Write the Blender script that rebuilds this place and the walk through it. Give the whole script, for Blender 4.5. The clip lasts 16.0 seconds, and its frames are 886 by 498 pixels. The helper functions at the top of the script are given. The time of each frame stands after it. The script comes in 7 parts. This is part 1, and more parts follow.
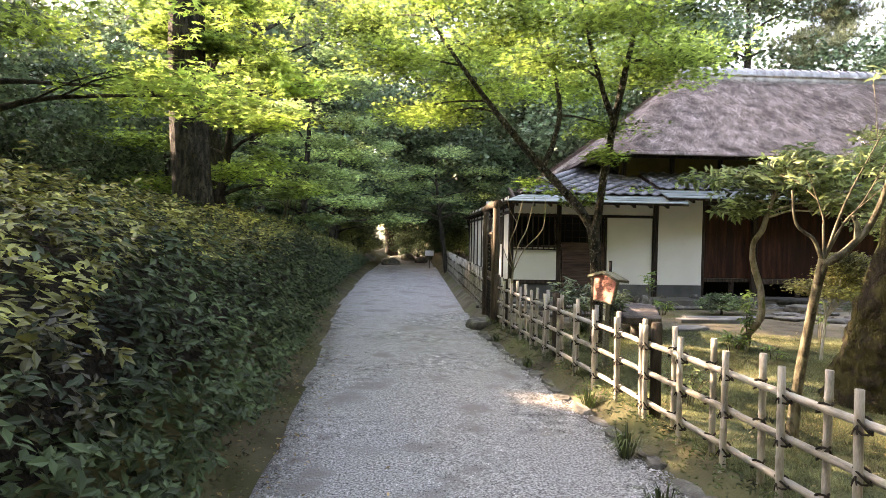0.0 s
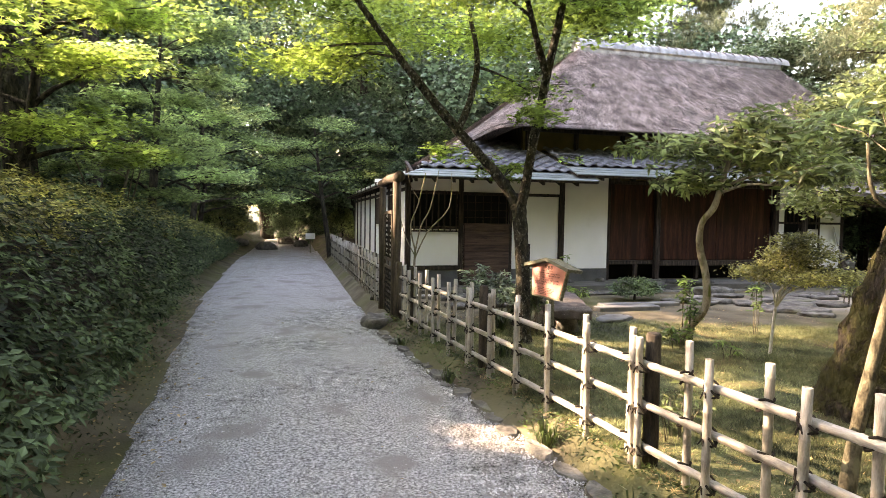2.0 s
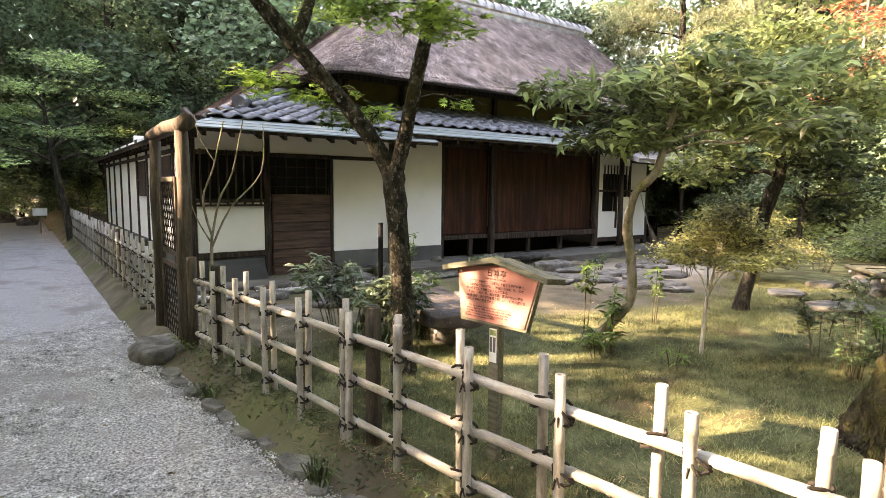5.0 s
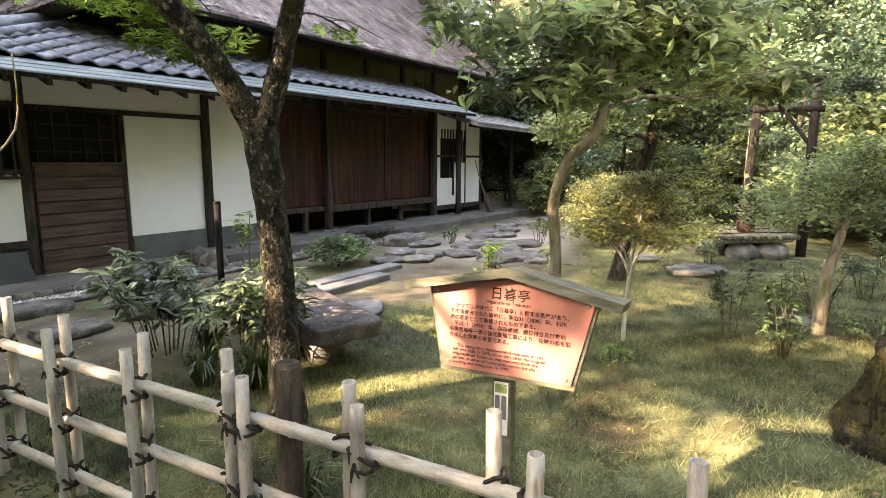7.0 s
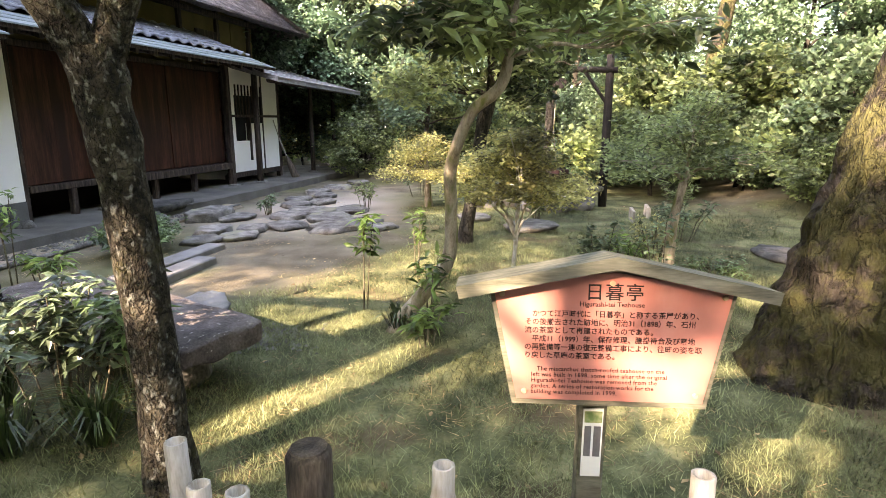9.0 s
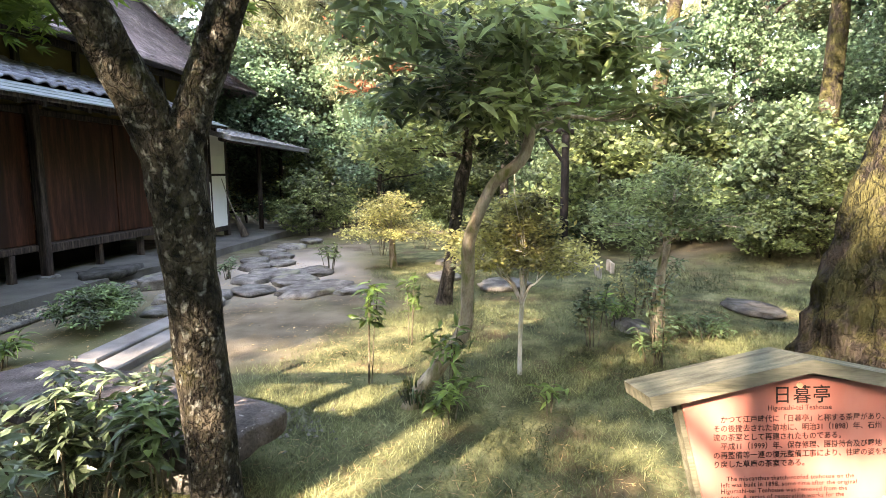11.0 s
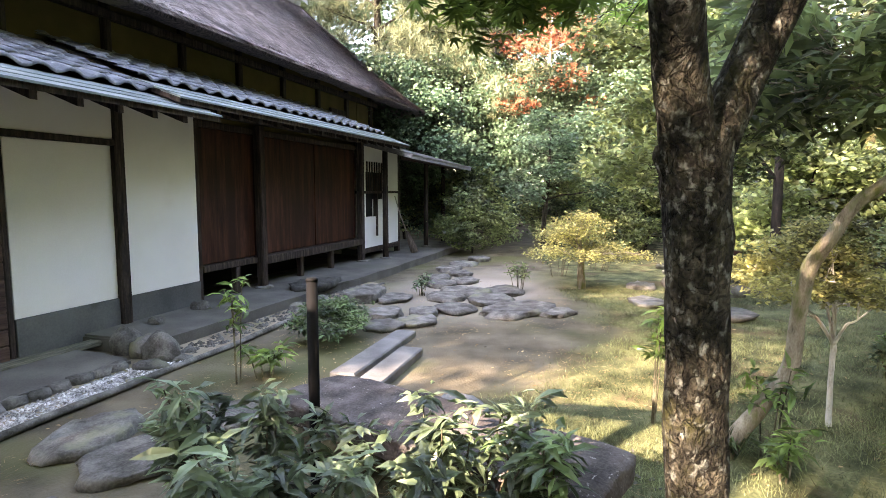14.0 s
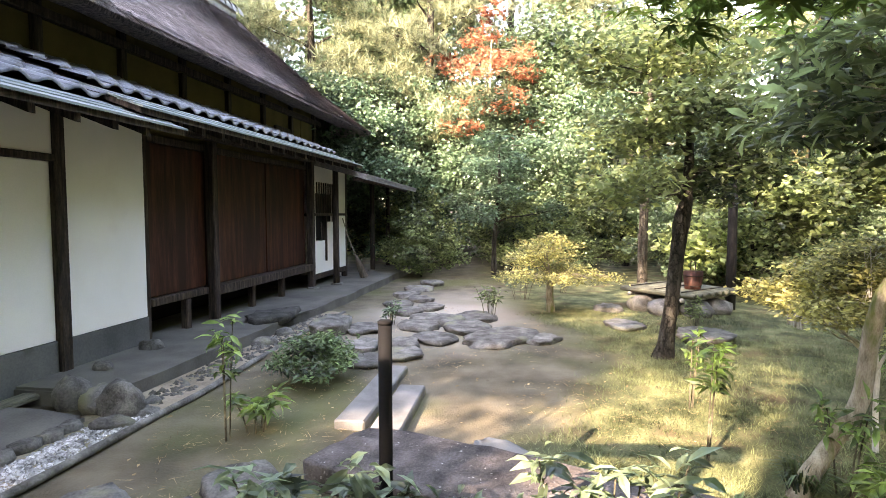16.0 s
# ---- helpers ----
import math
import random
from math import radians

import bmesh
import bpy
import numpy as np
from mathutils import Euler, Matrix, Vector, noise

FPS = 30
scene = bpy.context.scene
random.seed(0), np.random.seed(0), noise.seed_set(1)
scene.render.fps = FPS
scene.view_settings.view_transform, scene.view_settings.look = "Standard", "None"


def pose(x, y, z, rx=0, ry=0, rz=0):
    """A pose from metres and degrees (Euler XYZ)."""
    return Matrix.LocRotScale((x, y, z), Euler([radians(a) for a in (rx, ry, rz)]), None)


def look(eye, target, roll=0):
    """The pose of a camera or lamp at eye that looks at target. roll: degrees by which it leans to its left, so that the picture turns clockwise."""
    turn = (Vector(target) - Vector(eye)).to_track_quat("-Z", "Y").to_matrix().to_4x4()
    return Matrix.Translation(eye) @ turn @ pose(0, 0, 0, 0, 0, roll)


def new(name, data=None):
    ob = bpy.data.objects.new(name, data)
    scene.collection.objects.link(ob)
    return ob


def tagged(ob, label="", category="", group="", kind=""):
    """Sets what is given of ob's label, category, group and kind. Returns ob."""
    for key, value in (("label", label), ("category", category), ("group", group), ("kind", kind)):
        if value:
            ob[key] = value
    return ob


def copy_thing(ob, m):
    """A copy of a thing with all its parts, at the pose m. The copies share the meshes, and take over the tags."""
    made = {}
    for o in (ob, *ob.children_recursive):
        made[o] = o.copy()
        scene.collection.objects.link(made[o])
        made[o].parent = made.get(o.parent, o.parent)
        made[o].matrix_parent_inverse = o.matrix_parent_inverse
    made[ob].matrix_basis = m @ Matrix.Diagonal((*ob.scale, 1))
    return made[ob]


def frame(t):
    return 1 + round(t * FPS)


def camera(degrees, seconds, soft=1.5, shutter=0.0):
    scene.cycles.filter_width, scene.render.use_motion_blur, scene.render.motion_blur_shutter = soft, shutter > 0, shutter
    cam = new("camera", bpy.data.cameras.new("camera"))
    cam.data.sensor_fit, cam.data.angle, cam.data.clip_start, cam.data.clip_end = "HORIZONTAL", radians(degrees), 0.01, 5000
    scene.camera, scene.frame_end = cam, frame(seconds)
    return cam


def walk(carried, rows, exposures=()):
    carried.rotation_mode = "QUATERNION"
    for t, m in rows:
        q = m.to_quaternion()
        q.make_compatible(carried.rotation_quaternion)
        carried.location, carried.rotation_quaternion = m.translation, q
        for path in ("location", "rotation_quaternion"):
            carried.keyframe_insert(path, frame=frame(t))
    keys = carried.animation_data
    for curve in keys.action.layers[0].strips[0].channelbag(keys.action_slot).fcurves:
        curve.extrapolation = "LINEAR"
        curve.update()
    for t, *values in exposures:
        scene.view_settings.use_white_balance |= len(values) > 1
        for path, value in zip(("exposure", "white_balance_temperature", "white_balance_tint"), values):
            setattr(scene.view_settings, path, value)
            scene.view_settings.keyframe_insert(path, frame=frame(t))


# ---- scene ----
cam = camera(75.3, 16.0, 0.65)
METRES, EYE, TILT, LEAN, TURN = 9.2, 1.45, 0.0, 0.0, -2.5
ROWS = [
    (0.0, 0.0, 0.0, 0.0, 0.02, -1.36, -0.92),
    (0.5, -0.0026, 0.0445, -0.002, -2.74, -1.84, -0.87),
    (1.0, -0.0096, 0.0902, -0.001, -5.42, -2.23, -0.94),
    (1.5, -0.01, 0.1375, -0.003, -8.49, -2.56, -0.9),
    (2.0, -0.0141, 0.1844, -0.0047, -11.85, -2.95, -0.85),
    (2.5, -0.0196, 0.2308, -0.0033, -14.87, -3.34, -0.82),
    (3.0, -0.0147, 0.2782, -0.0014, -18.35, -3.92, -0.75),
    (3.5, -0.0134, 0.3232, -0.0038, -22.31, -4.51, -0.67),
    (6.0, 0.017, 0.5298, -0.0032, -42.09, -6.87, -0.37),
    (6.5, 0.0279, 0.5663, -0.0052, -47.31, -7.68, -0.32),
    (7.0, 0.0339, 0.6048, -0.0039, -52.91, -9.04, -0.31),
    (7.5, 0.0445, 0.6357, -0.008, -59.03, -11.06, -0.28),
    (8.0, 0.0562, 0.6628, -0.0107, -65.74, -12.45, -0.17),
    (8.5, 0.0578, 0.6852, -0.0101, -71.1, -13.04, -0.14),
    (9.0, 0.0572, 0.706, -0.0083, -74.93, -12.68, -0.04),
    (11.5, 0.0568, 0.7745, 0.0038, -82.09, -7.14, 0.22),
    (12.0, 0.0532, 0.7823, 0.0034, -80.32, -6.69, 0.14),
    (12.5, 0.0536, 0.7999, 0.0013, -76.57, -6.28, 0.06),
    (13.0, 0.0589, 0.8297, 0.0015, -72.51, -5.99, -0.05),
    (13.5, 0.06, 0.8602, 0.0013, -70.42, -5.86, -0.05),
    (14.0, 0.0567, 0.8904, 0.0028, -70.14, -5.79, -0.08),
    (14.5, 0.0606, 0.9124, 0.001, -70.98, -5.41, 0.03),
    (15.0, 0.0726, 0.9374, 0.0024, -72.46, -4.97, 0.03),
    (15.5, 0.0792, 0.959, 0.0014, -75.31, -4.04, 0.03),
    (16.0, 0.0777, 0.9802, 0.0036, -78.39, -3.63, 0.02),
]
EXPOSURES = [(0.0, 4.12, 10000, 25), (3.5, 4.26, 10400, 27), (7.0, 4.38, 9800, 24), (9.0, 4.36, 8700, 26), (12.5, 4.34, 8300, 20), (14.5, 4.40, 8300, 26), (16.0, 4.46, 8600, 25)]
walk(cam, [(t, pose(0, 0, EYE, TILT, LEAN, TURN) @ pose(METRES * x, METRES * y, METRES * z, 90 + pitch, roll, yaw)) for t, x, y, z, yaw, pitch, roll in ROWS], EXPOSURES)

# ---- world, sun ----
SUN_ELEV, SUN_FROM = 27.0, (-0.88, 0.47)          # low afternoon sun from beyond the hedge
world = bpy.data.worlds.new("sky")
scene.world = world
world.use_nodes = True
wn = world.node_tree
sky = wn.nodes.new("ShaderNodeTexSky")
sky.sky_type, sky.sun_disc = "NISHITA", False
sky.sun_elevation = radians(SUN_ELEV)
sky.sun_rotation = math.atan2(SUN_FROM[0], SUN_FROM[1])
wn.links.new(sky.outputs[0], wn.nodes["Background"].inputs[0])
wn.nodes["Background"].inputs[1].default_value = 0.15
sun = new("sun", bpy.data.lights.new("sun", "SUN"))
sun.data.energy, sun.data.angle, sun.data.color = 2.5, radians(0.6), (1.0, 0.94, 0.85)
sx, sy = SUN_FROM
sun.matrix_world = look((sx * 40, sy * 40, 40 * math.tan(radians(SUN_ELEV)) * math.hypot(sx, sy)), (0, 0, 0))

# ---- materials ----


def ramp_mat(name, colours, scale=6.0, rough=0.8, bump=0.2, stretch=(1, 1, 1), detail=6.0, fine=60.0, vary=0.15,
             metal=0.0, dist=0.02, blotch=None, translucent=0.0, island=False, spec=0.5, pieces=False):
    """Noise mixed through colours, a finer grain and bump over it; vary: brightness by piece."""
    m = bpy.data.materials.new(name)
    m.use_nodes = True
    t = m.node_tree
    n, l = t.nodes, t.links
    bs = n["Principled BSDF"]
    bs.inputs["Roughness"].default_value, bs.inputs["Metallic"].default_value = rough, metal
    bs.inputs["Specular IOR Level"].default_value = spec if rough < 0.6 else 0.18
    tc = n.new("ShaderNodeTexCoord")
    mp = n.new("ShaderNodeMapping")
    mp.inputs["Scale"].default_value = stretch
    l.new(tc.outputs["Object"], mp.inputs[0])
    info = n.new("ShaderNodeObjectInfo")
    shift = n.new("ShaderNodeMath")
    shift.operation = "MULTIPLY"
    shift.inputs[1].default_value = 37.0 if pieces else 0.0
    l.new(info.outputs["Random"], shift.inputs[0])
    l.new(shift.outputs[0], mp.inputs["Location"])
    n1, n2 = n.new("ShaderNodeTexNoise"), n.new("ShaderNodeTexNoise")
    n1.inputs["Scale"].default_value, n1.inputs["Detail"].default_value = scale, detail
    n2.inputs["Scale"].default_value, n2.inputs["Detail"].default_value = fine, 3.0
    for q in (n1, n2):
        l.new(mp.outputs[0], q.inputs["Vector"])
    mixv = n.new("ShaderNodeMath")
    mixv.operation = "MULTIPLY_ADD"
    l.new(n2.outputs["Fac"], mixv.inputs[0])
    mixv.inputs[1].default_value = 0.4
    sub = n.new("ShaderNodeMath")
    sub.operation = "SUBTRACT"
    l.new(n1.outputs["Fac"], sub.inputs[0])
    sub.inputs[1].default_value = 0.2
    l.new(sub.outputs[0], mixv.inputs[2])
    cr = n.new("ShaderNodeValToRGB")
    k = len(colours)
    e = cr.color_ramp.elements
    for i, c in enumerate(colours):
        pos = 0.28 + 0.44 * i / max(1, k - 1)
        if i < 2:
            e[i].position = pos
            e[i].color = (*c, 1)
        else:
            e.new(pos).color = (*c, 1)
    l.new(mixv.outputs[0], cr.inputs[0])
    col = cr.outputs[0]
    if blotch:
        nb = n.new("ShaderNodeTexNoise")
        nb.inputs["Scale"].default_value, nb.inputs["Detail"].default_value = blotch[1], 5.0
        l.new(mp.outputs[0], nb.inputs["Vector"])
        rb = n.new("ShaderNodeValToRGB")
        rb.color_ramp.elements[0].position, rb.color_ramp.elements[1].position = blotch[2], blotch[2] + 0.12
        l.new(nb.outputs["Fac"], rb.inputs[0])
        mb = n.new("ShaderNodeMix")
        mb.data_type = "RGBA"
        l.new(rb.outputs[0], mb.inputs[0])
        l.new(col, mb.inputs[6])
        mb.inputs[7].default_value = (*blotch[0], 1)
        col = mb.outputs[2]
    if vary:
        hs = n.new("ShaderNodeHueSaturation")
        mr = n.new("ShaderNodeMapRange")
        mr.inputs[3].default_value, mr.inputs[4].default_value = 1 - vary, 1 + vary
        if island:
            l.new(n.new("ShaderNodeNewGeometry").outputs["Random Per Island"], mr.inputs[0])
        else:
            l.new(info.outputs["Random"], mr.inputs[0])
        l.new(mr.outputs[0], hs.inputs["Value"])
        l.new(col, hs.inputs["Color"])
        col = hs.outputs[0]
    l.new(col, bs.inputs["Base Color"])
    if bump:
        bp = n.new("ShaderNodeBump")
        bp.inputs["Strength"].default_value, bp.inputs["Distance"].default_value = bump, dist
        l.new(mixv.outputs[0], bp.inputs["Height"])
        l.new(bp.outputs[0], bs.inputs["Normal"])
    if translucent:
        tr = n.new("ShaderNodeBsdfTranslucent")
        hs2 = n.new("ShaderNodeHueSaturation")
        hs2.inputs["Value"].default_value, hs2.inputs["Saturation"].default_value = 1.25, 0.98
        l.new(col, hs2.inputs["Color"])
        l.new(hs2.outputs[0], tr.inputs[0])
        mx = n.new("ShaderNodeMixShader")
        mx.inputs[0].default_value = translucent
        l.new(bs.outputs[0], mx.inputs[1])
        l.new(tr.outputs[0], mx.inputs[2])
        l.new(mx.outputs[0], n["Material Output"].inputs[0])
    return m


def leaf_mat(name, dark, light, rough=0.5, translucent=0.4, clump=0.5):
    dark = tuple(0.30 * a for a in dark)
    light = tuple(1.2 * b for b in light)
    mid = tuple(0.5 * a + 0.5 * b for a, b in zip(dark, light))
    return ramp_mat(name, (dark, mid, light), clump, rough, 0, (1, 1, 1), 3.0, 9.0, 0.6, translucent=translucent, island=True)


PLASTER = ramp_mat("white_plaster", ((0.70, 0.68, 0.62), (0.80, 0.78, 0.73)), 1.2, 0.92, 0.15, fine=90, vary=0.02, dist=0.003, blotch=((0.66, 0.63, 0.56), 0.7, 0.62))
CLAY = ramp_mat("ochre_clay_plaster", ((0.075, 0.058, 0.022), (0.125, 0.098, 0.042)), 3, 0.95, 0.3, fine=80, vary=0.05, dist=0.006)
BASE = ramp_mat("grey_base_plaster", ((0.075, 0.078, 0.075), (0.14, 0.143, 0.134)), 1.8, 0.95, 0.3, fine=60, vary=0.04, dist=0.005, blotch=((0.06, 0.066, 0.048), 1.3, 0.58))
TATAKI = ramp_mat("beaten_earth_floor", ((0.075, 0.071, 0.062), (0.15, 0.143, 0.126)), 2.5, 0.95, 0.4, fine=70, vary=0.04, dist=0.008, blotch=((0.11, 0.11, 0.088), 1.1, 0.57))
DARKWOOD = ramp_mat("dark_weathered_wood", ((0.012, 0.009, 0.007), (0.036, 0.026, 0.021), (0.085, 0.064, 0.050)), 5, 0.75, 0.4, (6, 6, 0.6), fine=40, vary=0.15, dist=0.006)
SHUTTER = ramp_mat("red_brown_cedar_board", ((0.014, 0.006, 0.004), (0.042, 0.015, 0.009), (0.085, 0.032, 0.018)), 4, 0.62, 0.35, (3.2, 3.2, 0.3), fine=30, vary=0.08, dist=0.002, blotch=((0.022, 0.009, 0.006), 1.2, 0.55))
DOORWOOD = ramp_mat("brown_door_board", ((0.035, 0.022, 0.018), (0.085, 0.052, 0.042), (0.13, 0.085, 0.066)), 4, 0.7, 0.35, (0.5, 6, 7), fine=30, vary=0.12, dist=0.004)
# near-black sheets stand in for the shade in rooms and under the floor
BLACKHOLE = ramp_mat("black_for_unlit_inside", ((0.008, 0.008, 0.008), (0.016, 0.015, 0.014)), 3, 0.9, 0, vary=0)
TILE = ramp_mat("grey_clay_tile", ((0.030, 0.032, 0.038), (0.075, 0.078, 0.088), (0.15, 0.155, 0.165)), 5, 0.34, 0.2, fine=70, vary=0.25, dist=0.004, blotch=((0.34, 0.34, 0.31), 9, 0.66), pieces=True)
RIDGETILE = ramp_mat("pale_ridge_tile", ((0.13, 0.135, 0.14), (0.25, 0.255, 0.26), (0.38, 0.385, 0.385)), 5, 0.5, 0.3, fine=70, vary=0.2, dist=0.004, blotch=((0.12, 0.125, 0.11), 6, 0.6), pieces=True)
COPPER = ramp_mat("weathered_copper_sheet", ((0.075, 0.098, 0.096), (0.145, 0.18, 0.175), (0.21, 0.24, 0.235)), 4, 0.40, 0.15, (0.6, 3, 3), fine=40, vary=0.1, metal=0.25, dist=0.003, blotch=((0.22, 0.20, 0.16), 2, 0.62))
THATCH = ramp_mat("weathered_thatch", ((0.034, 0.026, 0.025), (0.115, 0.094, 0.090), (0.23, 0.195, 0.185)), 16, 0.95, 1.0, (2.5, 1.2, 1.2), fine=80, vary=0.0, dist=0.05, blotch=((0.17, 0.15, 0.11), 0.9, 0.6))
STRAW = ramp_mat("thatch_straw", ((0.07, 0.055, 0.050), (0.25, 0.207, 0.192), (0.44, 0.375, 0.35)), 3, 0.9, 0, vary=0.75, island=True)
BAMBOO = ramp_mat("dry_bamboo", ((0.15, 0.13, 0.10), (0.31, 0.282, 0.235), (0.43, 0.402, 0.35)), 5, 0.5, 0.15, (5, 5, 1.0), fine=45, vary=0.14, dist=0.003, blotch=((0.17, 0.135, 0.085), 5, 0.62), pieces=True)
ROPE = ramp_mat("black_palm_rope", ((0.012, 0.010, 0.008), (0.035, 0.028, 0.022)), 40, 0.95, 0.6, vary=0.1, dist=0.004)
LOG = ramp_mat("charred_log", ((0.016, 0.013, 0.011), (0.042, 0.034, 0.026), (0.085, 0.069, 0.05)), 5, 0.85, 0.6, (5, 5, 0.8), fine=40, vary=0.2, dist=0.01, pieces=True)
GATELOG = ramp_mat("weathered_gate_log", ((0.030, 0.023, 0.018), (0.070, 0.055, 0.040), (0.125, 0.098, 0.072)), 5, 0.8, 0.6, (5, 5, 0.6), fine=40, vary=0.1, dist=0.008)
CUTWOOD = ramp_mat("pale_cut_wood", ((0.30, 0.22, 0.13), (0.48, 0.37, 0.23)), 18, 0.8, 0.2, vary=0.1, dist=0.002)
SIGNWOOD = ramp_mat("grey_sign_wood", ((0.055, 0.055, 0.038), (0.115, 0.112, 0.078), (0.18, 0.172, 0.125)), 6, 0.8, 0.4, (1, 8, 8), fine=40, vary=0.08, dist=0.003)
COPPERPLATE = ramp_mat("pink_copper_plate", ((0.33, 0.115, 0.085), (0.42, 0.165, 0.125)), 3.0, 0.55, 0.05, (1, 1, 0.5), fine=14, vary=0.0, dist=0.001, blotch=((0.39, 0.18, 0.145), 5, 0.60))
INK = ramp_mat("black_lettering", ((0.008, 0.006, 0.006), (0.015, 0.012, 0.010)), 20, 0.7, 0, vary=0)
WHITEPAPER = ramp_mat("white_sticker", ((0.72, 0.74, 0.68), (0.80, 0.82, 0.77)), 8, 0.5, 0, vary=0)
GREENPAPER = ramp_mat("green_sticker_print", ((0.16, 0.26, 0.08), (0.45, 0.45, 0.22)), 60, 0.5, 0, vary=0)
BLACKSTEEL = ramp_mat("black_painted_pole", ((0.0016, 0.0016, 0.002), (0.004, 0.004, 0.0045)), 6, 0.85, 0.1, vary=0.05, dist=0.002)
STONE = ramp_mat("grey_garden_stone", ((0.050, 0.046, 0.040), (0.115, 0.110, 0.098), (0.21, 0.20, 0.18)), 7, 0.9, 0.9, fine=60, vary=0.2, dist=0.02, blotch=((0.17, 0.17, 0.11), 2.4, 0.6), pieces=True)
PALESTONE = ramp_mat("pale_granite_plank", ((0.10, 0.098, 0.094), (0.185, 0.182, 0.175)), 5, 0.85, 0.3, fine=90, vary=0.06, dist=0.004, blotch=((0.17, 0.16, 0.135), 2, 0.6))
SLABSTONE = ramp_mat("speckled_slab_stone", ((0.034, 0.029, 0.027), (0.080, 0.068, 0.064), (0.145, 0.126, 0.118)), 6, 0.9, 0.9, fine=70, vary=0.08, dist=0.02, blotch=((0.50, 0.47, 0.43), 34, 0.66))
CREAMSTONE = ramp_mat("pale_broken_stone", ((0.20, 0.175, 0.135), (0.36, 0.325, 0.265), (0.50, 0.46, 0.39)), 6, 0.9, 0.9, fine=50, vary=0.0, dist=0.03)
SHINGLE = ramp_mat("grey_shingle", ((0.12, 0.115, 0.11), (0.24, 0.23, 0.22)), 6, 0.9, 0.5, (1, 4, 4), fine=50, vary=0.1, dist=0.01)
MAPLEBARK = ramp_mat("mossy_maple_bark", ((0.007, 0.006, 0.0045), (0.042, 0.037, 0.026), (0.110, 0.097, 0.070)), 14, 0.95, 1.0, (1.3, 1.3, 0.9), fine=85, vary=0.0, dist=0.06, detail=9.0, blotch=((0.20, 0.205, 0.175), 30, 0.555))
PINEBARK = ramp_mat("plated_pine_bark", ((0.014, 0.012, 0.009), (0.038, 0.031, 0.024), (0.080, 0.066, 0.052)), 9, 0.95, 1.0, (2, 2, 0.7), fine=50, vary=0.0, dist=0.08, blotch=((0.034, 0.032, 0.014), 9.0, 0.52), detail=10.0)


def crack_bark(m, scale, depth=0.42):
    """Deep dark cracks between plates, laid over a bark material."""
    t = m.node_tree
    n, l = t.nodes, t.links
    bs = n["Principled BSDF"]
    col = bs.inputs["Base Color"].links[0].from_socket
    bump = bs.inputs["Normal"].links[0].from_node
    tc = n.new("ShaderNodeTexCoord")
    wob = n.new("ShaderNodeTexNoise")
    wob.inputs["Scale"].default_value, wob.inputs["Detail"].default_value = 6.0, 6.0
    l.new(tc.outputs["Object"], wob.inputs["Vector"])
    add = n.new("ShaderNodeVectorMath")
    add.operation = "MULTIPLY_ADD"
    l.new(wob.outputs["Color"], add.inputs[0])
    add.inputs[1].default_value = (0.26, 0.26, 0.26)
    l.new(tc.outputs["Object"], add.inputs[2])
    mp = n.new("ShaderNodeMapping")
    mp.inputs["Scale"].default_value = (1, 1, 0.42)
    l.new(add.outputs[0], mp.inputs[0])
    vo = n.new("ShaderNodeTexVoronoi")
    vo.feature = "DISTANCE_TO_EDGE"
    vo.inputs["Scale"].default_value = scale
    l.new(mp.outputs[0], vo.inputs["Vector"])
    cr = n.new("ShaderNodeValToRGB")
    cr.color_ramp.elements[0].position, cr.color_ramp.elements[0].color = 0.0, (depth, depth * 0.95, depth * 0.9, 1)
    cr.color_ramp.elements[1].position, cr.color_ramp.elements[1].color = 0.07, (1, 1, 1, 1)
    l.new(vo.outputs["Distance"], cr.inputs[0])
    mx = n.new("ShaderNodeMix")
    mx.data_type, mx.blend_type = "RGBA", "MULTIPLY"
    mx.inputs[0].default_value = 1.0
    l.new(col, mx.inputs[6])
    l.new(cr.outputs[0], mx.inputs[7])
    l.new(mx.outputs[2], bs.inputs["Base Color"])
    b2 = n.new("ShaderNodeBump")
    b2.inputs["Strength"].default_value, b2.inputs["Distance"].default_value = 1.0, 0.05
    l.new(cr.outputs[0], b2.inputs["Height"])
    l.new(bump.outputs[0], b2.inputs["Normal"])
    l.new(b2.outputs[0], bs.inputs["Normal"])




def moss_patches(m, colour, scale, cut):
    """Moss in ragged patches over a bark material."""
    t = m.node_tree
    n, l = t.nodes, t.links
    bs = n["Principled BSDF"]
    col = bs.inputs["Base Color"].links[0].from_socket
    tc = n.new("ShaderNodeTexCoord")
    nz = n.new("ShaderNodeTexNoise")
    nz.inputs["Scale"].default_value, nz.inputs["Detail"].default_value, nz.inputs["Roughness"].default_value = scale, 9.0, 0.7
    l.new(tc.outputs["Object"], nz.inputs["Vector"])
    cr = n.new("ShaderNodeValToRGB")
    cr.color_ramp.elements[0].position, cr.color_ramp.elements[1].position = cut, cut + 0.09
    l.new(nz.outputs["Fac"], cr.inputs[0])
    mx = n.new("ShaderNodeMix")
    mx.data_type = "RGBA"
    l.new(cr.outputs[0], mx.inputs[0])
    l.new(col, mx.inputs[6])
    mx.inputs[7].default_value = (*colour, 1)
    l.new(mx.outputs[2], bs.inputs["Base Color"])


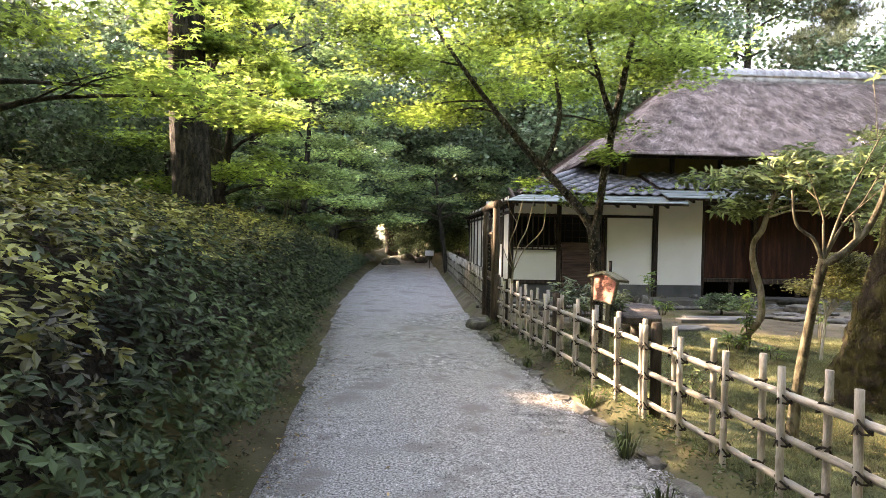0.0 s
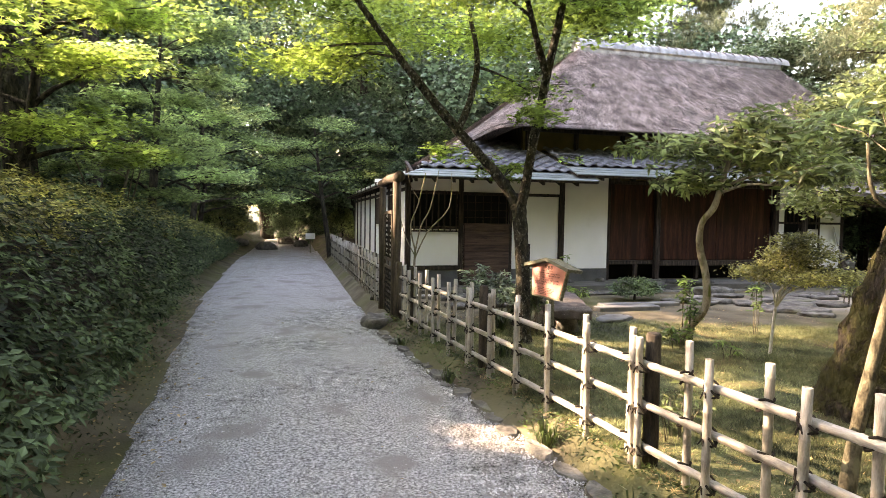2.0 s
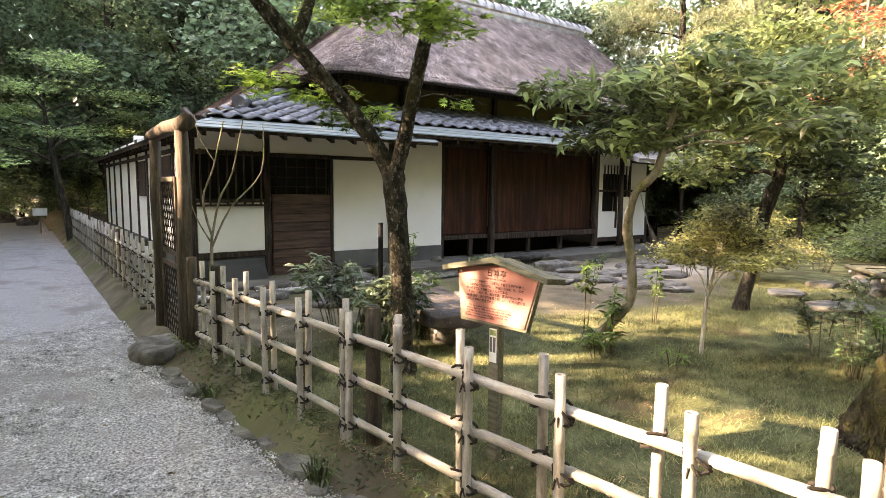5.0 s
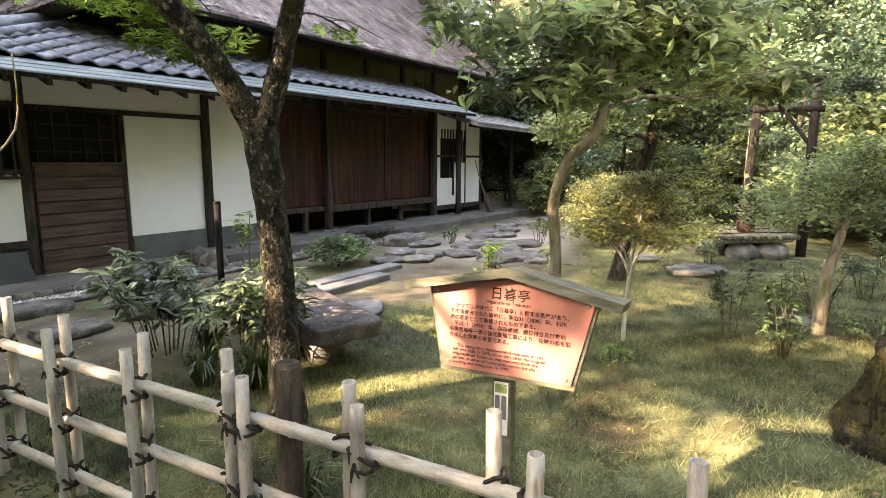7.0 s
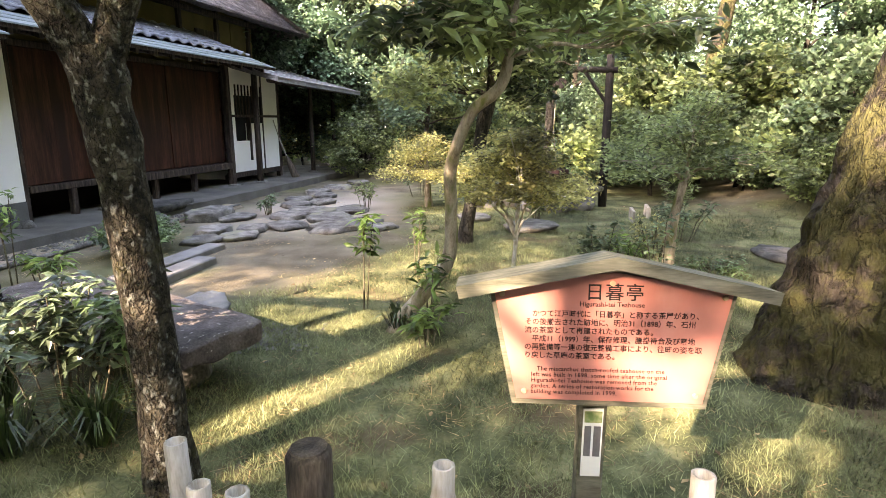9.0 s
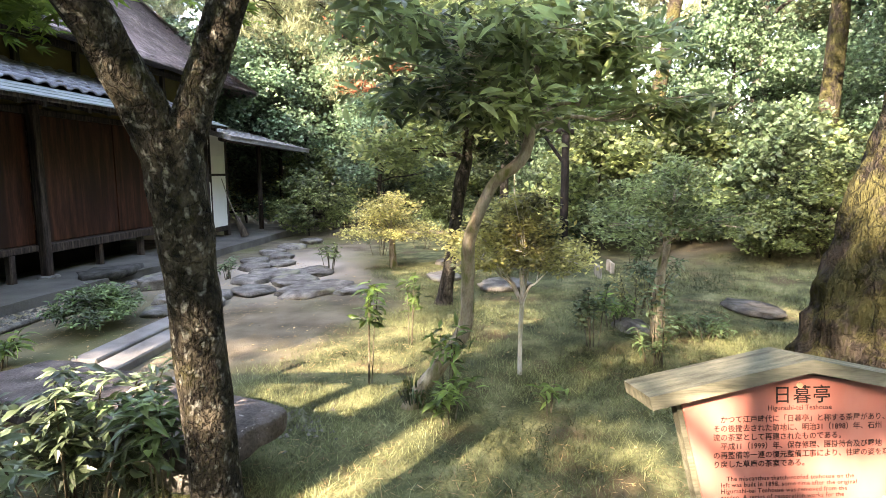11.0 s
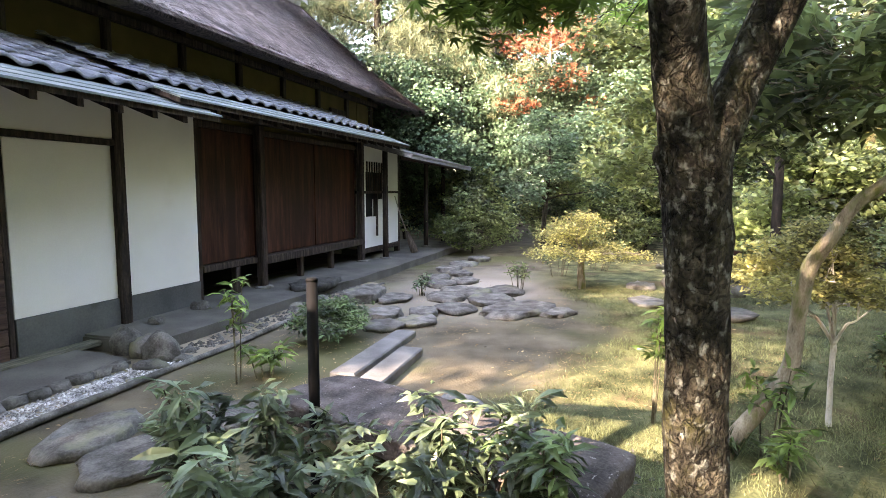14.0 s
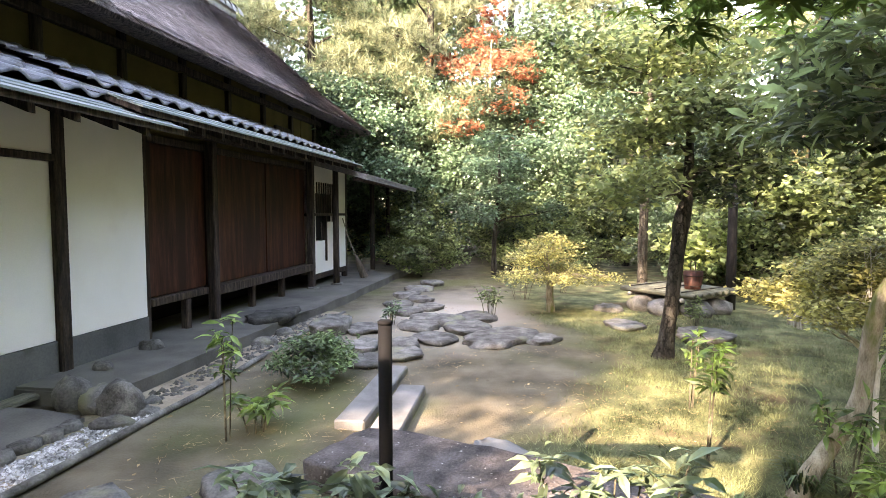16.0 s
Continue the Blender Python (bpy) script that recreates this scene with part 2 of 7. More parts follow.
crack_bark(PINEBARK, 11.0, 0.55)
crack_bark(MAPLEBARK, 26.0, 0.5)
moss_patches(MAPLEBARK, (0.040, 0.038, 0.013), 5.0, 0.56)
moss_patches(PINEBARK, (0.058, 0.055, 0.020), 4.5, 0.45)
DARKBARK = ramp_mat("dark_tree_bark", ((0.012, 0.011, 0.009), (0.042, 0.037, 0.029), (0.095, 0.085, 0.066)), 6, 0.95, 0.9, (3, 3, 0.7), fine=50, vary=0.15, dist=0.03)
PALEBARK = ramp_mat("pale_smooth_bark", ((0.12, 0.098, 0.068), (0.26, 0.22, 0.16), (0.38, 0.335, 0.26)), 8, 0.9, 0.7, (3, 3, 1), fine=60, vary=0.1, dist=0.015, blotch=((0.11, 0.12, 0.04), 4, 0.52))
GREYBARK = ramp_mat("smooth_grey_bark", ((0.028, 0.024, 0.016), (0.080, 0.070, 0.046), (0.17, 0.152, 0.105)), 11, 0.9, 0.7, (2, 2, 1.0), fine=60, vary=0.0, dist=0.02, blotch=((0.19, 0.175, 0.115), 9, 0.56))

WHITEBARK = ramp_mat("bleached_pale_bark", ((0.30, 0.27, 0.21), (0.52, 0.48, 0.40), (0.66, 0.62, 0.54)), 9, 0.85, 0.5, (3, 3, 1), fine=60, vary=0.0, dist=0.008)
crack_bark(DARKBARK, 16.0)
# near-black brown stands in for deep shade among the hedge's inner twigs
HEDGECORE = ramp_mat("twigs_in_deep_shade", ((0.006, 0.005, 0.004), (0.018, 0.014, 0.010), (0.040, 0.030, 0.020)), 14, 0.95, 1.0, fine=60, vary=0.0, dist=0.04)
DARKSTONE = ramp_mat("dark_flat_stone", ((0.022, 0.022, 0.019), (0.055, 0.054, 0.048), (0.10, 0.098, 0.09)), 8, 0.92, 0.8, fine=60, vary=0.1, dist=0.015)
CHARRED = ramp_mat("black_charred_post", ((0.008, 0.007, 0.006), (0.025, 0.021, 0.018)), 8, 0.85, 0.5, (4, 4, 1), fine=40, vary=0.1, dist=0.01)

# ---- mesh helpers ----


def link_bm(name, bm, mat, parent=None, label="", smooth=False):
    me = bpy.data.meshes.new(name)
    bm.normal_update()
    bm.to_mesh(me)
    bm.free()
    if smooth:
        me.polygons.foreach_set("use_smooth", [True] * len(me.polygons))
    me.materials.append(mat)
    ob = new(name, me)
    if parent:
        ob.parent = parent
    if label:
        ob["label"] = label
    return ob


def part(name, bm, material, parent, label="", smooth=False):
    return link_bm(name, bm, material, parent, label, smooth)


def empty(name, at=(0, 0, 0)):
    ob = new(name)
    ob.location = at
    return ob


def box(bm, x0, x1, y0, y1, z0, z1, bevel=0.0):
    r = bmesh.ops.create_cube(bm, size=1.0, matrix=Matrix.Translation(((x0 + x1) / 2, (y0 + y1) / 2, (z0 + z1) / 2)) @ Matrix.Diagonal((abs(x1 - x0), abs(y1 - y0), abs(z1 - z0), 1)))
    if bevel:
        es = {e for v in r["verts"] for e in v.link_edges}
        bmesh.ops.bevel(bm, geom=list(es), offset=bevel, segments=1, affect="EDGES")
    return bm


def boxed(x0, x1, y0, y1, z0, z1, bevel=0.006):
    return box(bmesh.new(), x0, x1, y0, y1, z0, z1, bevel)


def tube(points, radii, sides=8, wobble=0.0, seed=0, cap=True, lumps=0.0):
    """A bent tapered tube through points."""
    rng = random.Random(seed)
    bm = bmesh.new()
    rings = []
    pts = [Vector(p) for p in points]
    up = Vector((0, 0, 1))
    prev_side = None
    for i, p in enumerate(pts):
        d = (pts[min(i + 1, len(pts) - 1)] - pts[max(i - 1, 0)]).normalized()
        side = prev_side - d * prev_side.dot(d) if prev_side else (Vector((1, 0, 0)) if abs(d.dot(up)) > 0.9 else d.cross(up))
        side.normalize()
        prev_side = side
        other = d.cross(side)
        ring = []
        for k in range(sides):
            a = 2 * math.pi * k / sides
            r = radii[i] * (1 + wobble * (rng.random() - 0.5) + lumps * noise.noise((math.cos(a) * 1.5, math.sin(a) * 1.5, i * 0.45 + seed)))
            ring.append(bm.verts.new(p + side * math.cos(a) * r + other * math.sin(a) * r))
        rings.append(ring)
    for a, b in zip(rings, rings[1:]):
        for k in range(sides):
            bm.faces.new((a[k], a[(k + 1) % sides], b[(k + 1) % sides], b[k]))
    if cap:
        bm.faces.new(rings[0][::-1])
        bm.faces.new(rings[-1])
    return bm


def merge(*bms):
    out = bmesh.new()
    for b in bms:
        me = bpy.data.meshes.new("tmp")
        b.to_mesh(me)
        b.free()
        out.from_mesh(me)
        bpy.data.meshes.remove(me)
    return out


def smoothline(pts, n):
    """Catmull-Rom through pts, n steps a span; works on tuples of any length."""
    P = np.array([pts[0], *pts, pts[-1]], float)
    out = []
    for i in range(1, len(P) - 2):
        for k in range(n):
            t = k / n
            a, b, c, d = P[i - 1], P[i], P[i + 1], P[i + 2]
            out.append(0.5 * (2 * b + (c - a) * t + (2 * a - 5 * b + 4 * c - d) * t * t + (3 * b - a - 3 * c + d) * t ** 3))
    out.append(P[-2])
    return out


def array_mesh(name, V, F, mat, parent=None, label="", smooth=False):
    """A mesh from numpy arrays of vertices and of triangles or quads."""
    me = bpy.data.meshes.new(name)
    V = np.asarray(V, np.float32)
    F = np.asarray(F, np.int32)
    k = F.shape[1]
    me.vertices.add(len(V))
    me.vertices.foreach_set("co", V.ravel())
    me.loops.add(F.size)
    me.loops.foreach_set("vertex_index", F.ravel())
    me.polygons.add(len(F))
    me.polygons.foreach_set("loop_start", np.arange(0, F.size, k, dtype=np.int32))
    me.polygons.foreach_set("use_smooth", np.full(len(F), smooth))
    me.update(calc_edges=True)
    me.validate()
    me.materials.append(mat)
    ob = new(name, me)
    if parent:
        ob.parent = parent
    if label:
        ob["label"] = label
    return ob


# ---- plan ----


def fence_x(y):
    return 1.67 + (6.67 - y) * 0.115 if y < 8 else (1.517 - (y - 8) * 0.09 if y < 10 else 1.337 - 0.006 * (y - 10))


def path_left(y):
    return float(np.interp(y, (-6, 3.4, 6.7, 9.5, 13.6, 24, 45), (-0.85, -1.0, -1.25, -1.5, -1.85, -2.2, -2.0)))


def ease(v):
    v = min(1.0, max(0.0, v))
    return v * v * (3 - 2 * v)


def ground_z(x, y):
    """Sunken gravel path, flat garden on one side, planted bank on the other, a rise far off."""
    pl, fx = path_left(y), fence_x(y) - 0.22
    n = 0.035 * noise.noise((x * 0.5, y * 0.5, 0)) + 0.012 * noise.noise((x * 2, y * 2, 3))
    if x < pl:
        z = -0.15 + 0.55 * ease((pl - x) / 1.2) + 1.2 * ease((pl - x - 2.5) / 8)
    elif x < fx:
        z = -0.15
        n *= 0.2
    else:
        z = -0.15 + 0.13 * ease((x - fx) / 0.10)
        n *= 0.5
        if y > 26:
            z += 0.5 * ease((y - 26) / 10)
        z += 0.9 * ease((x - 16) / 12) + 0.5 * ease((x - 7) / 5) * ease((5.0 - y) / 3)
    d = math.hypot(x, y)
    return z + n + 2.0 * ease((d - 50) / 200)

# ---- ground ----
GROUND = ramp_mat("grass_moss_and_earth", ((0.022, 0.028, 0.012), (0.086, 0.094, 0.042), (0.205, 0.198, 0.098)), 3.2, 0.95, 0.6, fine=55, vary=0.0, dist=0.03, detail=9.0, blotch=((0.085, 0.066, 0.036), 1.9, 0.55))
EARTH = ramp_mat("bare_earth", ((0.13, 0.105, 0.075), (0.25, 0.205, 0.15), (0.34, 0.285, 0.21)), 2.2, 0.95, 0.4, fine=60, vary=0.0, dist=0.015, blotch=((0.12, 0.125, 0.05), 0.9, 0.56))
GRAVEL = ramp_mat("fine_grey_gravel", ((0.07, 0.066, 0.063), (0.35, 0.338, 0.33), (0.72, 0.70, 0.685)), 60, 0.95, 1.0, fine=160, vary=0.0, dist=0.03, detail=5.0, blotch=((0.27, 0.25, 0.235), 2.2, 0.54))


def soil(x, y):
    """How far the ground is bare earth (1) and not grass (0)."""
    if x < fence_x(y):
        return 0.85 if x < path_left(y) + 0.3 else 1.0
    w = 0.35 * noise.noise((x * 0.9, y * 0.9, 5)) + 0.18 * noise.noise((x * 3, y * 3, 8))
    edge = float(np.interp(x, (1.4, 2.4, 4.2, 5.4, 7.2, 9.5, 12, 16), (9.3, 9.0, 9.2, 8.5, 8.0, 8.9, 9.6, 10.5)))
    bank = 0.85 * ease((x - 8.6) / 2.2) * ease((5.4 - y + 2 * w) / 1.4)
    return max(bank, ease((y - edge + w) / 0.7 + 0.5))


def ground_sheet():
    xs = np.unique(np.concatenate([np.arange(-8, 18, 0.2), np.arange(-40, 60, 4.0), [-400, -250, -150, -90, -60, 80, 120, 200, 400]]))
    ys = np.unique(np.concatenate([np.arange(-2, 20, 0.2), np.arange(-40, 70, 3.0), [-400, -250, -150, -90, -60, 90, 130, 200, 400]]))
    V = [(x, y, ground_z(x, y) - (0.03 if path_left(y) < x < fence_x(y) - 0.22 else 0)) for y in ys for x in xs]
    w = len(xs)
    F = [(j * w + i, j * w + i + 1, (j + 1) * w + i + 1, (j + 1) * w + i) for j in range(len(ys) - 1) for i in range(w - 1)]
    ob = array_mesh("ground", V, F, GROUND, smooth=True)
    sand = ob.data.attributes.new("sand", "FLOAT", "POINT")
    sand.data.foreach_set("value", [ease(1.15 - math.hypot((v[0] - 9.3) / 2.6, (v[1] - 10.3) / 1.5) + 0.25 * noise.noise((v[0], v[1], 6))) for v in V])
    at = ob.data.attributes.new("soil", "FLOAT", "POINT")
    at.data.foreach_set("value", [soil(v[0], v[1]) for v in V])
    return tagged(ob, "mossy grass and bare earth of a tea garden", "ground", kind="structure")


def blend_ground():
    t = GROUND.node_tree
    n, l = t.nodes, t.links
    out = n["Principled BSDF"].inputs["Base Color"]
    grass = out.links[0].from_socket
    src = EARTH.node_tree.nodes
    at = n.new("ShaderNodeAttribute")
    at.attribute_name = "soil"
    tc = n.new("ShaderNodeTexCoord")
    n1, n2 = n.new("ShaderNodeTexNoise"), n.new("ShaderNodeTexNoise")
    n1.inputs["Scale"].default_value, n1.inputs["Detail"].default_value = 2.2, 8
    n2.inputs["Scale"].default_value, n2.inputs["Detail"].default_value = 0.7, 5
    for q in (n1, n2):
        l.new(tc.outputs["Object"], q.inputs["Vector"])
    cr = n.new("ShaderNodeValToRGB")
    e = cr.color_ramp.elements
    e[0].position, e[0].color = 0.3, (0.052, 0.045, 0.030, 1)
    e[1].position, e[1].color = 0.7, (0.165, 0.140, 0.098, 1)
    l.new(n1.outputs["Fac"], cr.inputs[0])
    moss = n.new("ShaderNodeValToRGB")
    moss.color_ramp.elements[0].position, moss.color_ramp.elements[1].position = 0.46, 0.64
    l.new(n2.outputs["Fac"], moss.inputs[0])
    half = n.new("ShaderNodeMath")
    half.operation = "MULTIPLY"
    half.inputs[1].default_value = 0.8
    l.new(moss.outputs[0], half.inputs[0])
    mm = n.new("ShaderNodeMix")
    mm.data_type = "RGBA"
    l.new(half.outputs[0], mm.inputs[0])
    l.new(cr.outputs[0], mm.inputs[6])
    mm.inputs[7].default_value = (0.085, 0.092, 0.035, 1)
    sand = n.new("ShaderNodeAttribute")
    sand.attribute_name = "sand"
    ms = n.new("ShaderNodeMix")
    ms.data_type = "RGBA"
    l.new(sand.outputs["Fac"], ms.inputs[0])
    l.new(mm.outputs[2], ms.inputs[6])
    ms.inputs[7].default_value = (0.30, 0.265, 0.22, 1)
    mx = n.new("ShaderNodeMix")
    mx.data_type = "RGBA"
    l.new(at.outputs["Fac"], mx.inputs[0])
    l.new(grass, mx.inputs[6])
    l.new(ms.outputs[2], mx.inputs[7])
    l.new(mx.outputs[2], out)


blend_ground()
ground_sheet()


def gravel_path():
    V, F = [], []
    ys = np.arange(-5, 46, 0.25)
    m = 14
    for y in ys:
        a, b = path_left(y) + 0.12 * noise.noise((0, y * 0.9, 1)) + 0.05 * noise.noise((4, y * 4, 1)), fence_x(y) - 0.30 + 0.05 * noise.noise((9, y * 2, 1))
        for i in range(m + 1):
            x = a + (b - a) * i / m
            edge = -0.03 if i in (0, m) else 0.0
            V.append((x, y, -0.145 + edge + 0.012 * noise.noise((x * 1.2, y * 1.2, 2)) + 0.02 * (1 - abs(2 * i / m - 1))))
    for j in range(len(ys) - 1):
        for i in range(m):
            k = j * (m + 1) + i
            F.append((k, k + 1, k + m + 2, k + m + 1))
    tagged(array_mesh("path", V, F, GRAVEL, smooth=True), "grey gravel garden path, trodden and pale in the middle", "path", kind="structure")


gravel_path()

# ---- tea house ----
house = tagged(empty("tea_house", (8, 15, 0)), "old thatched tea house with white plaster walls and brown shutters", "house")
house.matrix_world = Matrix.Identity(4)
WY = 13.0          # front wall
WX = 2.12          # side wall


def wall_panel(x0, x1, z0, z1, mat, y=WY, thick=0.12, label=""):
    return part("wall", boxed(x0, x1, y, y + thick, z0, z1, 0.004), mat, house, label)


def beam(x0, x1, z0, z1, y0=WY - 0.03, y1=WY + 0.13, name="beam"):
    return part(name, boxed(x0, x1, y0, y1, z0, z1, 0.008), DARKWOOD, house)


def post(x, y, z0, z1, w=0.11, name="post"):
    return part(name, boxed(x - w / 2, x + w / 2, y - w / 2, y + w / 2, z0, z1, 0.012), DARKWOOD, house)


# front, from the corner along the wall
wall_panel(2.18, 3.16, 0.47, 1.21, PLASTER)
wall_panel(2.18, 3.16, 1.98, 2.42, PLASTER)
beam(2.16, 3.17, 0.38, 0.47)
beam(2.16, 3.17, 1.21, 1.265)
beam(2.16, 3.17, 1.92, 1.98)
wall_panel(2.18, 3.16, -0.15, 0.38, BASE, label="grey plaster footing")
for px in (2.12, 3.215):
    post(px, WY + 0.05, -0.1, 2.42)
door = part("door", boxed(3.29, 4.28, WY + 0.03, WY + 0.06, 0.04, 1.31, 0.003), DOORWOOD, house, "sliding door with brown boards and a lattice window")
for i in range(9):
    z = 0.05 + i * 0.14
    part("board", boxed(3.30, 4.27, WY + 0.005, WY + 0.032, z, z + 0.128, 0.006), DOORWOOD, door)
part("pane", boxed(3.29, 4.28, WY + 0.10, WY + 0.11, 1.31, 1.92, 0), BLACKHOLE, door, "black sheet for the unlit room behind the lattice")
for i in range(6):
    x = 3.36 + i * 0.17
    part("lattice_bar", boxed(x, x + 0.016, WY + 0.04, WY + 0.06, 1.33, 1.91, 0), DARKWOOD, door)
for z in (1.45, 1.60, 1.76):
    part("lattice_bar", boxed(3.30, 4.27, WY + 0.05, WY + 0.064, z, z + 0.014, 0), DARKWOOD, door)
part("rail", boxed(3.28, 4.29, WY + 0.0, WY + 0.06, 1.295, 1.335, 0.004), DOORWOOD, door)
beam(3.27, 5.40, 1.915, 1.975)
beam(3.27, 4.34, -0.06, 0.05)
post(4.31, WY + 0.05, 0.0, 1.92, 0.06)
wall_panel(3.27, 5.40, 1.975, 2.42, PLASTER)
wall_panel(4.345, 5.395, 0.385, 1.915, PLASTER, WY + 0.03, label="white papered sliding panel")
wall_panel(4.345, 5.395, -0.1, 0.382, BASE, WY + 0.01, label="grey plaster footing")
post(5.455, WY + 0.03, 0.0, 2.42, 0.12)
wall_panel(5.52, 6.565, 0.385, 2.42, PLASTER, WY + 0.02)
wall_panel(5.52, 6.565, -0.1, 0.382, BASE, WY + 0.005, label="grey plaster footing")
post(6.60, WY + 0.06, 0.0, 2.42, 0.075)
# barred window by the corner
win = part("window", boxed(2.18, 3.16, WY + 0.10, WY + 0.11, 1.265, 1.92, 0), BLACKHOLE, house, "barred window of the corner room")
for i in range(8):
    x = 2.22 + i * 0.125
    part("bar", boxed(x, x + 0.026, WY - 0.045, WY - 0.015, 1.17, 1.99, 0.003), DARKWOOD, win)
part("sill", boxed(2.16, 3.18, WY - 0.05, WY + 0.02, 1.155, 1.185, 0.003), DARKWOOD, win)
# shutters
SY = WY + 0.08
for i, (a, b) in enumerate(((6.645, 7.17), (7.175, 7.765), (7.80, 8.64), (8.645, 9.42), (9.425, 10.2), (10.205, 10.93))):
    s = part("shutter", boxed(a, b, SY + 0.012 * (i % 2), SY + 0.03 + 0.012 * (i % 2), 0.56, 2.24, 0.004), SHUTTER, house, "sliding wooden shutter of vertical boards")
    part("board", boxed(a + 0.0015, b - 0.0015, SY - 0.014 + 0.012 * (i % 2), SY + 0.011 + 0.012 * (i % 2), 0.57, 2.23, 0.003), SHUTTER, s)
beam(6.64, 11.0, 2.24, 2.32, SY - 0.05, SY + 0.1)
beam(6.64, 7.72, 0.47, 0.555, SY - 0.07, SY + 0.08, "sill_beam")
beam(7.83, 11.0, 0.44, 0.555, SY - 0.16, SY + 0.08, "sill_beam")
wall_panel(6.64, 11.0, 2.32, 2.62, CLAY, SY + 0.03)
post(7.78, WY - 0.02, 0.10, 2.36, 0.115)
post(10.98, WY - 0.02, 0.10, 2.40, 0.12)
for x in (7.3, 8.9, 9.9):
    post(x, SY - 0.02, 0.1, 0.47, 0.09, "floor_post")
part("wall", boxed(6.6, 11.0, 14.2, 14.3, -0.1, 0.6, 0), BLACKHOLE, house, "black sheet standing for the shade under the floor")
part("floor_boards", boxed(6.64, 11.0, SY + 0.08, 14.2, 0.46, 0.54, 0), DARKWOOD, house)
# end bay with a small window
wall_panel(11.05, 12.95, 0.34, 0.95, PLASTER)
wall_panel(11.05, 12.95, 1.85, 2.42, PLASTER)
wall_panel(11.05, 11.26, 0.95, 1.85, PLASTER)
wall_panel(12.30, 12.95, 0.95, 1.85, PLASTER)
wall_panel(11.78, 12.30, 0.95, 1.30, PLASTER)
beam(11.04, 12.96, 0.24, 0.34)
beam(11.04, 12.96, 1.42, 1.47)
post(12.30, WY + 0.02, 0.2, 2.4, 0.06)
post(13.0, WY + 0.05, 0.1, 2.4)
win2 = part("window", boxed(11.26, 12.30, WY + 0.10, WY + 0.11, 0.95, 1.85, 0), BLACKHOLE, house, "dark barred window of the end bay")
for i in range(9):
    x = 11.28 + i * 0.118
    part("bar", boxed(x, x + 0.028, WY - 0.03, WY - 0.005, 1.47, 2.05, 0.003), DARKWOOD, win2)
part("window_frame", boxed(11.74, 11.79, WY - 0.03, WY + 0.06, 0.55, 1.42, 0.004), DARKWOOD, win2)
# side walls and back
part("wall", boxed(12.95, 13.07, WY + 0.1, 19.0, 0.0, 2.45, 0), PLASTER, house)
part("wall", boxed(13.5, 13.6, 14.0, 19.0, 2.4, 3.7, 0), CLAY, house, "ochre clay upper wall")
part("wall", boxed(WX + 0.13, 13.0, 19.0, 19.12, 0.0, 2.6, 0), PLASTER, house)
part("wall", boxed(WX, 6.0, 23.6, 23.7, 0.0, 2.4, 0), PLASTER, house)
part("wall", boxed(WX, WX + 0.12, WY + 0.11, 23.6, 0.42, 2.40, 0), PLASTER, house)
part("wall", boxed(WX - 0.01, WX + 0.12, WY + 0.11, 23.6, -0.12, 0.42, 0), BASE, house, "grey plaster footing")
for y in (14.2, 15.4, 16.6, 17.8, 19.0, 20.3, 21.5, 22.6, 23.55):
    post(WX + 0.03, y, -0.1, 2.42, 0.12)
part("window", boxed(WX - 0.02, WX + 0.02, 14.35, 15.25, 1.25, 1.95, 0), DARKWOOD, house, "shuttered side window")
part("window", boxed(WX - 0.02, WX + 0.02, 16.8, 17.6, 1.25, 1.95, 0), DARKWOOD, house, "shuttered side window")
part("beam", boxed(WX - 0.03, WX + 0.1, WY + 0.1, 23.5, 1.98, 2.05, 0.005), DARKWOOD, house)
# upper clay walls under the thatch
UY = 13.9
part("wall", boxed(4.9, 13.6, UY, UY + 0.1, 2.5, 3.75, 0), CLAY, house, "ochre clay upper wall")
# dark wood colour keeps this clay wall from showing sunlit under the thatch
part("wall", boxed(4.9, 5.0, UY + 0.1, 19.0, 2.5, 3.75, 0), DARKWOOD, house, "upper side wall, coloured dark for the shade of the thatch")
for i in range(8):
    post(5.0 + i * 1.2, UY - 0.02, 2.6, 3.7, 0.1)
part("wall", boxed(12.75, 13.6, UY - 0.012, UY + 0.02, 2.75, 3.5, 0), CLAY, house)
part("window", boxed(11.5, 12.3, UY - 0.05, UY + 0.02, 2.85, 3.15, 0.004), DARKWOOD, house, "small upper window")
part("beam", boxed(4.9, 13.7, UY - 0.10, UY + 0.0, 3.42, 3.52, 0.01), DARKWOOD, house)

# lower roofs: sheet-metal eaves below, clay tiles above


def tile_mesh():
    """One wavy pantile, 0.27 by 0.30, laid along +y."""
    bm = bmesh.new()
    rows = []
    for y, dz in ((0, 0), (0.31, 0.0)):
        row = []
        for i in range(8):
            u = i / 7
            row.append(bm.verts.new((u * 0.275, y, 0.024 * math.sin(u * 2 * math.pi) + (0.028 if y == 0 else 0.0))))
        rows.append(row)
    low = [bm.verts.new((v.co.x, 0.0, v.co.z - 0.028)) for v in rows[0]]
    for i in range(7):
        bm.faces.new((rows[0][i], rows[0][i + 1], rows[1][i + 1], rows[1][i]))
        bm.faces.new((low[i], low[i + 1], rows[0][i + 1], rows[0][i]))
    me = bpy.data.meshes.new("tile")
    bm.to_mesh(me)
    bm.free()
    me.polygons.foreach_set("use_smooth", [True] * len(me.polygons))
    me.materials.append(TILE)
    return me


TILE_ME = tile_mesh()


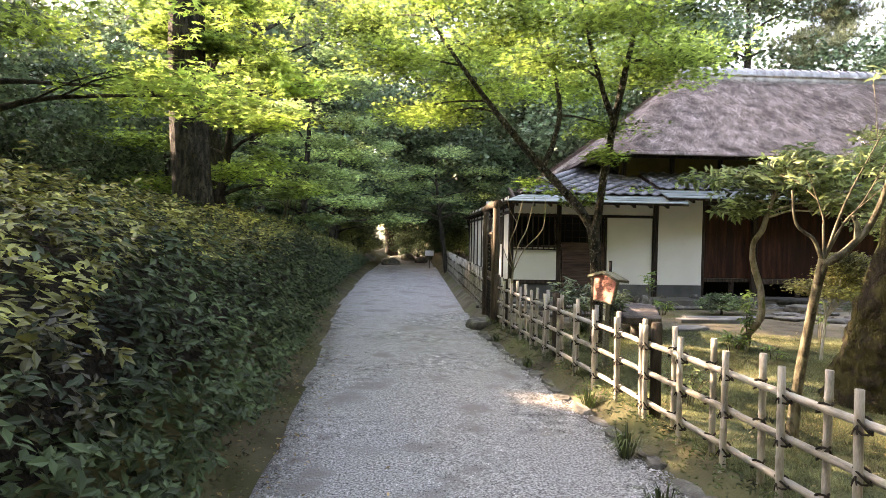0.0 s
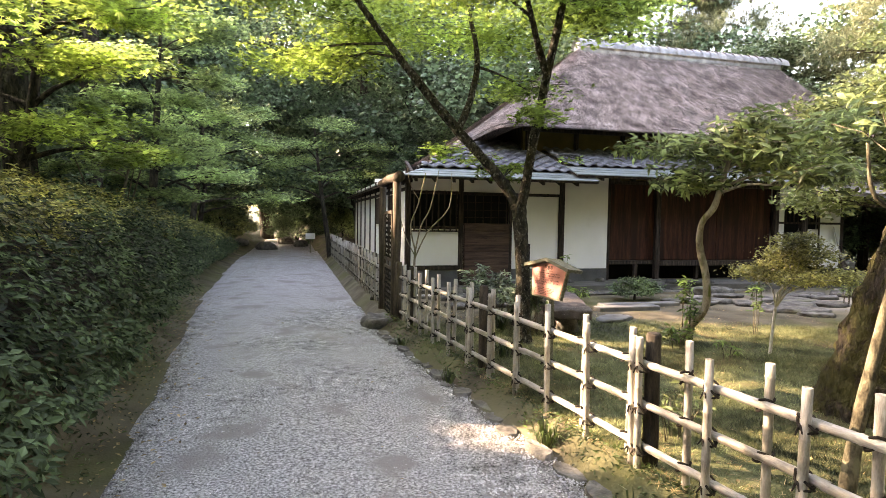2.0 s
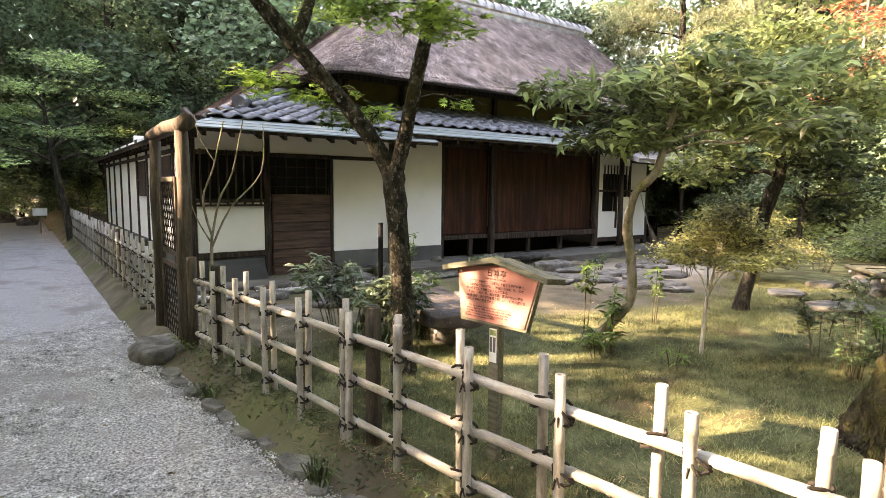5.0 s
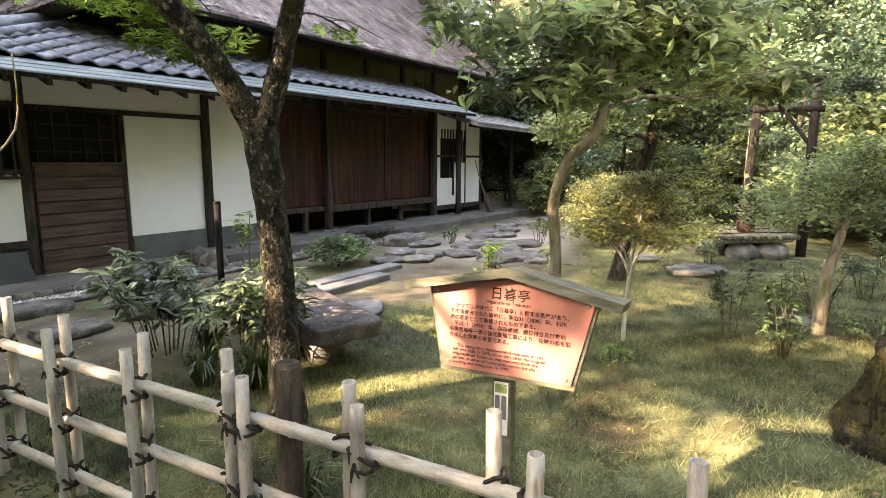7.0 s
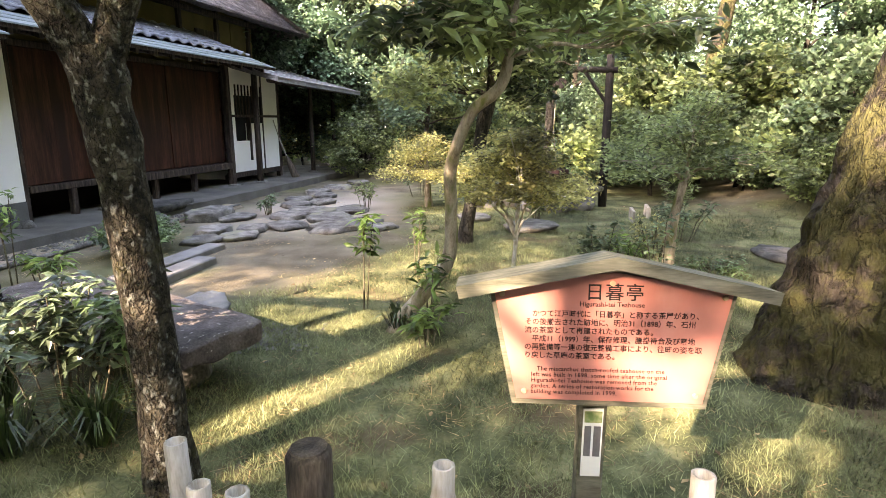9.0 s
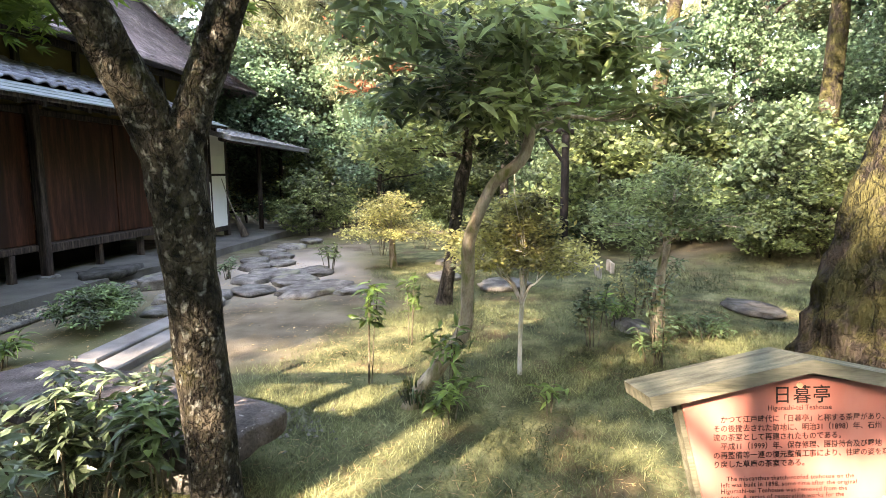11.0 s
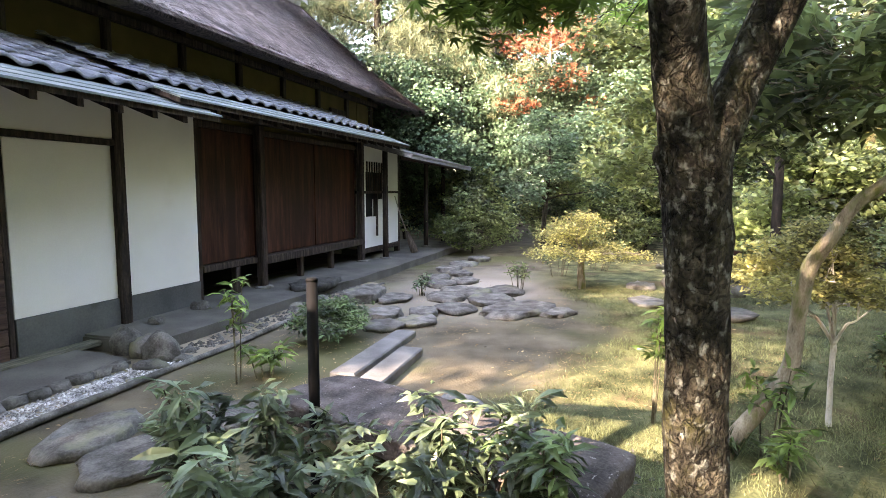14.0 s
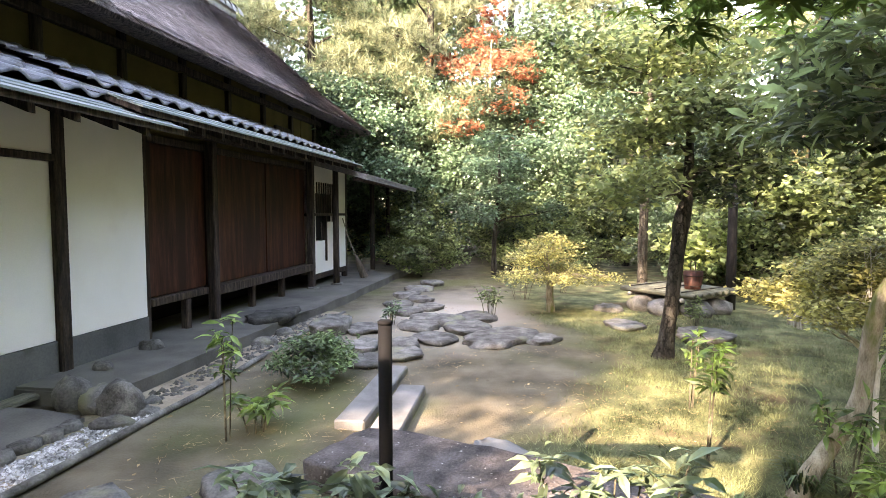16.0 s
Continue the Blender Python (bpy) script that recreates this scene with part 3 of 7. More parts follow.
def lower_roof(x0, x1, y0, z0, y1, z1, tile_from, hip=0.0, x_end_cut=0.0):
    """A lean-to roof: eave at y0, z0 rising to y1, z1; its sheet eave and its tiles."""
    slope = (z1 - z0) / (y1 - y0)
    bm = bmesh.new()
    vs = [bm.verts.new(p) for p in ((x0, y0, z0), (x1, y0, z0), (x1, y1, z1), (x0 + hip, y1, z1))]
    lo = [bm.verts.new((v.co.x, v.co.y, v.co.z - 0.05)) for v in vs]
    bm.faces.new(vs)
    bm.faces.new(lo[::-1])
    for i in range(4):
        j = (i + 1) % 4
        bm.faces.new((vs[j], vs[i], lo[i], lo[j]))
    roof = part("lower_roof", bm, DARKWOOD, house, "lean-to roof with tiles above a copper eave")
    # three lapped sheets of the eave
    n = 3
    for k in range(n):
        a, b = y0 - 0.03 + (tile_from - y0) * k / n, y0 + (tile_from - y0) * (k + 1) / n + 0.03
        bm = bmesh.new()
        za, zb = z0 + slope * (a - y0) + 0.022, z0 + slope * (b - y0) + 0.012
        h0, h1 = hip * (a - y0) / (y1 - y0), hip * (b - y0) / (y1 - y0)
        q = [bm.verts.new(p) for p in ((x0 - 0.02 + h0, a, za), (x1, a, za), (x1, b, zb), (x0 - 0.02 + h1, b, zb))]
        r = [bm.verts.new((v.co.x, v.co.y, v.co.z - 0.018)) for v in q]
        bm.faces.new(q)
        for i in range(4):
            j = (i + 1) % 4
            bm.faces.new((q[j], q[i], r[i], r[j]))
        part("eave_sheet", bm, COPPER, roof)
    ang = math.atan(slope)
    rows = int((y1 - tile_from) / 0.25)
    for j in range(rows + 1):
        y = tile_from + j * 0.25
        xs = x0 + hip * (y - y0) / (y1 - y0) + 0.02
        cnt = int((x1 - xs) / 0.27)
        for i in range(cnt):
            o = new("tile", TILE_ME)
            o.parent = roof
            o.matrix_world = Matrix.Translation((xs + i * 0.27, y, z0 + slope * (y - y0) + 0.05)) @ Matrix.Rotation(ang, 4, "X") @ Matrix.Rotation(random.uniform(-0.02, 0.02), 4, "Y")
    # rafters under the eave
    for i in range(int((x1 - x0) / 0.36)):
        x = x0 + 0.2 + i * 0.36
        bm = bmesh.new()
        q = []
        for (yy, d) in ((y0 + 0.04, 0.05), (y0 + 0.04, 0.12), (WY + 0.1, 0.12), (WY + 0.1, 0.05)):
            zz = z0 + slope * (yy - y0) - d
            q.append((bm.verts.new((x, yy, zz)), bm.verts.new((x + 0.055, yy, zz))))
        for i2 in range(4):
            j2 = (i2 + 1) % 4
            bm.faces.new((q[i2][0], q[j2][0], q[j2][1], q[i2][1]))
        bm.faces.new([a[0] for a in q][::-1])
        bm.faces.new([a[1] for a in q])
        part("rafter", bm, DARKWOOD, roof)
    return roof


EA_Y, EA_Z = 12.0, 2.20
lower_roof(1.85, 5.75, EA_Y, EA_Z, 14.6, 3.196, 12.42, hip=2.6)
lower_roof(5.35, 11.34, 12.12, 2.335, 13.88, 3.0, 12.62)
part("beam", boxed(WX, 6.6, WY - 0.02, WY + 0.11, 2.36, 2.46, 0.01), DARKWOOD, house)
part("beam", boxed(6.6, 11.3, WY - 0.06, WY + 0.06, 2.38, 2.50, 0.01), DARKWOOD, house)


def side_roof():
    """The lean-to goes on round the corner, along the side wall."""
    x0, z0, x1, z1 = 1.85, EA_Z, 4.45, 3.196
    bm = bmesh.new()
    vs = [bm.verts.new(p) for p in ((x0, 24.2, z0), (x0, EA_Y, z0), (x1, 14.6, z1), (x1, 24.2, z1))]
    lo = [bm.verts.new((v.co.x, v.co.y, v.co.z - 0.06)) for v in vs]
    bm.faces.new(vs)
    bm.faces.new(lo[::-1])
    for i in range(4):
        j = (i + 1) % 4
        bm.faces.new((vs[j], vs[i], lo[i], lo[j]))
    roof = part("lower_roof", bm, DARKWOOD, house, "tiled lean-to roof along the side wall")
    bm = bmesh.new()
    q = [bm.verts.new(p) for p in ((x0 - 0.03, 24.2, z0 + 0.012), (x0 - 0.03, EA_Y - 0.03, z0 + 0.012), (x0 + 0.42, EA_Y + 0.42, z0 + 0.175), (x0 + 0.42, 24.2, z0 + 0.175))]
    bm.faces.new(q)
    part("eave_sheet", bm, COPPER, roof)
    slope = (z1 - z0) / (x1 - x0)
    for j in range(8):
        x = x0 + 0.42 + j * 0.25
        ys = EA_Y + (x - x0) + 0.1
        for i in range(int((24.0 - ys) / 0.27)):
            o = new("tile", TILE_ME)
            o.parent = roof
            o.matrix_world = Matrix.Translation((x, 24.0 - i * 0.27, z0 + slope * (x - x0) + 0.05)) @ Matrix.Rotation(-math.pi / 2, 4, "Z") @ Matrix.Rotation(math.atan(slope), 4, "X")
    for i in range(26):
        y = 12.6 + i * 0.42
        part("rafter", boxed(x0 + 0.04, WX, y, y + 0.05, z0 - 0.09, z0 + 0.02, 0.003), DARKWOOD, roof)
    # hip ridge of stacked tiles
    ridge = part("hip_ridge", tube([(2.86, 13.01, 2.70), (3.6, 13.75, 2.98), (4.45, 14.6, 3.30)], [0.085, 0.09, 0.09], 10, 0, 1), TILE, house, "stacked tile ridge on the roof corner", True)
    part("end_tile", tube([(2.80, 12.95, 2.68), (2.86, 13.01, 2.70)], [0.115, 0.115], 14), TILE, ridge)
    part("ridge_tile", tube([(3.02, 12.99, 2.66), (3.75, 13.72, 2.94), (4.5, 14.47, 3.22)], [0.055, 0.06, 0.06], 8), TILE, ridge, "", True)


side_roof()


def shed_roof():
    """Low shingled porch roof past the end bay, on round posts."""
    bm = bmesh.new()
    P = [(11.2, 12.0, 2.16), (15.6, 12.0, 2.08), (15.6, 14.4, 2.72), (11.2, 14.4, 2.80)]
    vs = [bm.verts.new(p) for p in P]
    lo = [bm.verts.new((p[0], p[1], p[2] - 0.08)) for p in P]
    bm.faces.new(vs)
    bm.faces.new(lo[::-1])
    for i in range(4):
        j = (i + 1) % 4
        bm.faces.new((vs[j], vs[i], lo[i], lo[j]))
    roof = part("porch_roof", bm, SHINGLE, house, "low grey shingled porch roof on posts")
    for k in range(8):
        y = 12.0 + k * 0.3
        z = 2.165 + (y - 12.0) * 0.266
        bm = bmesh.new()
        q = [bm.verts.new(p) for p in ((11.2, y - 0.02, z + 0.012), (15.62, y - 0.02, z - 0.068), (15.62, y + 0.32, z + 0.012), (11.2, y + 0.32, z + 0.092))]
        r = [bm.verts.new((v.co.x, v.co.y, v.co.z - 0.022)) for v in q]
        bm.faces.new(q)
        for i in range(4):
            j = (i + 1) % 4
            bm.faces.new((q[j], q[i], r[i], r[j]))
        part("shingle", bm, SHINGLE, roof)
    part("eave_pole", tube([(11.3, 12.25, 2.12), (13.5, 12.25, 2.09), (15.5, 12.25, 2.05)], [0.05, 0.05, 0.045], 8), DARKWOOD, roof, "", True)
    for x, y in ((14.16, 12.75), (15.4, 12.7), (14.2, 14.3), (15.4, 14.3)):
        part("post", tube([(x, y, 0.05), (x, y, 1.2), (x, y, 2.2)], [0.06, 0.056, 0.053], 8), DARKWOOD, roof, "", True)
    for x, y in ((11.58, 12.72),):
        part("post", tube([(x, y, 0.10), (x, y, 1.2), (x, y, 2.35)], [0.065, 0.06, 0.058], 8), DARKWOOD, house, "", True)


shed_roof()

# thatched roof
TX0, TX1, TY0, TY1, TZ = 4.2, 15.2, 13.0, 19.6, 3.42
SWEEP, DROP = 1.0, 0.54
RX0, RX1, RY, RZ = 7.35, 13.6, 16.0, 6.03


def eave_point(u, inset=0.0):
    """Rounded rectangle, u from 0 to 1 round it, starting at the front corner by the path."""
    r = 0.75
    w, d = TX1 - TX0, TY1 - TY0
    segs = [w - 2 * r, math.pi * r / 2, d - 2 * r, math.pi * r / 2] * 2
    total = sum(segs)
    s = (u % 1.0) * total
    c = [(TX1 - r, TY0 + r), (TX1 - r, TY1 - r), (TX0 + r, TY1 - r), (TX0 + r, TY0 + r)]
    st = [(TX0 + r, TY0), (TX1, TY0 + r), (TX1 - r, TY1), (TX0, TY1 - r)]
    dv = [(1, 0), (0, 1), (-1, 0), (0, -1)]
    for k in range(4):
        if s < segs[2 * k]:
            x, y = st[k][0] + dv[k][0] * s, st[k][1] + dv[k][1] * s
            nx, ny = dv[k][1], -dv[k][0]
            return x - nx * inset, y - ny * inset
        s -= segs[2 * k]
        if s < segs[2 * k + 1]:
            a = -math.pi / 2 + k * math.pi / 2 + s / r
            return c[k][0] + math.cos(a) * (r - inset), c[k][1] + math.sin(a) * (r - inset)
        s -= segs[2 * k + 1]
    return st[0]


def thatch_point(u, v):
    x, y = eave_point(u)
    rx = RX0 + (RX1 - RX0) * min(1, max(0, (x - TX0 - 2.4) / (TX1 - TX0 - 3.6)))
    z = TZ + (RZ - TZ) * (v ** 1.08)
    # the end towards the path sweeps lower and farther out behind the corner
    side = ease(1 - (x - TX0) / 1.1) * ease((y - 13.4) / 1.6) * (1 - v) ** 1.3
    return x + (rx - x) * v - SWEEP * side, y + (RY - y) * v, z - DROP * side


def thatch():
    N, M = 460, 64
    V, F = [], []
    rings = [(-3, None), (-2, None), (-1, None)] + [(i, i / (M - 1)) for i in range(M)]
    for i, v in rings:
        for k in range(N):
            u = k / N
            if v is None:
                inset, dz = ((1.5, 0.55), (0.42, 0.02), (0.06, -0.03))[i + 3]
                x, y = eave_point(u, inset)
                side = ease(1 - (x - TX0) / 1.6) * ease((y - 13.4) / 1.6)
                x -= SWEEP * side
                z = TZ + dz - DROP * side + 0.03 * noise.noise((x * 2, y * 2, 4))
            else:
                x, y, z = thatch_point(u, v)
                if i == 0:
                    z += 0.06
                b = 0.055 * noise.noise((x * 1.1, y * 1.1, z)) + 0.03 * noise.noise((x * 5, y * 5, z * 5)) + 0.028 * noise.noise((x * 11, y * 11, z * 16))
                z += b * (1 if i < M - 1 else 0)
                y -= 0.5 * b
            V.append((x, y, z))
    R = len(rings)
    for i in range(R - 1):
        for k in range(N):
            a, b = i * N + k, i * N + (k + 1) % N
            F.append((a, b, b + N, a + N))
    roof = array_mesh("thatched_roof", V, F, THATCH, house, "thick weathered thatch, grey-brown and ragged at the eave", True)
    # loose straw ends over the surface and hanging at the cut edge
    rng = np.random.default_rng(4)
    n = 150000
    us, vs = rng.random(n), rng.random(n) ** 1.25
    V, F = [], []
    for u, v, a, b in zip(us, vs, rng.normal(0, 0.35, n), rng.random(n)):
        edge = b < 0.16
        v = -0.004 if edge else v * 0.98
        p = Vector(thatch_point(u, max(0, v)))
        q = Vector(thatch_point(u, max(0, v) + 0.02))
        down = (p - q).normalized()
        side = down.cross(Vector((0, 0, 1)))
        side.normalize()
        nrm = side.cross(down)
        if nrm.z < 0:
            nrm = -nrm
        L = 0.10 + 0.17 * b
        d = (down + side * a + nrm * (0.20 if not edge else -0.25)).normalized()
        p = p + nrm * 0.03
        w = side * 0.0095
        k = len(V)
        V += [p - w, p + w, p + d * L]
        F.append((k, k + 1, k + 2))
    tagged(array_mesh("straw", V, F, STRAW, roof, "loose straw ends"), kind="stuff")
    # ridge of curved tiles
    ridge = part("ridge", tube([(RX0 - 0.1, RY, RZ - 0.02), ((RX0 + RX1) / 2, RY, RZ - 0.05), (RX1 + 0.1, RY, RZ - 0.02)], [0.2, 0.2, 0.2], 10), RIDGETILE, house, "ridge capped with grey clay tiles", True)
    x = RX0 - 0.15
    bm = bmesh.new()
    for k in range(9):
        a = math.pi * (k / 8) - 0.0
        for xx, r in ((0, 0.27), (0.30, 0.235)):
            bm.verts.new((xx, math.cos(a) * r, math.sin(a) * r))
    bm.verts.ensure_lookup_table()
    for k in range(8):
        bm.faces.new((bm.verts[2 * k], bm.verts[2 * k + 1], bm.verts[2 * k + 3], bm.verts[2 * k + 2]))
    me = bpy.data.meshes.new("ridge_tile")
    bm.to_mesh(me)
    bm.free()
    me.polygons.foreach_set("use_smooth", [True] * len(me.polygons))
    me.materials.append(RIDGETILE)
    while x < RX1 + 0.1:
        o = new("ridge_tile", me)
        o.parent = ridge
        o.location = (x, RY, RZ + 0.02)
        x += 0.27


thatch()

# ---- gate and bamboo fence ----


def bamboo_mesh(name, length, r=0.021, sides=9, seed=0, hollow=True):
    """A culm along +z with swollen nodes and an open cut top."""
    rng = random.Random(seed)
    zs, rs = [0.0], [r]
    z = rng.uniform(0.05, 0.2)
    while z < length - 0.03:
        zs += [z - 0.008, z, z + 0.008]
        rs += [r, r * 1.13, r * 0.99]
        z += rng.uniform(0.22, 0.30)
    zs += [length]
    rs += [r * 0.98]
    bm = tube([(0, 0, a) for a in zs], rs, sides, 0.0, seed, cap=False)
    if hollow:
        rim = [v for v in bm.verts if abs(v.co.z - length) < 1e-5]
        rim.sort(key=lambda v: math.atan2(v.co.y, v.co.x))
        inner = [bm.verts.new((v.co.x * 0.72, v.co.y * 0.72, length)) for v in rim]
        deep = [bm.verts.new((v.co.x * 0.72, v.co.y * 0.72, length - 0.03)) for v in rim]
        for i in range(sides):
            j = (i + 1) % sides
            bm.faces.new((rim[i], rim[j], inner[j], inner[i]))
            bm.faces.new((inner[i], inner[j], deep[j], deep[i]))
        bm.faces.new(deep)
    me = bpy.data.meshes.new(name)
    bm.normal_update()
    bm.to_mesh(me)
    bm.free()
    me.polygons.foreach_set("use_smooth", [True] * len(me.polygons))
    me.materials.append(BAMBOO)
    return me


def lash_mesh():
    """A black cord wound crosswise round a crossing, with two loose ends."""
    bms = []
    for s in (1, -1):
        pts = [(math.cos(a) * 0.032 * s, math.sin(a) * 0.040, math.sin(a + 0.8) * 0.034) for a in np.linspace(0, 2 * math.pi, 11)]
        bms.append(tube(pts, [0.0065] * 11, 5))
    bms.append(tube([(-0.034, 0, 0.0), (-0.045, 0.004, -0.02), (-0.05, 0.012, -0.05)], [0.005, 0.005, 0.003], 5))
    bms.append(tube([(-0.034, 0, 0.0), (-0.046, -0.012, -0.012), (-0.05, -0.024, -0.035)], [0.005, 0.005, 0.003], 5))
    bm = merge(*bms)
    me = bpy.data.meshes.new("lashing")
    bm.to_mesh(me)
    bm.free()
    me.materials.append(ROPE)
    return me


CULMS = [bamboo_mesh("bamboo_post", 0.86, 0.0215, 9, i) for i in range(5)]
RAIL_ME = [bamboo_mesh("rail", 2.6, 0.0225, 9, 20 + i, False) for i in range(3)]
LASH = lash_mesh()
RAIL_Z = (0.585, 0.345, 0.10)


def fence_run(name, ys_front, ys_back, logs, y_a, y_b, label):
    f = tagged(empty(name), label, "fence")
    rng = random.Random(7 + int(y_a))
    for ys, off, dz in ((ys_front, -0.042, -0.015), (ys_back, 0.042, 0.015)):
        for y in ys:
            o = new("bamboo_post", rng.choice(CULMS))
            o.parent = f
            o.matrix_world = Matrix.Translation((fence_x(y) + off, y, -0.10 + dz + rng.uniform(-0.008, 0.008))) @ Matrix.Rotation(rng.uniform(-0.02, 0.02), 4, "X") @ Matrix.Rotation(rng.uniform(-0.012, 0.012), 4, "Y") @ Matrix.Rotation(rng.uniform(0, 6), 4, "Z")
            for z in RAIL_Z:
                k = new("lashing", LASH)
                k.parent = f
                k.matrix_world = Matrix.Translation((fence_x(y) + off * 0.55, y, z)) @ (Matrix.Rotation(math.pi, 4, "Z") if off > 0 else Matrix.Identity(4)) @ Matrix.Rotation(rng.uniform(-0.3, 0.3), 4, "X")
    for y in logs:
        h = 0.76 + rng.uniform(-0.01, 0.02)
        b = tube([(0, 0, -0.2), (0.002, 0, 0.1), (-0.002, 0.002, 0.45), (0, 0, h - 0.01), (0, 0, h)], [0.045, 0.046, 0.043, 0.044, 0.038], 12, 0.08, int(y * 10))
        o = part("log_post", b, LOG, f, "dark round log post", True)
        o.matrix_world = Matrix.Translation((fence_x(y) + 0.055, y, 0))
        c = part("end_grain", tube([(0, 0, h + 0.001), (0, 0, h + 0.004)], [0.037, 0.035], 12), LOG, o)
        c.matrix_world = Matrix.Translation((fence_x(y) + 0.055, y, 0))
    y = y_a
    i = 0
    while y < y_b - 0.1:
        e = min(y + 2.5, y_b)
        for z in RAIL_Z:
            a, b = Vector((fence_x(y), y, z)), Vector((fence_x(e), e, z))
            o = new("rail", RAIL_ME[(i + int(z * 10)) % 3])
            o.parent = f
            d = b - a
            o.matrix_world = Matrix.Translation(a + Vector((0, 0, rng.uniform(-0.006, 0.006)))) @ d.to_track_quat("Z", "Y").to_matrix().to_4x4() @ Matrix.Diagonal((1, 1, (d.length + 0.03) / 2.6, 1))
        y = e
        i += 1
    return f


near_front = [7.07 + 0.497 * k for k in range(-12, 5)] + [7.015, 4.64]
near_back = [6.68 + 0.475 * k for k in range(-11, 7)]
fence_run("bamboo_fence", near_front, near_back, (9.25, 6.92, 4.60, 2.28), 1.0, 9.62, "weathered bamboo lattice fence tied with black rope")
far_front = [11.1 + 0.5 * k for k in range(28)]
far_back = [11.35 + 0.5 * k for k in range(28)]
fence_run("bamboo_fence", far_front, far_back, (12.4, 14.7, 17.0, 19.3, 21.6, 23.9), 10.95, 25.2, "weathered bamboo lattice fence beyond the gate")

gate = tagged(empty("garden_gate"), "rustic log garden gate with a bamboo lattice door", "gate")
GX, GY = 1.33, 9.78
part("gate_post", tube([(GX, GY, -0.3), (GX - 0.01, GY + 0.01, 0.6), (GX + 0.012, GY, 1.3), (GX, GY, 1.93)], [0.068, 0.064, 0.062, 0.058], 12, 0.05, 3), GATELOG, gate, "", True)
part("gate_post", tube([(GX - 0.06, GY + 0.92, -0.3), (GX - 0.05, GY + 0.92, 0.6), (GX - 0.07, GY + 0.93, 1.3), (GX - 0.06, GY + 0.92, 1.90)], [0.062, 0.06, 0.056, 0.052], 12, 0.05, 4), GATELOG, gate, "", True)
part("lintel", tube([(GX + 0.01, GY - 0.20, 1.995), (GX, GY + 0.05, 1.985), (GX - 0.03, GY + 0.5, 2.0), (GX - 0.07, GY + 1.12, 1.955)], [0.072, 0.07, 0.062, 0.054], 12, 0.06, 5), GATELOG, gate, "crooked log lintel", True)
leaf = part("gate_door", boxed(GX - 0.055, GX - 0.025, GY + 0.09, GY + 0.13, -0.08, 1.52, 0.004), GATELOG, gate, "lattice door of split bamboo")
part("stile", boxed(GX - 0.055, GX - 0.025, GY + 0.80, GY + 0.84, -0.08, 1.52, 0.004), GATELOG, leaf)
for z in (-0.06, 0.66, 0.78, 1.48):
    part("cross_rail", boxed(GX - 0.05, GX - 0.02, GY + 0.12, GY + 0.82, z, z + 0.045, 0.004), GATELOG, leaf)
for zz0, zz1 in ((-0.02, 0.66), (0.82, 1.48)):
    n = 9
    for i in range(-5, n):
        for s in (1, -1):
            a0, a1 = GY + 0.13 + i * 0.085, GY + 0.13 + i * 0.085 + (zz1 - zz0) * 0.6
            lo, hi = GY + 0.13, GY + 0.80
            if s < 0:
                a0, a1 = lo + hi - a0, lo + hi - a1
            t0, t1 = 0.0, 1.0
            for lim, sign in ((lo, 1), (hi, -1)):
                f0, f1 = sign * (a0 - lim), sign * (a1 - lim)
                if f0 < 0 and f1 < 0:
                    t0 = 2
                elif f0 < 0:
                    t0 = max(t0, f0 / (f0 - f1))
                elif f1 < 0:
                    t1 = min(t1, f0 / (f0 - f1))
            if t0 >= t1:
                continue
            p = lambda t: (GX - 0.038 + 0.006 * s, a0 + (a1 - a0) * t, zz0 + (zz1 - zz0) * t)
            part("lattice_strip", tube([p(t0), p(t1)], [0.0042, 0.0042], 5), ROPE, leaf)
part("short_post", tube([(GX + 0.02, GY - 0.13, -0.2), (GX + 0.02, GY - 0.13, 0.3), (GX + 0.02, GY - 0.13, 0.80)], [0.045, 0.044, 0.043], 10, 0.06, 6), GATELOG, gate, "", True)


def rock(name, x, y, z, sx, sy, sz, seed, mat=None, rot=0.0, flat=False, label="", cat="stone", sub=3, group="", smooth=True):
    """An uneven boulder or flat stepping stone resting at z."""
    bm = bmesh.new()
    bmesh.ops.create_icosphere(bm, subdivisions=sub, radius=1.0)
    for v in bm.verts:
        d = v.co.copy()
        n = 0.28 * noise.noise(d * 1.1 + Vector((seed * 3.1, 0, 0))) + 0.17 * noise.noise(d * 2.7 + Vector((0, seed * 2.3, 0))) + 0.09 * noise.noise(d * 6 + Vector((0, 0, seed)))
        c = d * (1 + n)
        if flat:
            c.z = max(-0.5, min(0.55 + 0.20 * noise.noise(d * 3 + Vector((seed, 0, 0))) + 0.08 * noise.noise(d * 8 + Vector((seed, 0, 0))), c.z * 1.5))
        else:
            c.z = max(-0.55, c.z)
        v.co = Vector((c.x * sx, c.y * sy, c.z * sz))
    ob = link_bm(name, bm, mat or STONE, smooth=smooth)
    ob.matrix_world = Matrix.Translation((x, y, z)) @ Matrix.Rotation(rot, 4, "Z")
    return tagged(ob, label, cat, group)


rock("threshold_stone", 1.16, 9.95, -0.10, 0.30, 0.34, 0.16, 11, flat=True, label="flat grey stone before the gate", cat="stone")

# ---- notice board ----
sign = tagged(empty("notice_board"), "roofed notice board with a pink copper plate beside the fence", "sign")


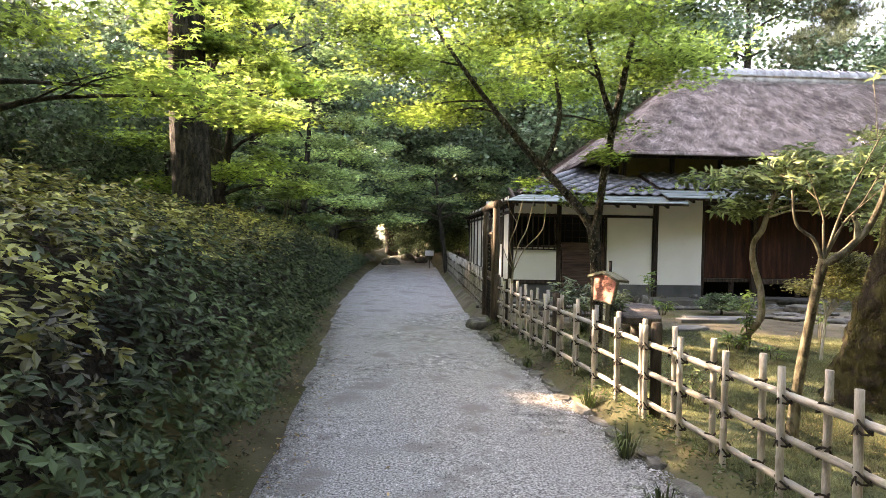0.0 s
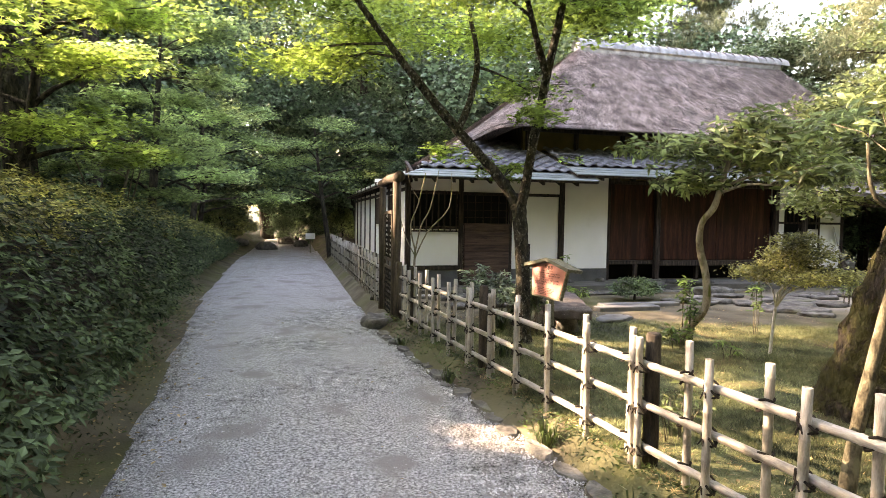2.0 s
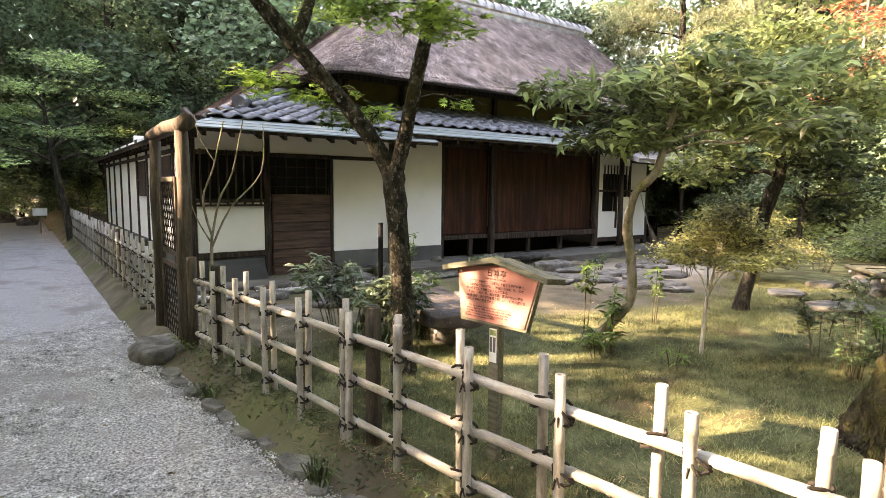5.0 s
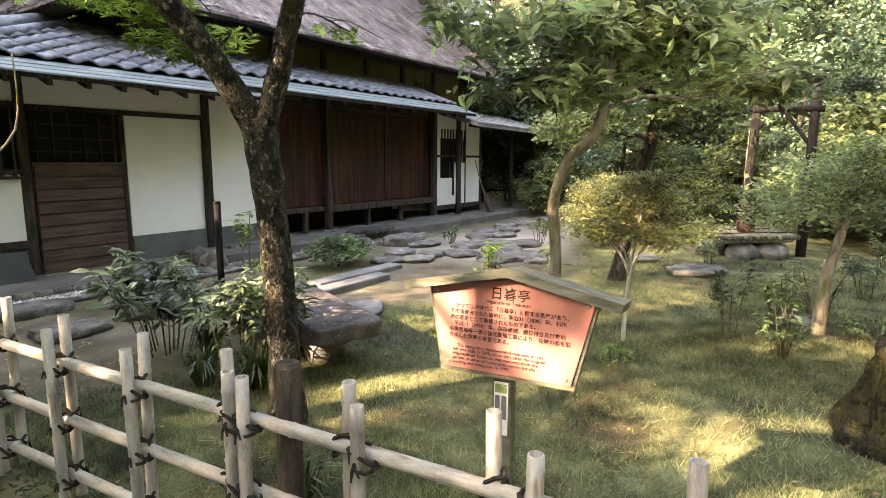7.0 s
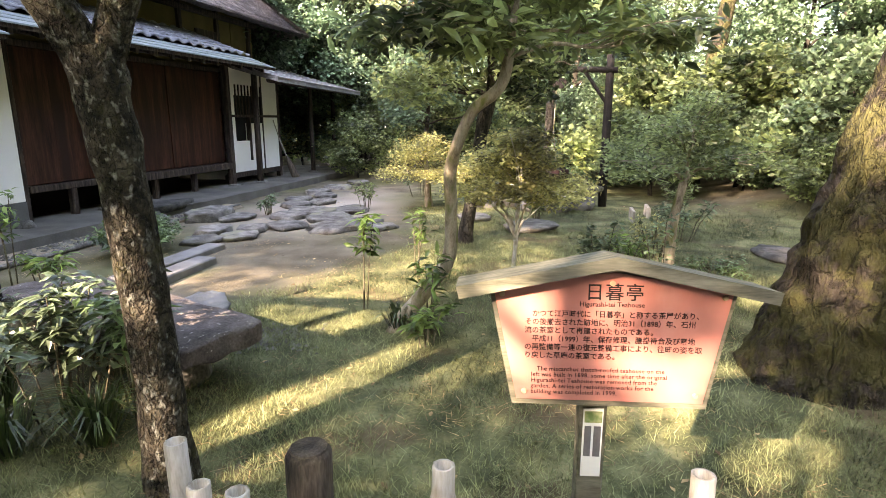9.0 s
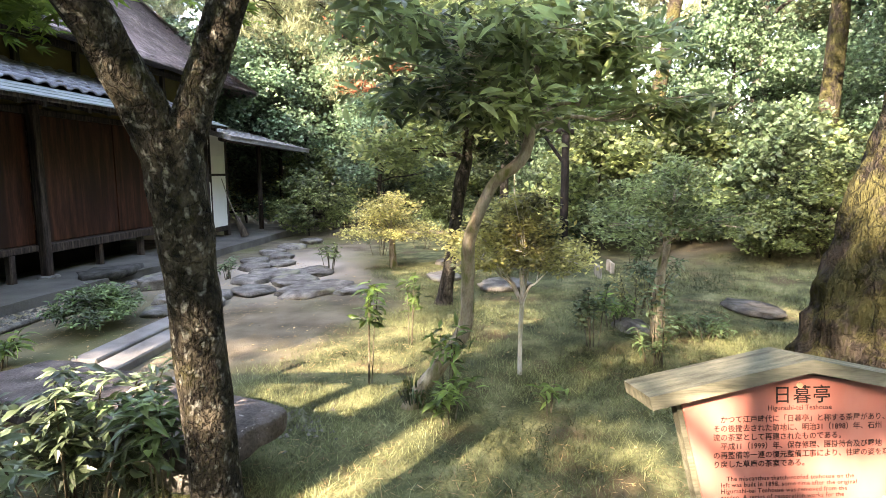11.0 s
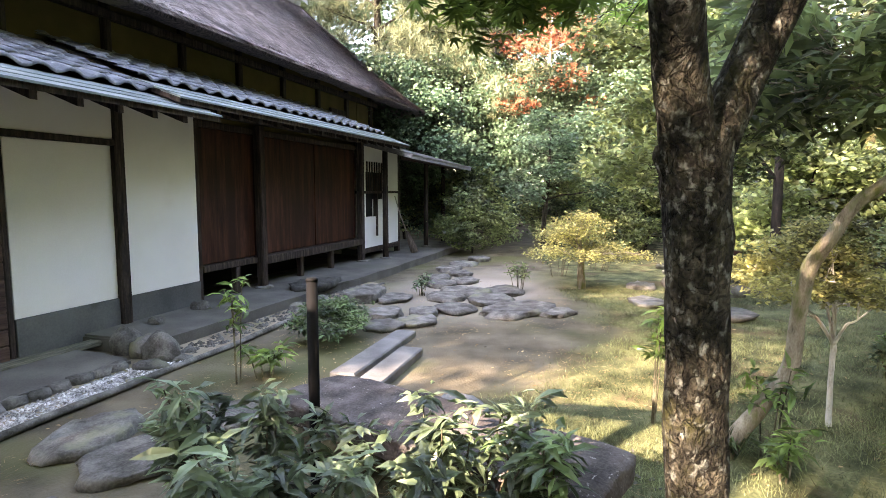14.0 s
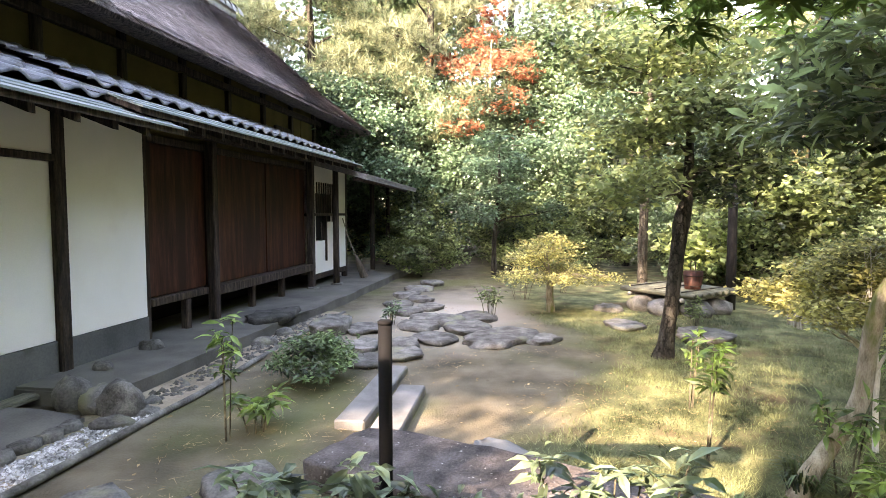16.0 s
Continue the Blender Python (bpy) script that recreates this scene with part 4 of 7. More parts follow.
def sign_board():
    a, b = Vector((2.045, 6.625, 0)), Vector((2.125, 6.095, 0))      # plate's upper corners
    mid = (a + b) / 2
    along = (b - a).normalized()
    face = Vector((along.y, -along.x, 0))
    if face.x > 0:
        face = -face
    m = Matrix((along.to_4d(), (-face).to_4d(), (0, 0, 1, 0), (mid.x, mid.y, 0, 1))).transposed()
    for i in range(3):
        m[3][i] = 0
    m[3][3] = 1
    lean = m @ Matrix.Translation((0, 0, 0.78)) @ Matrix.Rotation(radians(-7), 4, "X") @ Matrix.Translation((0, 0, -0.78))
    half = (b - a).length / 2

    def prism(pts, y0, y1):
        bm = bmesh.new()
        f = [bm.verts.new((x, y0, z)) for x, z in pts]
        g = [bm.verts.new((x, y1, z)) for x, z in pts]
        bm.faces.new(f)
        bm.faces.new(g[::-1])
        for i in range(len(pts)):
            j = (i + 1) % len(pts)
            bm.faces.new((f[j], f[i], g[i], g[j]))
        bmesh.ops.recalc_face_normals(bm, faces=bm.faces)
        return bm

    h = half
    TOPZ, SH, BOT = 1.040, 1.002, 0.742
    out = [(-h - 0.012, SH + 0.008), (0, TOPZ + 0.012), (h + 0.012, SH + 0.008), (h - 0.048, BOT - 0.014), (-h + 0.048, BOT - 0.014)]
    ins = [(-h, SH), (0, TOPZ), (h, SH), (h - 0.058, BOT), (-h + 0.058, BOT)]
    body = part("board", prism(out, 0.0, 0.03), SIGNWOOD, sign, "grey wooden backing board")
    plate = part("plate", prism(ins, -0.006, -0.001), COPPERPLATE, sign, "pink copper plate with black lettering")
    for o in (body, plate):
        o.matrix_world = lean
    for x, z in ((-h + 0.02, SH - 0.015), (0, TOPZ - 0.025), (h - 0.02, SH - 0.015), (h - 0.075, BOT + 0.018), (-h + 0.075, BOT + 0.018)):
        o = part("screw", tube([(x, -0.011, z), (x, -0.006, z)], [0.005, 0.007], 10), CUTWOOD, plate)
        o.matrix_world = lean
    for s in (-1, 1):
        pts = [(0, TOPZ + 0.040), (s * 0.352, SH + 0.006), (s * 0.345, SH - 0.022), (0, TOPZ + 0.012)]
        o = part("roof_board", prism(pts, -0.050, 0.10), SIGNWOOD, sign, "sloping wooden roof board")
        o.matrix_world = lean
    o = part("post", boxed(-0.055, 0.010, 0.034, 0.085, -0.2, 1.0, 0.004), SIGNWOOD, sign, "square wooden post")
    o.matrix_world = m
    o2 = part("sticker", boxed(-0.046, 0.001, 0.030, 0.034, 0.52, 0.70, 0), WHITEPAPER, sign, "small white information sticker")
    o2.matrix_world = m
    o3 = part("sticker_print", boxed(-0.043, -0.002, 0.028, 0.0299, 0.665, 0.694, 0), GREENPAPER, sign)
    o3.matrix_world = m
    for i, (x0, x1) in enumerate(((-0.042, -0.026), (-0.020, -0.003))):
        q = part("sticker_bar", boxed(x0, x1, 0.0285, 0.0299, 0.575, 0.655, 0), PALESTONE, sign)
        q.matrix_world = m

    def text(body_text, x, z, size, align="LEFT", space=1.0):
        c = bpy.data.curves.new("lettering", "FONT")
        c.body, c.size, c.align_x, c.space_character = body_text, size, align, space
        c.resolution_u, c.offset = 2, (0.009 if size > 0.03 else 0.012) * size
        tmp = bpy.data.objects.new("tmp", c)
        scene.collection.objects.link(tmp)
        me = bpy.data.meshes.new_from_object(tmp.evaluated_get(bpy.context.evaluated_depsgraph_get()))
        bpy.data.objects.remove(tmp)
        me.materials.clear()
        me.materials.append(INK)
        ob = new("lettering", me)
        ob.parent = plate
        ob.matrix_world = lean @ Matrix.Translation((x, -0.0075, z)) @ Matrix.Rotation(math.pi / 2, 4, "X")

    text("日暮亭", 0.005, 0.980, 0.042, "CENTER", 1.12)
    text("Higurashi-tei Teahouse", 0.0, 0.962, 0.0155, "CENTER")
    lines = ("　かつて江戸時代に「日暮亭」と称する茶屋があり、", "その後撤去された跡地に、明治31（1898）年、石州", "流の茶室として再建されたものである。",
             "　平成11（1999）年、保存修理、腰掛待合及び露地", "の再整備等一連の復元整備工事により、往時の姿を取", "り戻した草庵の茶室である。")
    for i, s in enumerate(lines):
        text(s, -0.195, 0.938 - i * 0.0195, 0.0166)
    eng = ("   The miscanthus thatch-roofed teahouse on the", "left was built in 1898, some time after the original", "Higurashi-tei Teahouse was removed from the",
           "garden. A series of restoration works for the", "building was completed in 1999.")
    for i, s in enumerate(eng):
        text(s, -0.178, 0.810 - i * 0.0135, 0.0140, "LEFT", 1.07)


sign_board()

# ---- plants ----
# hedge tops coloured paler for young growth and sunlight, sides darker for shade
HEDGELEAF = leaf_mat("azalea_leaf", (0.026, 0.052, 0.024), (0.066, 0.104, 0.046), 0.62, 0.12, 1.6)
HEDGETIP = leaf_mat("young_sunlit_azalea_leaf", (0.090, 0.095, 0.022), (0.35, 0.36, 0.105), 0.55, 0.3, 1.8)
MAPLELEAF = leaf_mat("green_maple_leaf", (0.080, 0.160, 0.030), (0.29, 0.42, 0.10), 0.62, 0.62, 0.8)
MAPLEDARK = leaf_mat("shaded_maple_leaf", (0.12, 0.21, 0.070), (0.32, 0.45, 0.18), 0.55, 0.6, 0.6)
GLOSSY = leaf_mat("glossy_evergreen_leaf", (0.075, 0.13, 0.048), (0.27, 0.33, 0.135), 0.4, 0.55, 0.8)
BROADLEAF = leaf_mat("broad_evergreen_leaf", (0.085, 0.135, 0.050), (0.27, 0.34, 0.14), 0.4, 0.55, 0.9)
WOODLEAF = leaf_mat("woodland_leaf", (0.085, 0.142, 0.068), (0.132, 0.218, 0.124), 0.48, 0.38, 0.35)
PALELEAF = leaf_mat("pale_woodland_leaf", (0.11, 0.16, 0.075), (0.158, 0.238, 0.124), 0.48, 0.33, 0.35)
NEEDLE = leaf_mat("pine_needle", (0.09, 0.115, 0.060), (0.27, 0.30, 0.175), 0.62, 0.35, 0.5)
YELLOWLEAF = leaf_mat("yellowing_azalea_leaf", (0.16, 0.165, 0.050), (0.48, 0.45, 0.165), 0.5, 0.4, 2.0)
REDLEAF = leaf_mat("orange_red_leaf", (0.30, 0.10, 0.055), (0.46, 0.20, 0.11), 0.62, 0.5, 0.8)
GRASS = leaf_mat("short_grass_blade", (0.070, 0.095, 0.042), (0.215, 0.235, 0.112), 0.62, 0.35, 0.8)
SHRUBLEAF = leaf_mat("blue_green_shrub_leaf", (0.048, 0.088, 0.045), (0.19, 0.255, 0.145), 0.4, 0.35, 3.0)
FRESHLEAF = leaf_mat("fresh_green_leaf", (0.060, 0.125, 0.030), (0.21, 0.33, 0.085), 0.42, 0.45, 3.0)
STRAPGLOSS = leaf_mat("dark_glossy_shrub_leaf", (0.040, 0.085, 0.030), (0.15, 0.235, 0.095), 0.35, 0.3, 3.0)
STRAP = leaf_mat("dark_strap_leaf", (0.022, 0.05, 0.016), (0.09, 0.14, 0.04), 0.4, 0.25, 2.0)
LITTER = leaf_mat("dry_fallen_leaf", (0.16, 0.10, 0.05), (0.38, 0.27, 0.14), 0.8, 0.1, 4.0)
GRIT = ramp_mat("gravel_grain", ((0.13, 0.125, 0.12), (0.36, 0.352, 0.345), (0.62, 0.61, 0.60)), 9, 0.9, 0, vary=0.6, island=True)

OVAL = (np.array([(0, 0, 0), (0.26, 0.48, 0.05), (0, 1, -0.06), (-0.26, 0.48, 0.05)]), np.array([(0, 1, 2), (0, 2, 3)]))
LANCE = (np.array([(0, 0, 0), (0.17, 0.42, 0.05), (0, 1, -0.16), (-0.17, 0.42, 0.05)]), np.array([(0, 1, 2), (0, 2, 3)]))
WIDE = (np.array([(0, 0, 0), (0.42, 0.5, 0.08), (0, 1, -0.1), (-0.42, 0.5, 0.08)]), np.array([(0, 1, 2), (0, 2, 3)]))
BROAD = (np.array([(0, 0, 0), (0.10, 0.22, 0.05), (0, 0.25, 0.0), (-0.10, 0.22, 0.05), (0.15, 0.55, 0.02), (0, 0.58, -0.03), (-0.15, 0.55, 0.02), (0, 1, -0.22)]),
         np.array([(0, 1, 2), (0, 2, 3), (1, 4, 5), (1, 5, 2), (2, 5, 6), (2, 6, 3), (4, 7, 5), (5, 7, 6)]))


def star_leaf():
    tips = [(-72, 0.62), (-38, 0.88), (0, 1.0), (38, 0.88), (72, 0.62)]
    V = [(0, 0, 0)]
    for i, (a, r) in enumerate(tips):
        V.append((math.sin(radians(a)) * r, math.cos(radians(a)) * r, -0.08 * r))
        if i < 4:
            b = (a + tips[i + 1][0]) / 2
            V.append((math.sin(radians(b)) * 0.34, math.cos(radians(b)) * 0.34, 0.03))
    V += [(0.10, -0.04, 0), (-0.10, -0.04, 0)]
    F = [(0, i, i + 1) for i in range(1, 9)] + [(0, 9, 10), (0, 11, 1)]
    return np.array(V), np.array(F)


def tuft():
    rng = np.random.default_rng(2)
    V, F = [], []
    for i in range(12):
        a, e = rng.random() * 6.28, rng.uniform(0.1, 1.3)
        d = np.array((math.cos(a) * math.cos(e), math.sin(a) * math.cos(e), math.sin(e)))
        s = np.array((-math.sin(a), math.cos(a), 0)) * 0.03
        k = len(V)
        V += [-s, s, d]
        F.append((k, k + 1, k + 2))
    return np.array(V), np.array(F)


STAR, TUFT = star_leaf(), tuft()


def leaf_cloud(name, P, size, shape, mat, parent, seed=0, tilt=0.55, label="", up=None, kind=""):
    """One mesh of many separate leaves at the points P."""
    rng = np.random.default_rng(seed)
    T, F = shape
    P = np.asarray(P, float)
    n = len(P)
    nz = rng.normal(0, tilt, (n, 3))
    nz[:, 2] += 1.0
    if up is not None:
        nz += up
    nz /= np.linalg.norm(nz, axis=1)[:, None]
    a = rng.random(n) * 2 * np.pi
    y = np.stack([np.cos(a), np.sin(a), np.zeros(n)], 1)
    y -= nz * (y * nz).sum(1)[:, None]
    y /= np.linalg.norm(y, axis=1)[:, None]
    x = np.cross(y, nz)
    s = size * rng.uniform(0.65, 1.3, n)
    V = P[:, None, :] + s[:, None, None] * (T[None, :, 0:1] * x[:, None, :] + T[None, :, 1:2] * y[:, None, :] + T[None, :, 2:3] * nz[:, None, :])
    FF = F[None] + (np.arange(n) * len(T))[:, None, None]
    ob = array_mesh(name, V.reshape(-1, 3), FF.reshape(-1, 3), mat, parent, label)
    if kind:
        ob["kind"] = kind
    return ob


def clump_points(clumps, n, seed=0, flat=0.0, shell=0.45):
    """Points in ellipsoids (x, y, z, rx, ry, rz), thicker towards their outsides, in small sprays."""
    rng = np.random.default_rng(seed)
    C = np.array(clumps, float)
    w = C[:, 3] * C[:, 4] * np.sqrt(C[:, 5])
    m = max(1, n // 9)
    idx = rng.choice(len(C), m, p=w / w.sum())
    d = rng.normal(0, 1, (m, 3))
    d /= np.linalg.norm(d, axis=1)[:, None]
    r = rng.random(m) ** shell
    S = C[idx, :3] + d * r[:, None] * C[idx, 3:6]
    per = rng.integers(0, m, n)
    spread = np.minimum(C[idx[per], 3], 1.2) * 0.16
    off = rng.normal(0, 1, (n, 3)) * spread[:, None]
    off[:, 2] *= 0.35
    return S[per] + off


def wood(trunk, clumps, seed=0, sides=10, twigs=3, limb=0.34, lumps=0.12):
    """Trunk through (x, y, z, r) rows and a curved limb with twigs to every clump; one mesh."""
    rng = random.Random(seed)
    line = smoothline(trunk, 5)
    parts = [tube([p[:3] for p in line], [p[3] for p in line], sides, 0.06, seed, lumps=lumps)]
    for c in clumps:
        end = Vector(c[:3])
        low = [p for p in line if p[2] < end.z - 0.12 * (end - Vector(p[:3])).length] or line[:2]
        s = min(low, key=lambda p: (Vector(p[:3]) - end).length + 0.4 * abs(p[2] - end.z))
        a = Vector(s[:3])
        r0 = max(0.012, min(s[3] * 0.6, limb * s[3] + 0.01))
        mid = a.lerp(end, 0.5) + Vector((rng.uniform(-1, 1), rng.uniform(-1, 1), rng.uniform(-0.2, 0.8))) * (end - a).length * 0.12
        pts = smoothline([tuple(a), tuple(a.lerp(mid, 0.5) + Vector((0, 0, 0.05))), tuple(mid), tuple(end)], 3)
        k = len(pts)
        parts.append(tube(pts, [r0 * (1 - 0.8 * i / (k - 1)) for i in range(k)], 6, 0.1, seed, cap=False))
        for _ in range(twigs):
            e = end + Vector((rng.uniform(-1, 1) * c[3], rng.uniform(-1, 1) * c[4], rng.uniform(-0.3, 0.8) * c[5])) * 0.8
            b = Vector(pts[rng.randrange(k // 2, k)])
            parts.append(tube([b, b.lerp(e, 0.5) + Vector((0, 0, 0.04)), e], [r0 * 0.3, r0 * 0.2, 0.004], 4, 0, seed, cap=False))
    return merge(*parts)


def tree(name, label, trunk, clumps, n, size, shape, leaf, bark, seed, cat="tree", tilt=0.55, limb=0.34, twigs=3, extra=(), group="", shell=0.45):
    """A tree or shrub: an Empty at its foot, its wood and its crown."""
    ob = tagged(empty(name, trunk[0][:3]), label, cat, group)
    inv = Matrix.Translation([-v for v in trunk[0][:3]])
    o = part("trunk", wood(trunk, list(clumps) + list(extra), seed, twigs=twigs, limb=limb), bark, ob, "", True)
    o.matrix_parent_inverse = inv
    c = leaf_cloud("crown", clump_points(clumps, n, seed, shell=shell), size, shape, leaf, ob, seed, tilt)
    c.matrix_parent_inverse = inv
    return ob


# clipped azalea bank along the path


def hedge_top(x, y):
    """Height of the clipped surface, or None outside it."""
    e = path_left(y) + 0.10 + 0.10 * noise.noise((0, y * 0.8, 7))
    d = e - x
    if d < 0 or d > 7 or y > 24.5:
        return None
    h = 1.80 * (1 - math.exp(-((d + 0.20) / 0.48) ** 1.15)) + 0.30 * ease((d - 1.2) / 2.5)
    h *= 1 - 0.35 * ease((y - 10) / 14)
    h -= 1.2 * ease((d - 3.2) / 3.5)
    return -0.12 + h + 0.11 * noise.noise((x * 0.9, y * 0.9, 1)) + 0.05 * noise.noise((x * 3, y * 3, 2))


def hedge():
    ob = tagged(empty("azalea_hedge", (-2.6, 8, 0)), "long clipped azalea hedge, dark green with paler tops", "hedge")
    inv = Matrix.Translation((2.6, -8, 0))
    rng = np.random.default_rng(3)
    # twiggy core sheet, coloured near black for the shade inside
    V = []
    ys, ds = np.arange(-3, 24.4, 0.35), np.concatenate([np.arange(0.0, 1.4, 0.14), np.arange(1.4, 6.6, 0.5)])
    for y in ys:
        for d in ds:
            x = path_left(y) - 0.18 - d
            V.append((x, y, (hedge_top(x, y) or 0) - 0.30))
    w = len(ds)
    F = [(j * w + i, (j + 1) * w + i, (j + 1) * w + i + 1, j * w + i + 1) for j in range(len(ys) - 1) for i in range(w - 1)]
    o = array_mesh("core", V, F, HEDGECORE, ob, "twiggy inside, coloured near black for its deep shade", True)
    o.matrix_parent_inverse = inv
    groups = {"leaves": ([], []), "tip_leaves": ([], [])}
    total = 0
    while total < 260000:
        y = -2.5 + 27 * rng.random() ** 1.7
        d = 5.2 * rng.random() ** 1.7
        x = path_left(y) + 0.08 - d
        t = hedge_top(x, y)
        if t is None:
            continue
        if rng.random() < 0.6 * (1 - ease((t - 0.05) / 0.5)):
            continue
        g = 0.06
        t2, t3 = hedge_top(x - g, y), hedge_top(x, y + g)
        nrm = Vector((((t - t2) / g if t2 is not None else 2) * -1, ((t3 - t) / g if t3 is not None else 0) * -1, 1)).normalized()
        # rosettes: a few leaves round one shoot; tops coloured both young and sunlit
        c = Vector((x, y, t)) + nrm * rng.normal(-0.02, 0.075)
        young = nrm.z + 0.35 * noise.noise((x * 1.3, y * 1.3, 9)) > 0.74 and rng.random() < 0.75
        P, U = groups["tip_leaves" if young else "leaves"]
        for _ in range(7):
            P.append(c + Vector(rng.normal(0, 0.014, 3)))
            U.append(nrm)
        total += 7
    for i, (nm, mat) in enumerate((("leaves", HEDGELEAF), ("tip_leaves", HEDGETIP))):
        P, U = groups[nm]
        o = leaf_cloud(nm, np.array(P), 0.058, (OVAL[0] * np.array((0.85, 1, 1)), OVAL[1]), mat, ob, 3 + i, 0.6, ("dark glossy leaves of the sides, shade put into their colour", "yellow-green young leaves of the clipped top, coloured as sunlit")[i], np.array(U) * 1.2)
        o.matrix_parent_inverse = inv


hedge()

# the young maple beside the notice board
MTRUNK = [(2.53, 7.93, -0.12, 0.130), (2.525, 7.935, 0.10, 0.095), (2.52, 7.945, 0.60, 0.082), (2.50, 7.965, 1.10, 0.080), (2.475, 7.985, 1.45, 0.086), (2.46, 8.0, 1.60, 0.090)]
LIMB_A = [(2.47, 8.0, 1.52, 0.070), (2.32, 8.05, 1.80, 0.062), (2.02, 8.12, 2.16, 0.056), (1.60, 8.20, 2.62, 0.055), (1.10, 8.33, 3.25, 0.042), (0.60, 8.5, 3.95, 0.030), (0.1, 8.6, 4.7, 0.018)]
LIMB_B = [(2.48, 7.98, 1.54, 0.062), (2.49, 7.86, 1.82, 0.055), (2.50, 7.66, 2.35, 0.050), (2.55, 7.48, 2.96, 0.044), (2.66, 7.35, 3.7, 0.038), (2.8, 7.2, 4.6, 0.022)]
LIMB_C = [(1.75, 8.15, 2.42, 0.045), (1.95, 8.30, 2.85, 0.040), (2.05, 8.40, 3.4, 0.032), (1.9, 8.6, 4.3, 0.018)]
LIMB_D = [(2.55, 7.48, 2.96, 0.040), (2.35, 7.35, 3.35, 0.032), (2.1, 7.2, 4.0, 0.022), (1.9, 7.0, 4.7, 0.012)]


def front_maple():
    ob = tagged(empty("maple_tree", (2.52, 7.9, -0.1)), "forked maple with mossy lichened bark and bright green leaves", "tree")
    inv = Matrix.Translation((-2.52, -7.9, 0.1))
    rng = random.Random(5)
    high = [(0.4, 9.0, 3.35, 0.75, 0.6, 0.22), (-0.3, 8.8, 4.1, 1.0, 0.9, 0.25), (0.9, 9.6, 3.9, 1.0, 0.9, 0.25), (1.3, 7.6, 4.2, 1.0, 0.9, 0.25),
            (2.3, 9.0, 3.8, 1.1, 0.9, 0.25), (3.2, 7.6, 3.7, 0.9, 0.8, 0.22), (3.7, 8.6, 4.3, 1.1, 1.0, 0.28), (2.3, 6.6, 4.0, 0.9, 0.8, 0.22),
            (0.2, 7.4, 4.7, 1.2, 1.0, 0.3), (1.6, 8.4, 5.2, 1.5, 1.3, 0.35), (3.0, 7.0, 5.0, 1.3, 1.1, 0.3), (-0.9, 9.6, 4.9, 1.1, 1.0, 0.3),
            (1.0, 10.4, 4.7, 1.2, 1.0, 0.3), (3.2, 9.6, 3.3, 0.8, 0.7, 0.2), (1.5, 6.9, 3.55, 0.7, 0.6, 0.16), (-0.2, 9.9, 3.5, 0.8, 0.7, 0.2)]
    low = [(2.40, 8.41, 1.98, 0.32, 0.28, 0.09), (2.62, 8.55, 2.06, 0.24, 0.22, 0.08), (3.30, 8.1, 2.16, 0.22, 0.2, 0.08),
           (2.05, 8.35, 2.12, 0.30, 0.26, 0.10), (1.70, 8.70, 2.25, 0.35, 0.3, 0.1), (2.35, 7.25, 2.50, 0.35, 0.3, 0.10)]
    bms = []
    for pts in (MTRUNK, LIMB_A, LIMB_B, LIMB_C, LIMB_D):
        L = smoothline(pts, 6)
        bms.append(tube([p[:3] for p in L], [p[3] for p in L], 16, 0.05, 2, lumps=0.16))
    o = part("trunk", merge(*bms), MAPLEBARK, ob, "", True)
    o.matrix_parent_inverse = inv
    limbs = [p for pts in (LIMB_A, LIMB_B, LIMB_C, LIMB_D) for p in smoothline(pts, 4)]
    for c in high + low:
        e = Vector(c[:3])
        s = min(limbs, key=lambda p: (Vector(p[:3]) - e).length + (0.8 if p[2] > e.z else 0))
        a = Vector(s[:3])
        mid = a.lerp(e, 0.5) + Vector((rng.uniform(-0.1, 0.1), rng.uniform(-0.1, 0.1), 0.08))
        r0 = min(0.6 * s[3], 0.02 if c[3] > 0.5 else 0.008)
        bms = []
        bms.append(tube(smoothline([tuple(a), tuple(mid), tuple(e)], 4), [r0 * (1 - 0.085 * i) for i in range(9)], 6, 0.1, 1, cap=False))
        for _ in range(6):
            q = e + Vector((rng.uniform(-1, 1) * c[3], rng.uniform(-1, 1) * c[4], rng.uniform(-0.5, 0.6) * c[5]))
            b = mid.lerp(e, rng.random())
            bms.append(tube([b, b.lerp(q, 0.5) + Vector((0, 0, 0.03)), q], [r0 * 0.4, r0 * 0.3, 0.003], 4, 0, 0, cap=False))
        o = part("branch", merge(*bms), MAPLEBARK, ob, "", True)
        o.matrix_parent_inverse = inv
    o = leaf_cloud("crown", clump_points(high, 32000, 11, shell=0.6), 0.07, STAR, MAPLELEAF, ob, 11, 0.35, "airy layers of pointed green leaves")
    o.matrix_parent_inverse = inv
    o = leaf_cloud("low_spray", clump_points(low, 1250, 12, shell=0.6), 0.065, STAR, MAPLELEAF, ob, 12, 0.3, "low sprays of pointed leaves")
    o.matrix_parent_inverse = inv


front_maple()


